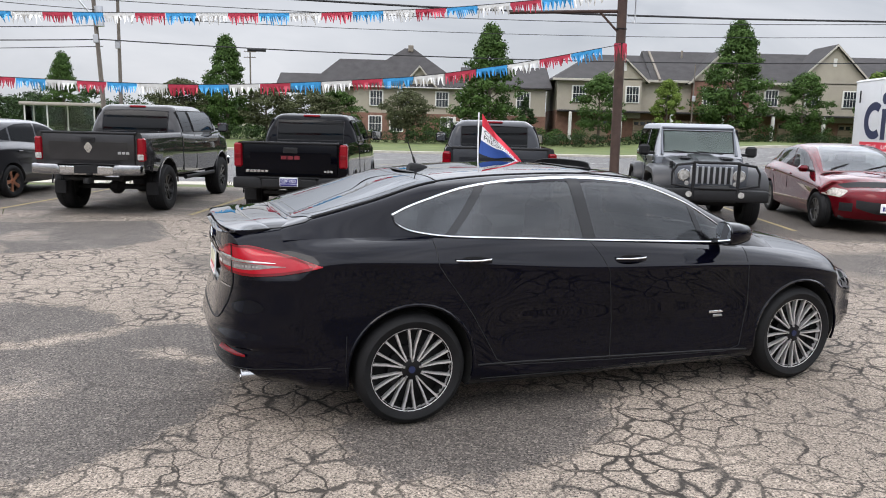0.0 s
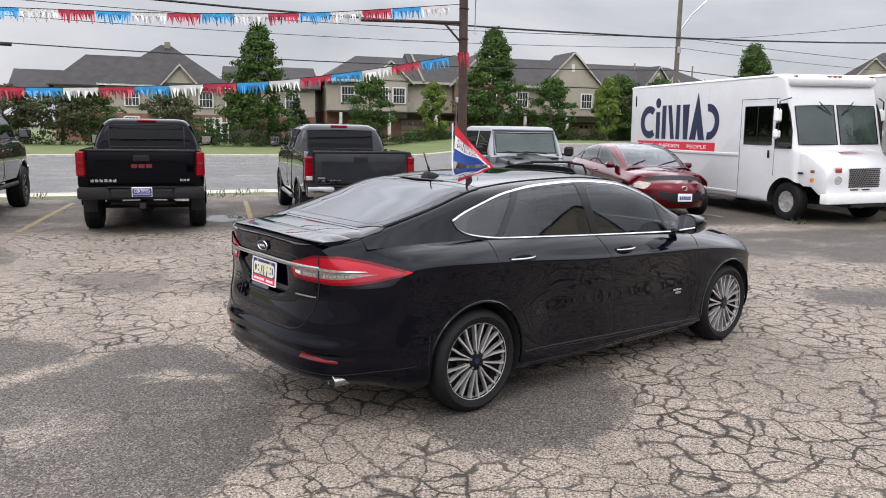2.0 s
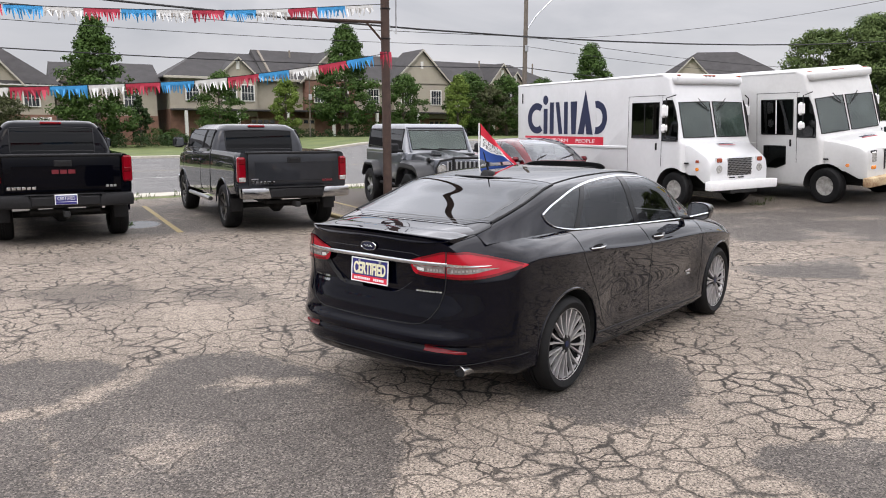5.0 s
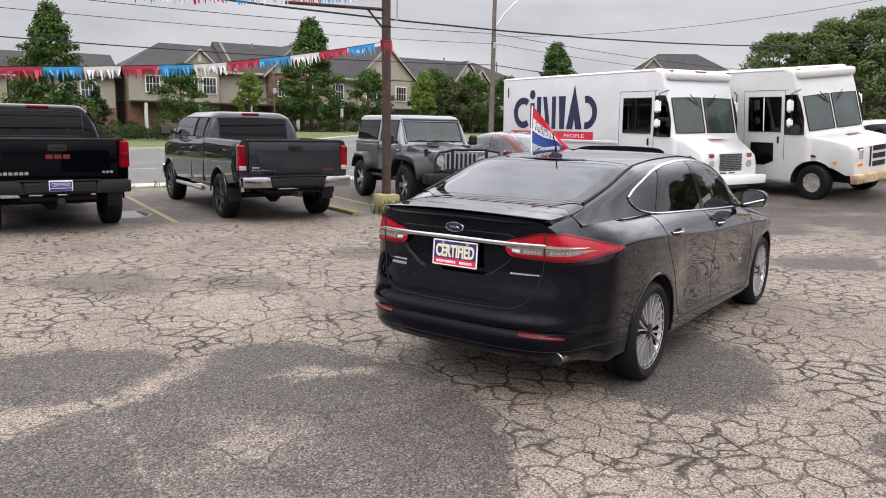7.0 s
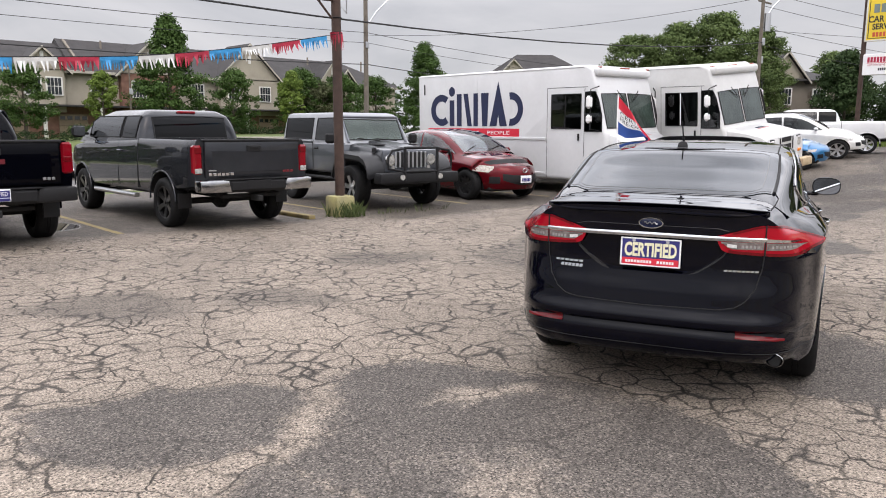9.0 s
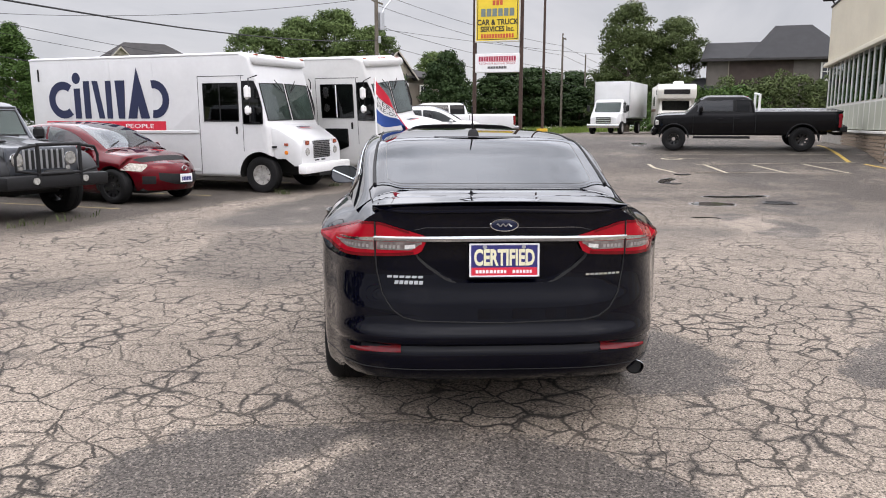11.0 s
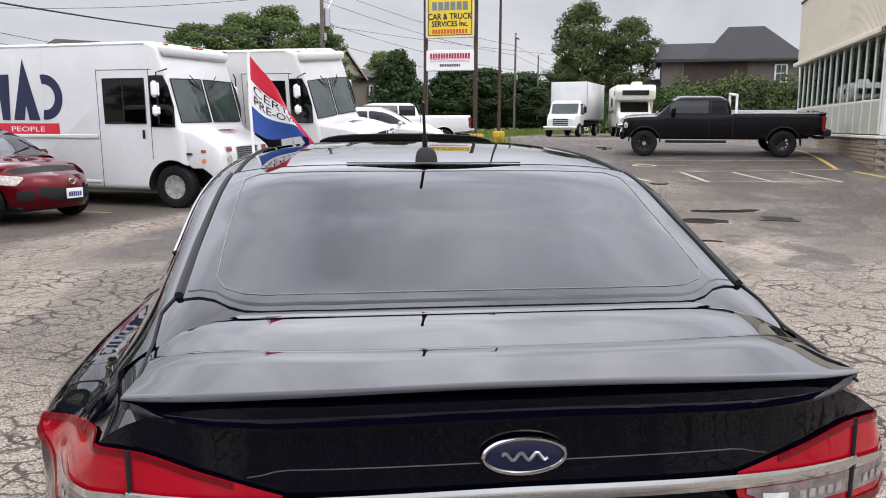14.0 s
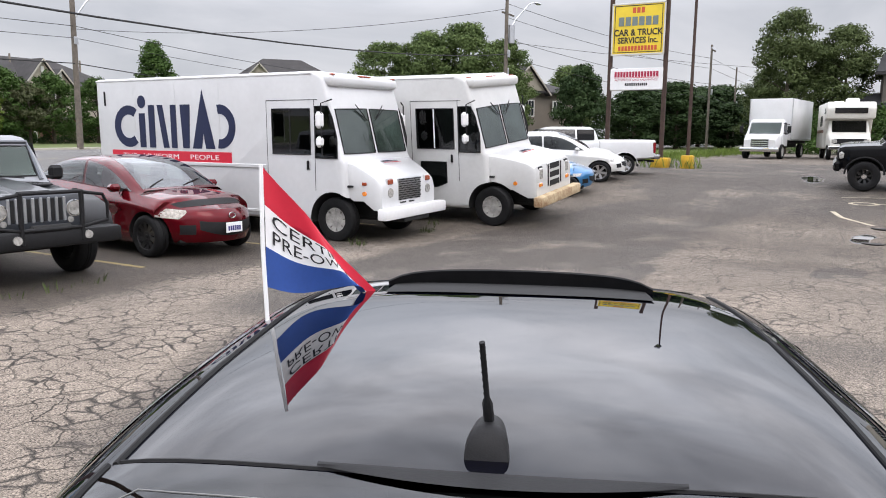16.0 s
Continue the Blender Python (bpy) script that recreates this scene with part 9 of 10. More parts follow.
def gable_front(parent, xc, w, y, z0, z1, wall, depth=2.5, over=0.35):
    """A cross gable facing the road, its roof running back into the main one."""
    g = part("gable", Shape().prism([(xc - w / 2, z0), (xc + w / 2, z0), (xc, z1)], y, y + depth), wall, parent, "", 0)
    for s in (1, -1):
        r = Shape()
        e = (xc + s * (w / 2 + over), z0 - over * (z1 - z0) / (w / 2))
        nx = s * (z1 - z0)
        nz = w / 2
        k = 0.14 / math.hypot(nx, nz)
        poly = [(e[0], e[1]), (xc, z1), (xc + nx * k * 0, z1 + 0.20), (e[0] + nx * k, e[1] + nz * k)]
        r.prism(poly, y - over, y + depth)
        part("gable_roof", r, ROOF_DARK, g, "", 0)
        part("bargeboard", Shape().prism([(e[0], e[1] - 0.02), (xc, z1 - 0.02), (xc, z1 + 0.2), (e[0] + nx * k, e[1] + nz * k)], y - over - 0.05, y - over), EAVE, g, "", 0)
    return g


def window(parent, x, y, z, w, h, double=True, lights=2, face=(0, -1)):
    wd = part("window", Shape().box((0, 0, 0), (w + 0.22, 0.12, h + 0.22), 0.02), WHITE_FRAME, parent, m=Matrix.Translation((x, y, z)) @ (Matrix.Identity(4) if face == (0, -1) else Matrix.Rotation(radians(-90), 4, "Z")))
    n = 2 if double else 1
    for i in range(n):
        pw = w / n - 0.06
        part("pane", Shape().box((-w / 2 + w / n * (i + 0.5), -0.045, 0), (pw, 0.05, h), 0.004), PANE, wd)
        part("glazing_bar", Shape().box((-w / 2 + w / n * (i + 0.5), -0.075, 0), (pw, 0.02, 0.05), 0.004).box((-w / 2 + w / n * (i + 0.5), -0.075, 0), (0.04, 0.02, h), 0.004), WHITE_FRAME, wd)
    return wd


def garage_door(parent, x, y, w=2.6, h=2.2, z=0.0):
    g = part("garage_door", Shape().box((x, y - 0.03, z + h / 2), (w, 0.08, h), 0.01), GARAGE, parent)
    for k in range(4):
        part("door_light", Shape().box((x - w / 2 + w * (k + 0.5) / 4, y - 0.075, z + h - 0.35), (w / 4 * 0.7, 0.02, 0.32), 0.01), PANE, g)
    for k in range(3):
        part("door_groove", Shape().box((x, y - 0.073, z + 0.55 * (k + 1)), (w, 0.01, 0.03)), SEAM, g)
    return g


def corner_house():
    h = thing("house", pose(-1.5, 84.0, 0, 0, 0, 3), "large cream and brick house with a dark hipped roof", "house")
    part("lower_wall", Shape().box((-3.2, 5, 1.4), (11.6, 10, 2.9)).box((-10.8, 6, 1.4), (6.0, 8, 2.9)), RED_BRICK, h, "", 0)
    part("upper_wall", Shape().box((-3.2, 5, 4.3), (11.5, 9.9, 2.9)).box((-10.8, 6, 4.2), (5.9, 7.9, 2.7)), CREAM, h, "", 0)
    part("roof", roof_hip(-9.0, 2.6, 0, 10, 5.75, 10.15, 0.6, (-3.6, -2.6)), ROOF_DARK, h, "dark shingle hipped roof", 0)
    part("roof", roof_hip(-13.8, -6.0, 2.0, 10, 5.6, 8.9, 0.5, (-11.0, -4.0), True), ROOF_DARK, h, "", 0)
    part("roof", roof_hip(-17.5, -9.0, 3.5, 9, 5.2, 7.2, 0.5, (-17.8, -8.0), True), ROOF_DARK, h, "", 0)
    part("eave_board", Shape().box((-3.2, -0.55, 5.64), (12.9, 0.1, 0.22), 0.02), WHITE_FRAME, h)
    gable_front(h, -1.9, 3.4, -0.3, 5.75, 7.7, CREAM, 3)
    part("chimney_vent", Shape().box((-2.9, 4.6, 10.1), (0.6, 0.5, 0.7), 0.03), TAUPE, h)
    for x, z in ((1.2, 1.7), (-6.6, 1.7), (-4.3, 1.7), (0.6, 4.4), (-6.5, 4.4), (-3.5, 4.4)):
        window(h, x, -0.06, z, 1.3, 1.5)
    window(h, 1.6, -0.07, 1.0, 2.2, 2.0)
    for x in (1.3, 2.0):
        part("porch_column", Shape().box((x, -0.8, 1.3), (0.25, 0.25, 2.6), 0.03), WHITE_FRAME, h)
    return h


corner_house()


def town_row():
    x0, x1, Y = 11.0, 60.0, 80.0
    h = thing("townhouse_row", pose(0, 0, 0.5, 0, 0, 0), "row of brick and cream townhouses with dark gabled roofs", "houses")
    part("lower_wall", Shape().box(((x0 + x1) / 2, Y + 5, 1.3), (x1 - x0, 10, 3.4)), RED_BRICK, h, "", 0)
    part("upper_wall", Shape().box(((x0 + x1) / 2, Y + 5.02, 4.6), (x1 - x0 - 0.06, 9.9, 3.2)), CREAM, h, "", 0)
    part("roof", roof_hip(x0, 21.5, Y, Y + 10, 6.2, 9.1, 0.6, (15.0, 21.9)), ROOF_DARK, h, "dark shingle roof", 0)
    part("roof", roof_hip(21.0, 42.2, Y, Y + 10, 6.2, 9.6, 0.6, (20.5, 42.6), True), ROOF_DARK, h, "", 0)
    part("roof", roof_hip(42.0, x1, Y, Y + 10, 6.2, 9.4, 0.6, (41.5, 54.5)), ROOF_DARK, h, "", 0)
    for x in (21.2, 42.1):
        r = Shape().prism([(Y - 0.7, 6.15), (Y + 4.6, 9.40), (Y + 4.6, 9.56), (Y - 0.75, 6.32)], x - 0.11, x + 0.11, "x")
        part("party_parapet", r, TAUPE, h, "", 0)
    part("eave_board", Shape().box(((x0 + x1) / 2, Y - 0.6, 6.1), (x1 - x0 + 1.2, 0.1, 0.24), 0.02), EAVE, h)
    for xc, w, zt, m in ((17.6, 4.2, 8.1, CREAM), (27.5, 6.2, 9.2, CREAM), (38.6, 7.6, 9.9, CREAM), (49.6, 4.2, 8.8, CREAM), (51.6, 3.0, 7.9, CREAM)):
        part("bay_wall", Shape().box((xc, Y - 0.25, 4.3), (w - 0.5, 0.9, 3.9)), m if xc != 27.5 else RED_BRICK, h, "", 0)
        gable_front(h, xc, w, Y - 0.7, 6.15, zt, m, 5.0)
        part("gable_vent", Shape().box((xc, Y - 0.74, (6.15 + zt) / 2 + 0.3), (0.35, 0.06, 0.8), 0.02), WHITE_FRAME, h)
    for x in (13.2, 16.7, 18.5, 22.6, 26.3, 28.8, 32.8, 36.6, 40.4, 44.4, 47.2, 50.2, 53.6, 57.2):
        bay = any(abs(x - c) < w / 2 for c, w in ((17.6, 3.7), (27.5, 5.7), (38.6, 7.1), (49.6, 3.7), (51.6, 2.5)))
        window(h, x, Y - (0.76 if bay else 0.06), 4.7, 1.25, 1.5)
    for x in (15.0, 20.2, 24.3, 29.9, 35.0, 41.2, 46.0, 52.4, 56.6):
        garage_door(h, x, Y - 0.05 - (0.7 if 24 < x < 31 else 0.0))
    part("porch_roof", Shape().box(((x0 + x1) / 2, Y - 0.8, 2.95), (x1 - x0, 1.7, 0.18), 0.03), ROOF_DARK, h)
    for x in np.arange(12.2, 60, 5.1):
        part("porch_column", Shape().box((float(x), Y - 1.5, 1.4), (0.3, 0.3, 2.9), 0.03), WHITE_FRAME, h)
    for x in np.arange(24.5, 60, 8.2):
        part("stack_pipe", Shape().cyl((float(x), Y + 3.8, 8.3), (float(x), Y + 3.8, 9.6), 0.1, n=8), TAUPE, h)
    return h


town_row()
eh = thing("house", pose(4.0, 80.0, 0.2), "cream end house with a low dark roof", "house")
part("lower_wall", Shape().box((3.2, 5.5, 1.2), (5.6, 9, 2.8)), RED_BRICK, eh, "", 0)
part("upper_wall", Shape().box((3.2, 5.52, 4.0), (5.5, 8.9, 2.9)), CREAM, eh, "", 0)
part("roof", roof_hip(0.4, 6.0, 1, 10, 5.5, 7.9, 0.5, (3.0, 6.4)), ROOF_DARK, eh, "", 0)
part("rear_wing", Shape().box((0.0, 14, 3.0), (5, 8, 6.2)), TAUPE, eh, "", 0)
part("roof", roof_hip(-2.6, 2.6, 10, 18, 6.1, 8.4, 0.5, (-2.9, 2.9), True), ROOF_DARK, eh, "", 0)
gable_front(eh, -0.6, 3.4, 9.6, 6.1, 8.0, TAUPE, 3)
window(eh, 3.6, 0.95, 4.2, 1.3, 1.5)
window(eh, -0.6, 9.9, 4.4, 1.2, 1.4)


def brown_house():
    h = thing("house", pose(68.0, -1.0, 1.0), "dark brown two-storey house with a hipped roof", "house")
    slate = mat("black_slate_roof", (0.020, 0.020, 0.022), 0.85, 0, 0.25, 1.2, bump=0.4, bscale=9)
    part("wall", Shape().box((5, -0.5, 3.1), (9.8, 11.0, 6.2)), BROWN_WALL, h, "", 0)
    part("side_wing", Shape().box((3.2, 6.2, 2.0), (6, 3.0, 4.0)), BROWN_WALL, h, "", 0)
    stone = mat("taupe_stucco", (0.125, 0.110, 0.098), 0.85, 0, 0.12, 1.5, bump=0.2, bscale=20)
    part("stucco_panel", Shape().box((0.08, -4.0, 3.1), (0.06, 4.0, 6.1)), stone, h)
    part("stucco_panel", Shape().box((0.08, 4.1, 3.1), (0.06, 1.7, 6.1)), stone, h)
    vs = [(-0.6, -6.6, 6.2), (10.6, -6.6, 6.2), (10.6, 1.9, 6.2), (-0.6, 1.9, 6.2), (4.6, -3.7, 9.4), (4.6, -0.7, 9.4)]
    part("roof", Shape().add(vs, [(0, 3, 5, 4), (0, 4, 1), (1, 4, 5, 2), (2, 5, 3), (0, 1, 2, 3)]), slate, h, "dark shingle hipped roof", 0)
    vs = [(-0.55, -0.5, 6.25), (9.0, -0.5, 6.25), (9.0, 5.5, 6.25), (-0.55, 5.5, 6.25), (3.2, -0.5, 7.9), (3.2, 5.1, 7.9)]
    part("roof", Shape().add(vs, [(0, 3, 5, 4), (0, 4, 1), (1, 4, 5, 2), (2, 5, 3), (0, 1, 2, 3)]), slate, h, "", 0)
    part("roof", Shape().add([(-0.6, 0.8, 3.6), (6.4, 0.8, 3.6), (6.4, 8.1, 3.6), (-0.6, 8.1, 3.6), (1.6, 1.2, 4.7), (1.6, 7.0, 4.7)], [(0, 3, 5, 4), (0, 4, 1), (1, 4, 5, 2), (2, 5, 3), (0, 1, 2, 3)]), slate, h, "", 0)
    part("eave_board", Shape().box((-0.62, -0.5, 6.1), (0.1, 12.2, 0.22), 0.02), ROOF_DARK, h)
    for y, z in ((-4.6, 5.0),):
        window(h, -0.06, y, z, 0.8, 1.3, False, face=(-1, 0))
    part("drain_pipe", Shape().tube([(-0.15, 3.2, 0.2), (-0.15, 3.2, 6.1)], 0.05, 6), TAUPE, h)
    return h


brown_house()
for x, y, yaw, w, z0, z1, lab in ((76, 69, -40, 15, 7.4, 11.0, "distant house with a dark roof beyond the vans"), (93, 50, -35, 13, 6.0, 9.3, "distant cream house behind the trees"), (71, 33, -30, 8, 5.6, 7.6, "distant grey house among the trees")):
    h = thing("house", pose(x, y, 0.8, 0, 0, yaw), lab, "house")
    part("wall", Shape().box((0, 5, z0 / 2), (w, 9.5, z0)), CREAM if z1 != 7.6 else TAUPE, h, "", 0)
    part("roof", roof_hip(-w / 2, w / 2, 0, 10, z0, z1, 0.5), ROOF_DARK, h, "", 0)
    gable_front(h, -w / 4, 4.5, -0.2, z0, z0 + 2.4, CREAM, 4)
    window(h, -w / 4, -0.25, z0 - 1.6, 1.4, 1.4)
    window(h, w / 4, -0.06, z0 - 1.6, 1.4, 1.4)

# ---- trees and planting ----
def leaf_material(name, a, b):
    return mat(name, a, 0.75, 0, 0.3, 0.8, col2=b, island=0.35, spec=0.12)


LEAF_GREEN = leaf_material("mid_green_leaves", (0.022, 0.048, 0.013), (0.062, 0.110, 0.028))
LEAF_DARK = leaf_material("dark_green_leaves", (0.013, 0.028, 0.011), (0.038, 0.064, 0.024))
LEAF_LIGHT = leaf_material("yellow_green_leaves", (0.056, 0.094, 0.018), (0.145, 0.205, 0.044))
LEAF_OLIVE = leaf_material("olive_green_leaves", (0.036, 0.054, 0.019), (0.092, 0.120, 0.046))
# yellow-green lightened in the leaf colour itself to give the far trees haze
LEAF_HAZED = leaf_material("hazed_green_leaves", (0.044, 0.074, 0.024), (0.115, 0.160, 0.056))
LEAF_BRONZE = leaf_material("bronze_green_leaves", (0.036, 0.043, 0.021), (0.085, 0.094, 0.046))
BARK = mat("grey_brown_bark", (0.085, 0.068, 0.052), 0.9, 0, 0.3, 6, bump=0.5, bscale=25)


def crown(n, shape, seed, size, clumps):
    """Leaf blades on the skins of many clumps; shape(t) gives the crown's radius at the height t in 0..1."""
    rng = np.random.default_rng(seed)
    ts = rng.random(clumps) ** 0.85
    ang = rng.random(clumps) * 2 * np.pi
    rad = np.array([shape(t) for t in ts]) * np.sqrt(0.20 + 0.80 * rng.random(clumps)) * (0.66 + 0.46 * rng.random(clumps))
    cen = np.stack([rad * np.cos(ang), rad * np.sin(ang), ts * size[2]], 1)
    big = size[1] * (0.5 + 0.9 * rng.random(clumps))
    pick = rng.choice(clumps, n, p=big ** 2 / (big ** 2).sum())
    way = rng.normal(0, 1, (n, 3))
    way /= np.linalg.norm(way, axis=1, keepdims=True)
    pos = cen[pick] + way * (big[pick] * (0.55 + 0.6 * rng.random(n)))[:, None] * np.array([1.15, 1.15, 0.72])
    nrm = way + rng.normal(0, 0.55, (n, 3)) + np.array([0, 0, 0.45])
    nrm /= np.linalg.norm(nrm, axis=1, keepdims=True)
    a = np.cross(nrm, rng.normal(0, 1, (n, 3)))
    a /= np.linalg.norm(a, axis=1, keepdims=True)
    b = np.cross(nrm, a)
    s = size[0] * (0.55 + 0.8 * rng.random((n, 1)))
    v = np.stack([pos - a * s, pos + b * s * 0.55, pos + a * s, pos - b * s * 0.55], 1).reshape(-1, 3)
    sh = Shape()
    sh.v = [tuple(p) for p in v.tolist()]
    sh.f = [(4 * i, 4 * i + 1, 4 * i + 2, 4 * i + 3) for i in range(n)]
    return sh


def tree(name, label, h, foot, radius, shape, leaves, n, seed, leaf=0.16, clump=0.42, clumps=150, base=None):
    """Height, height of the crown's foot, largest radius, and the crown's outline."""
    t = thing(name, base or pose(0, 0, -50), label, "tree", "trees")
    rnd = random.Random(seed)
    tr = Shape().tube([(0, 0, -0.1), (0.05, 0.02, foot), (0.0, 0.06, foot + (h - foot) * 0.5), (0.02, 0.0, h * 0.93)], [0.020 * h + 0.05, 0.016 * h + 0.03, 0.010 * h, 0.01], 9)
    for k in range(12):
        z = foot * 0.9 + (h - foot) * 0.75 * k / 12
        a = k * 2.4 + rnd.uniform(-0.3, 0.3)
        q = shape(max(0.02, min(0.98, (z - foot) / (h - foot) + 0.15))) * radius * 0.75
        tr.tube([(0, 0, z), (q * 0.5 * math.cos(a), q * 0.5 * math.sin(a), z + q * 0.35), (q * math.cos(a), q * math.sin(a), z + q * 0.55)], [0.006 * h, 0.004 * h, 0.006], 5)
    part("trunk", tr, BARK, t)
    c = crown(n, lambda u: shape(u) * radius, seed, (leaf, clump, h - foot), clumps)
    c.v = [(x, y, z + foot) for x, y, z in c.v]
    part("crown", c, leaves, t, "", 0)
    return t


cone = curve((0, 0.70), (0.12, 0.95), (0.3, 1.0), (0.6, 0.62), (0.85, 0.30), (1.0, 0.05))
egg = curve((0, 0.45), (0.2, 0.9), (0.45, 1.0), (0.75, 0.75), (1.0, 0.15))
ball = curve((0, 0.55), (0.25, 0.95), (0.5, 1.0), (0.8, 0.8), (1.0, 0.25))
tall = curve((0, 0.60), (0.15, 0.95), (0.4, 1.0), (0.62, 0.72), (0.75, 0.80), (1.0, 0.22))
slim = curve((0, 0.8), (0.3, 1.0), (0.7, 0.6), (1.0, 0.05))


def at_tree(proto, x, y, k=1.0, kz=None, yaw=0.0, base=0.0):
    return copy_thing(proto, Matrix.Translation((x, y, base + rise(x, 0) * (1 if y < 60 else 0.6))) @ Matrix.Rotation(radians(yaw), 4, "Z") @ Matrix.Diagonal((k, k, kz or k, 1)))


# first of each kind stands where it is seen; the others are copies
T_CONE = tree("tree", "tall pyramidal green tree on the lawn", 10.6, 1.4, 3.4, cone, LEAF_GREEN, 20000, 11, 0.13, 0.50, 250, pose(3.7, 72, 0.0))
T_EGG = tree("tree", "young leafy tree in front of the houses", 6.2, 1.2, 2.4, egg, LEAF_GREEN, 10000, 12, 0.105, 0.36, 170, pose(13.9, 72, 0.4))
T_LIGHT = tree("tree", "small yellow-green tree on the lawn", 5.6, 1.2, 1.6, egg, LEAF_LIGHT, 7000, 13, 0.10, 0.30, 120, pose(20.0, 71.5, 0.5))
T_BRONZE = tree("tree", "round bronze-leaved ornamental tree", 4.6, 1.4, 2.5, ball, LEAF_BRONZE, 9000, 14, 0.10, 0.36, 150, pose(-3.9, 72, 0.0))
T_BIG = tree("tree", "broad mature tree with a full crown", 10.9, 1.6, 3.6, ball, LEAF_HAZED, 24000, 15, 0.13, 0.60, 240, pose(62.6, 37.4, 0.9))
T_TALL = tree("tree", "tall mature tree with an uneven loose crown", 11.3, 1.4, 3.4, tall, LEAF_OLIVE, 24000, 18, 0.115, 0.62, 170, pose(69.5, 10.8, 0.9))
T_DARK = tree("tree", "dark dense tree at the wood's edge", 7.4, 0.6, 2.5, egg, LEAF_DARK, 13000, 16, 0.14, 0.50, 150, pose(68.3, 28.0, 0.9))
T_SPRUCE = tree("spruce", "small blue-green spruce by the houses", 4.2, 0.3, 1.1, slim, LEAF_DARK, 4500, 17, 0.09, 0.18, 130, pose(7.3, 74, 0.2))
for x, y, k, kz, yaw in ((26.3, 72, 1.06, 1.02, 40), (-20.7, 72, 0.80, 0.86, 80), (48.7, 61.8, 0.95, 0.88, 120), (-34.0, 68, 0.6, 0.66, 10)):
    at_tree(T_CONE, x, y, k, kz, yaw)
for x, y, k, kz, yaw in ((32.6, 72, 1.05, 1.05, 30), (40.5, 72, 1.25, 1.12, 75), (44.5, 70.5, 1.1, 1.08, 140), (-10.2, 72, 1.0, 0.75, 200), (49.5, 71, 1.2, 1.05, 250)):
    at_tree(T_EGG, x, y, k, kz, yaw)
for x, y, k, kz, yaw in ((-12.5, 71, 1.15, 0.95, 60), (-17.0, 72, 1.2, 1.0, 100), (42.5, 71, 1.15, 1.2, 160), (-24.5, 71, 1.3, 1.1, 190)):
    at_tree(T_BRONZE, x, y, k, kz, yaw)
at_tree(T_LIGHT, 38.0, 70, 1.0, 1.15, 90)
at_tree(T_SPRUCE, 5.2, 75.5, 0.8, 0.7, 60)
for x, y, k, kz, yaw in ((59.5, 44.0, 0.95, 0.84, 50), (61.5, 40.6, 0.9, 0.93, 330), (65.0, 34.6, 0.85, 0.88, 130), (68.0, 46.5, 1.1, 0.74, 210), (88, 36, 1.1, 0.85, 170)):
    at_tree(T_BIG, x, y, k, kz, yaw)
for x, y, k, kz, yaw in ((70.5, 6.6, 0.92, 0.88, 120), (73.0, 9.0, 0.9, 0.80, 220), (74.0, 12.8, 0.8, 0.62, 300)):
    at_tree(T_TALL, x, y, k, kz, yaw)
for x, y, k, kz, yaw in ((72, 24.0, 1.1, 0.80, 60), (76, 21.0, 1.2, 0.82, 100), (80, 25, 1.4, 0.9, 140), (86, 23, 1.4, 0.92, 180), (92, 26, 1.5, 0.98, 220), (88, 18.5, 1.3, 0.84, 10), (96, 20, 1.5, 0.95, 60), (84, 14.5, 1.2, 0.70, 260), (92, 14, 1.4, 0.78, 300), (102, 16, 1.6, 0.9, 320), (78, 16.5, 1.0, 0.58, 330), (104, 24, 1.6, 1.0, 340)):
    at_tree(T_DARK, x, y, k, kz, yaw)
# far wood and hedges, uncountable
def foliage_band(name, label, places, leaves, n, seed, leaf, clump):
    rng = np.random.default_rng(seed)
    sh = Shape()
    for x, y, r, h in places:
        c = crown(n, lambda u: r * ball(u), int(rng.integers(1, 9999)), (leaf, clump, h), 40)
        o = len(sh.v)
        z0 = rise(x, 0) * (1 if y < 60 else 0.5)
        sh.v += [(a + x, b + y, max(0.02, c_) + z0) for a, b, c_ in c.v]
        sh.f += [tuple(i + o for i in f) for f in c.f]
    return tagged(part(name, sh, leaves, None, "", 0), label, "shrubs", kind="stuff")


rnd = random.Random(8)
foliage_band("hedge", "clipped green hedge along the lawn", [(x, 70.5 + 0.02 * x + rnd.uniform(-0.3, 0.3), 1.0, 1.1) for x in np.arange(-34, 60, 1.7)], LEAF_DARK, 700, 21, 0.08, 0.25)
foliage_band("shrubs", "mixed shrubs in front of the houses", [(rnd.uniform(-40, 60), rnd.uniform(74, 78), rnd.uniform(0.8, 1.6), rnd.uniform(1.2, 2.4)) for _ in range(46)], LEAF_GREEN, 800, 22, 0.09, 0.32)
foliage_band("far_wood", "distant dark wood at the road's end", [(118 + rnd.uniform(0, 40), rnd.uniform(-30, 46), rnd.uniform(4, 6), rnd.uniform(6, 8.5)) for _ in range(42)], LEAF_DARK, 1500, 23, 0.24, 1.0)
foliage_band("far_wood", "distant trees beyond the houses", [(rnd.uniform(-120, -30), rnd.uniform(95, 140), rnd.uniform(3, 5), rnd.uniform(3.0, 5.2)) for _ in range(40)] + [(rnd.uniform(60, 120), rnd.uniform(70, 110), rnd.uniform(3, 5), rnd.uniform(6, 9)) for _ in range(22)], LEAF_DARK, 1100, 24, 0.22, 0.8)
foliage_band("thicket", "tall green shrubs in front of the brown house", [(61.5 + rnd.uniform(-0.8, 0.8), -7.0 + 0.62 * i, rnd.uniform(1.1, 1.7), rnd.uniform(3.3, 4.6)) for i in range(16)], LEAF_OLIVE, 1500, 26, 0.11, 0.42)
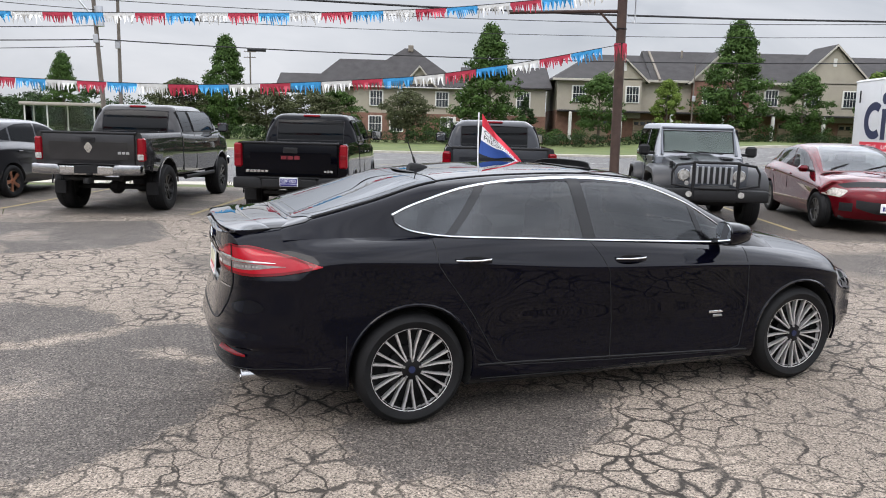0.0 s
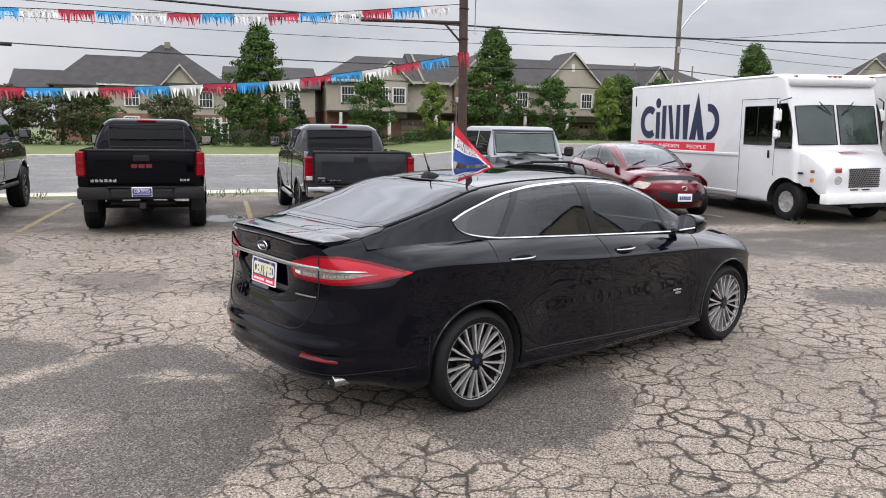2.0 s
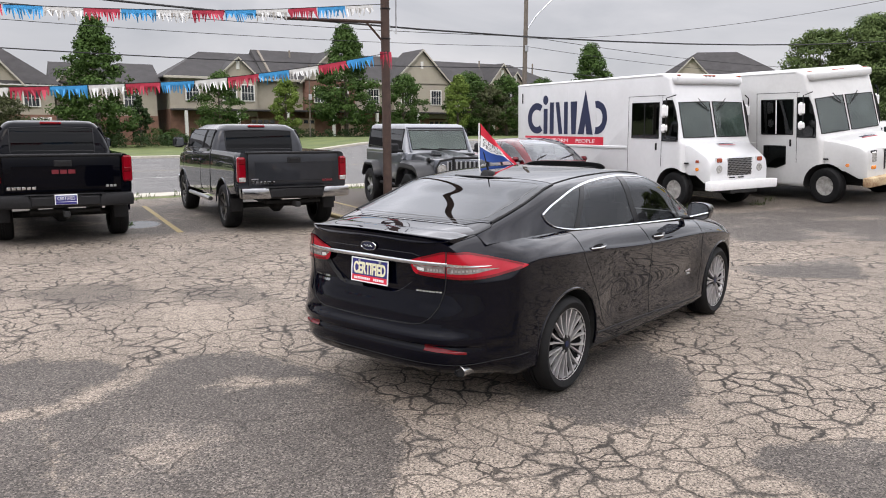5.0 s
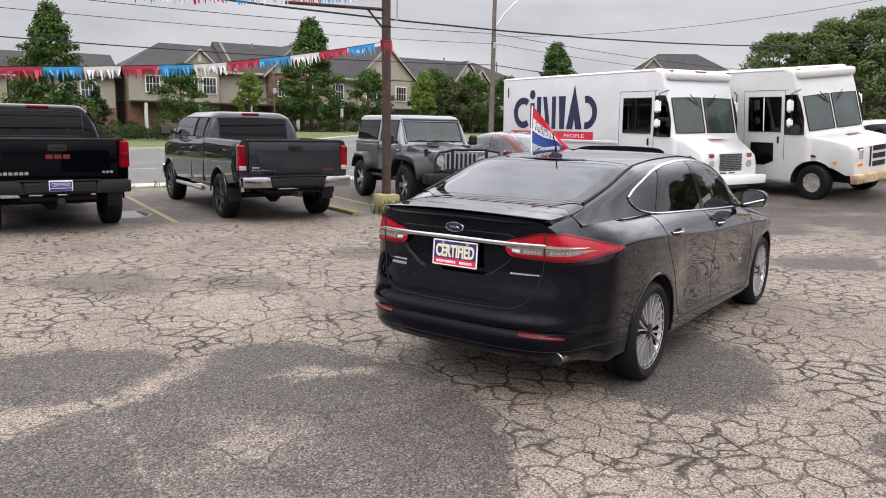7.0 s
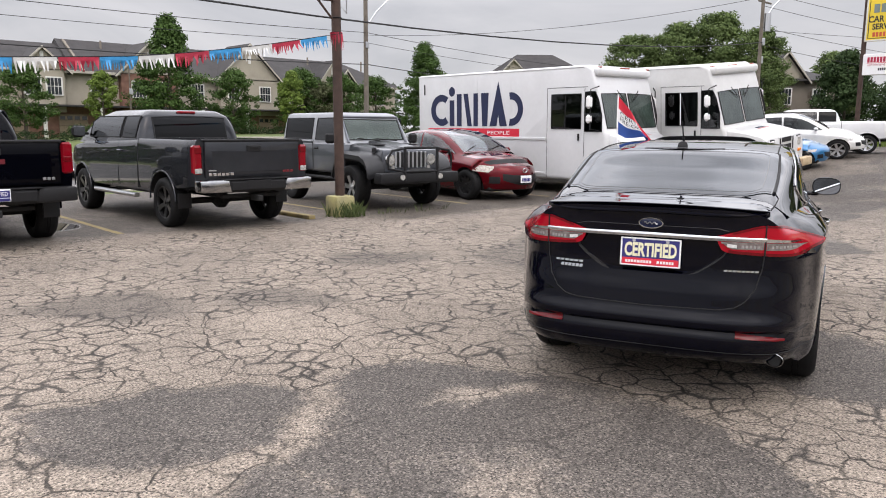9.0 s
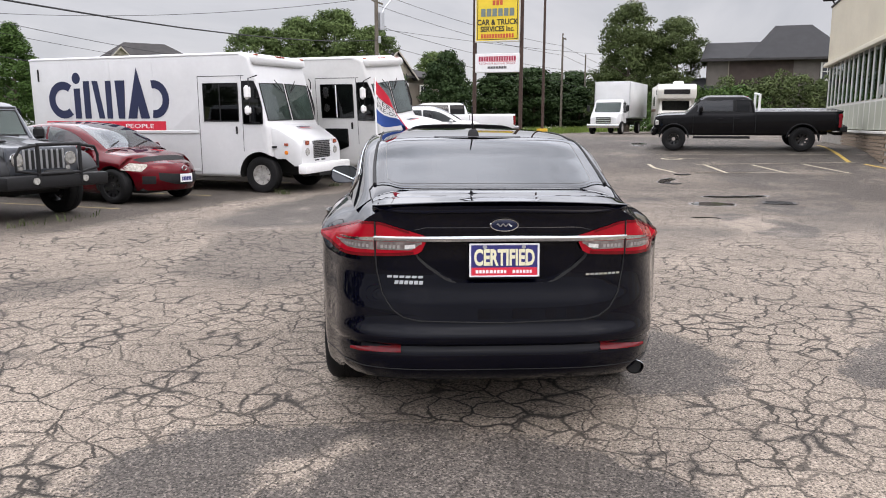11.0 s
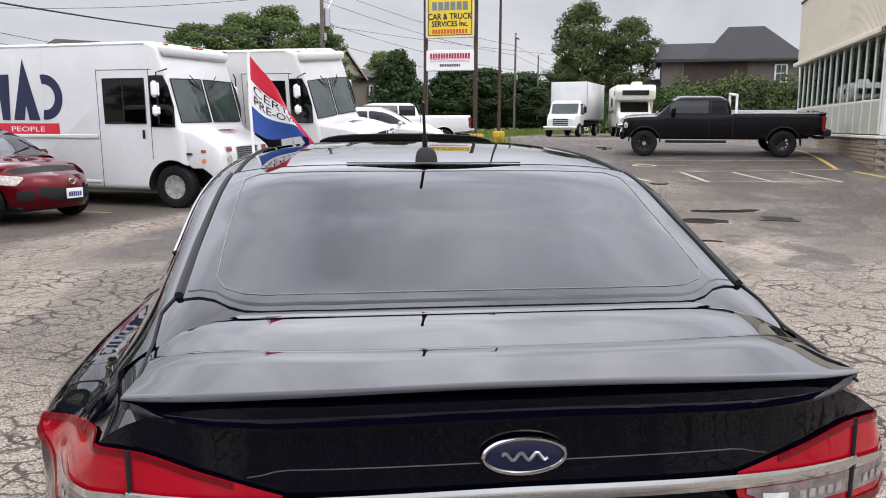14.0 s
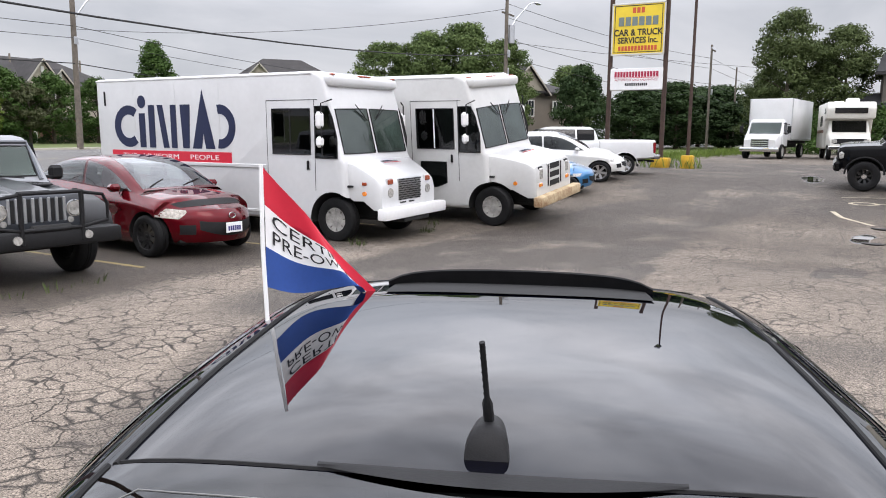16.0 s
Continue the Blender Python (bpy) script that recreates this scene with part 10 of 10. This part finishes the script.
foliage_band("thicket", "overgrown green thicket by the motorhome", [(58 + rnd.uniform(0, 8), rnd.uniform(-2, 9), rnd.uniform(1.2, 2.2), rnd.uniform(2.0, 3.4)) for _ in range(16)], LEAF_GREEN, 900, 25, 0.13, 0.45)


def grass_tufts(name, label, spots, seed, h=0.22, material=None):
    rng = random.Random(seed)
    sh = Shape()
    for x, y, n, r in spots:
        for _ in range(n):
            a, d = rng.uniform(0, 6.283), r * math.sqrt(rng.random())
            px, py = x + d * math.cos(a), y + d * math.sin(a)
            z = rise(px, 0)
            k = h * rng.uniform(0.4, 1.2)
            b = rng.uniform(0, 6.283)
            lx, ly = k * 0.45 * math.cos(b), k * 0.45 * math.sin(b)
            wx, wy = 0.008 * math.sin(b), -0.008 * math.cos(b)
            sh.add([(px - wx, py - wy, z - 0.005), (px + wx, py + wy, z - 0.005), (px + lx * 0.4 + wx * 0.7, py + ly * 0.4 + wy * 0.7, z + k * 0.6), (px + lx, py + ly, z + k)], [(0, 1, 2), (0, 2, 3)])
    return tagged(part(name, sh, material or LEAF_LIGHT, None, "", 0), label, "weeds", kind="stuff")


grass_tufts("weeds", "weeds round the concrete pole base", [(3.62 + a, 14.12 + b, 9, 0.12) for a, b in ((-0.34, -0.1), (-0.28, -0.28), (0.0, -0.33), (0.25, -0.30), (0.34, -0.05), (0.1, -0.38), (-0.1, -0.36))] + [(3.66, 13.86, 60, 0.16), (3.88, 13.92, 34, 0.14), (3.80, 14.18, 12, 0.10)], 31, 0.27, LEAF_OLIVE)
grass_tufts("weeds", "weeds along the parking strip", [(4.3 + 0.5 * i, 13.85 - 0.02 * i, 9, 0.22) for i in range(4)] + [(10.65, 12.9, 24, 0.16), (12.7, 12.7, 26, 0.2), (13.6, 13.0, 14, 0.2), (-0.9, 20.9, 90, 0.8), (-3.6, 20.6, 60, 0.7), (-8.0, 20.2, 90, 0.9), (-7.6, 13.5, 40, 0.4), (-11.0, 15.2, 90, 0.6)], 32, 0.13, LEAF_OLIVE)
grass_tufts("weeds", "tall grass at the far edge of the lot", [(31 + 1.1 * i + rnd.uniform(-0.4, 0.4), 14.6 - 0.13 * i + rnd.uniform(-1.0, 1.0), 90, 0.9) for i in range(26)] + [(28.3, 11.7, 60, 0.7), (28.3, 13.6, 60, 0.7), (27.9, 10.5, 60, 0.5)], 33, 0.42)
grass_tufts("weeds", "rough grass on the roadside verge", [(x + rnd.uniform(-0.5, 0.5), near_kerb(x) - 1.25 + rnd.uniform(-0.2, 0.2), int(rnd.uniform(8, 40)), 0.40) for x in np.arange(-26, 28, 1.3) if rnd.random() < 0.6], 34, 0.16, LEAF_OLIVE)

# ---- painted lines, covers, wheel stops ----
def strip(name, a, b, w, material, label, kind="structure"):
    d = Vector((b[0] - a[0], b[1] - a[1], 0)).normalized()
    n = Vector((-d.y, d.x, 0)) * w / 2
    m = max(2, int((Vector(b) - Vector(a)).length / 0.7) + 1)
    sh = Shape()
    sh.grid(lambda t, s: (a[0] + (b[0] - a[0]) * t + n.x * s, a[1] + (b[1] - a[1]) * t + n.y * s, rise(a[0] + (b[0] - a[0]) * t, 0) + 0.004), spread(0, 1, m), (-1, 1))
    return tagged(part(name, sh, material, None, "", 0), label, "parking line", "parking lines", kind)


YL = "worn yellow parking line on the asphalt"
for x in (-7.85, -4.15, -0.32, 3.98, 7.0, 9.78, 13.1):
    strip("parking_line", (x, 14.2), (x + 0.10, 19.2), 0.10, YELLOW_LINE, YL)
CREAM_LINE = mat("worn_cream_paint", (0.24, 0.20, 0.15), 0.8, 0, 0.3, 9, col2=(0.60, 0.54, 0.40), bump=0.2, bscale=90)
for a, b in (((22.98, 0.58), (18.30, 0.42)), ((18.05, 0.10), (16.9, -0.62))):
    strip("parking_line", a, b, 0.11, mat("bright_yellow_paint", (0.30, 0.21, 0.06), 0.8, 0, 0.3, 6, col2=(0.66, 0.44, 0.07)), YL)
for a, b in (((19.16, 5.38), (19.71, 0.69)), ((17.52, 4.27), (18.33, 0.28)), ((16.35, 4.34), (16.65, 0.60)), ((17.55, 4.06), (16.32, 3.50)), ((17.64, 2.85), (16.45, 2.06)), ((17.86, 1.57), (16.66, 0.68)), ((17.43, 5.49), (16.87, 5.31)), ((16.87, 5.31), (16.22, 4.74)), ((18.47, 4.70), (18.53, 3.92))):
    strip("parking_line", a, b, 0.10, CREAM_LINE, "faded cream parking line on the asphalt")
ring_ = Shape()
ring_.grid(lambda a, r: (18.44 + r * 0.55 * math.cos(a), 4.92 + r * math.sin(a), rise(18.44 + r * 0.55 * math.cos(a), 0) + 0.004), spread(0, 2 * math.pi, 29), (0.21, 0.31))
tagged(part("floor_symbol", ring_, CREAM_LINE, None, "", 0), "worn painted ring of a reserved bay symbol", "floor marking", kind="structure")
for x, y, r in ((16.04, 4.57, 0.22), (14.70, 4.74, 0.20)):
    part_ = part("manhole_cover", Shape().cyl((x, y, rise(x, 0) - 0.03), (x, y, rise(x, 0) + 0.006), r, n=28), mat("cast_iron", (0.03, 0.028, 0.026), 0.6, 0.6, 0.3, 12, bump=0.5, bscale=60))
    tagged(part_, "round cast iron cover set in the asphalt", "manhole cover")
dg = thing("drain_grate", pose(12.2, 2.63, rise(12.2, 0)), "iron drain grate beside a puddle", "drain grate")
part("grate_frame", Shape().box((0, 0, 0.0), (0.62, 0.62, 0.02), 0.004), mat("cast_iron", (0.03, 0.028, 0.026), 0.6, 0.6), dg)
for i in range(6):
    part("grate_slot", Shape().box((-0.22 + 0.088 * i, 0, 0.011), (0.04, 0.50, 0.004)), SEAM, dg)
tagged(part("kerb_stop", bevelled(Shape().box((2.9, 14.9, 0.03), (0.14, 1.9, 0.08)), 0.02), YELLOW_LINE), "low yellow concrete wheel stop beside the pole", "wheel stop")
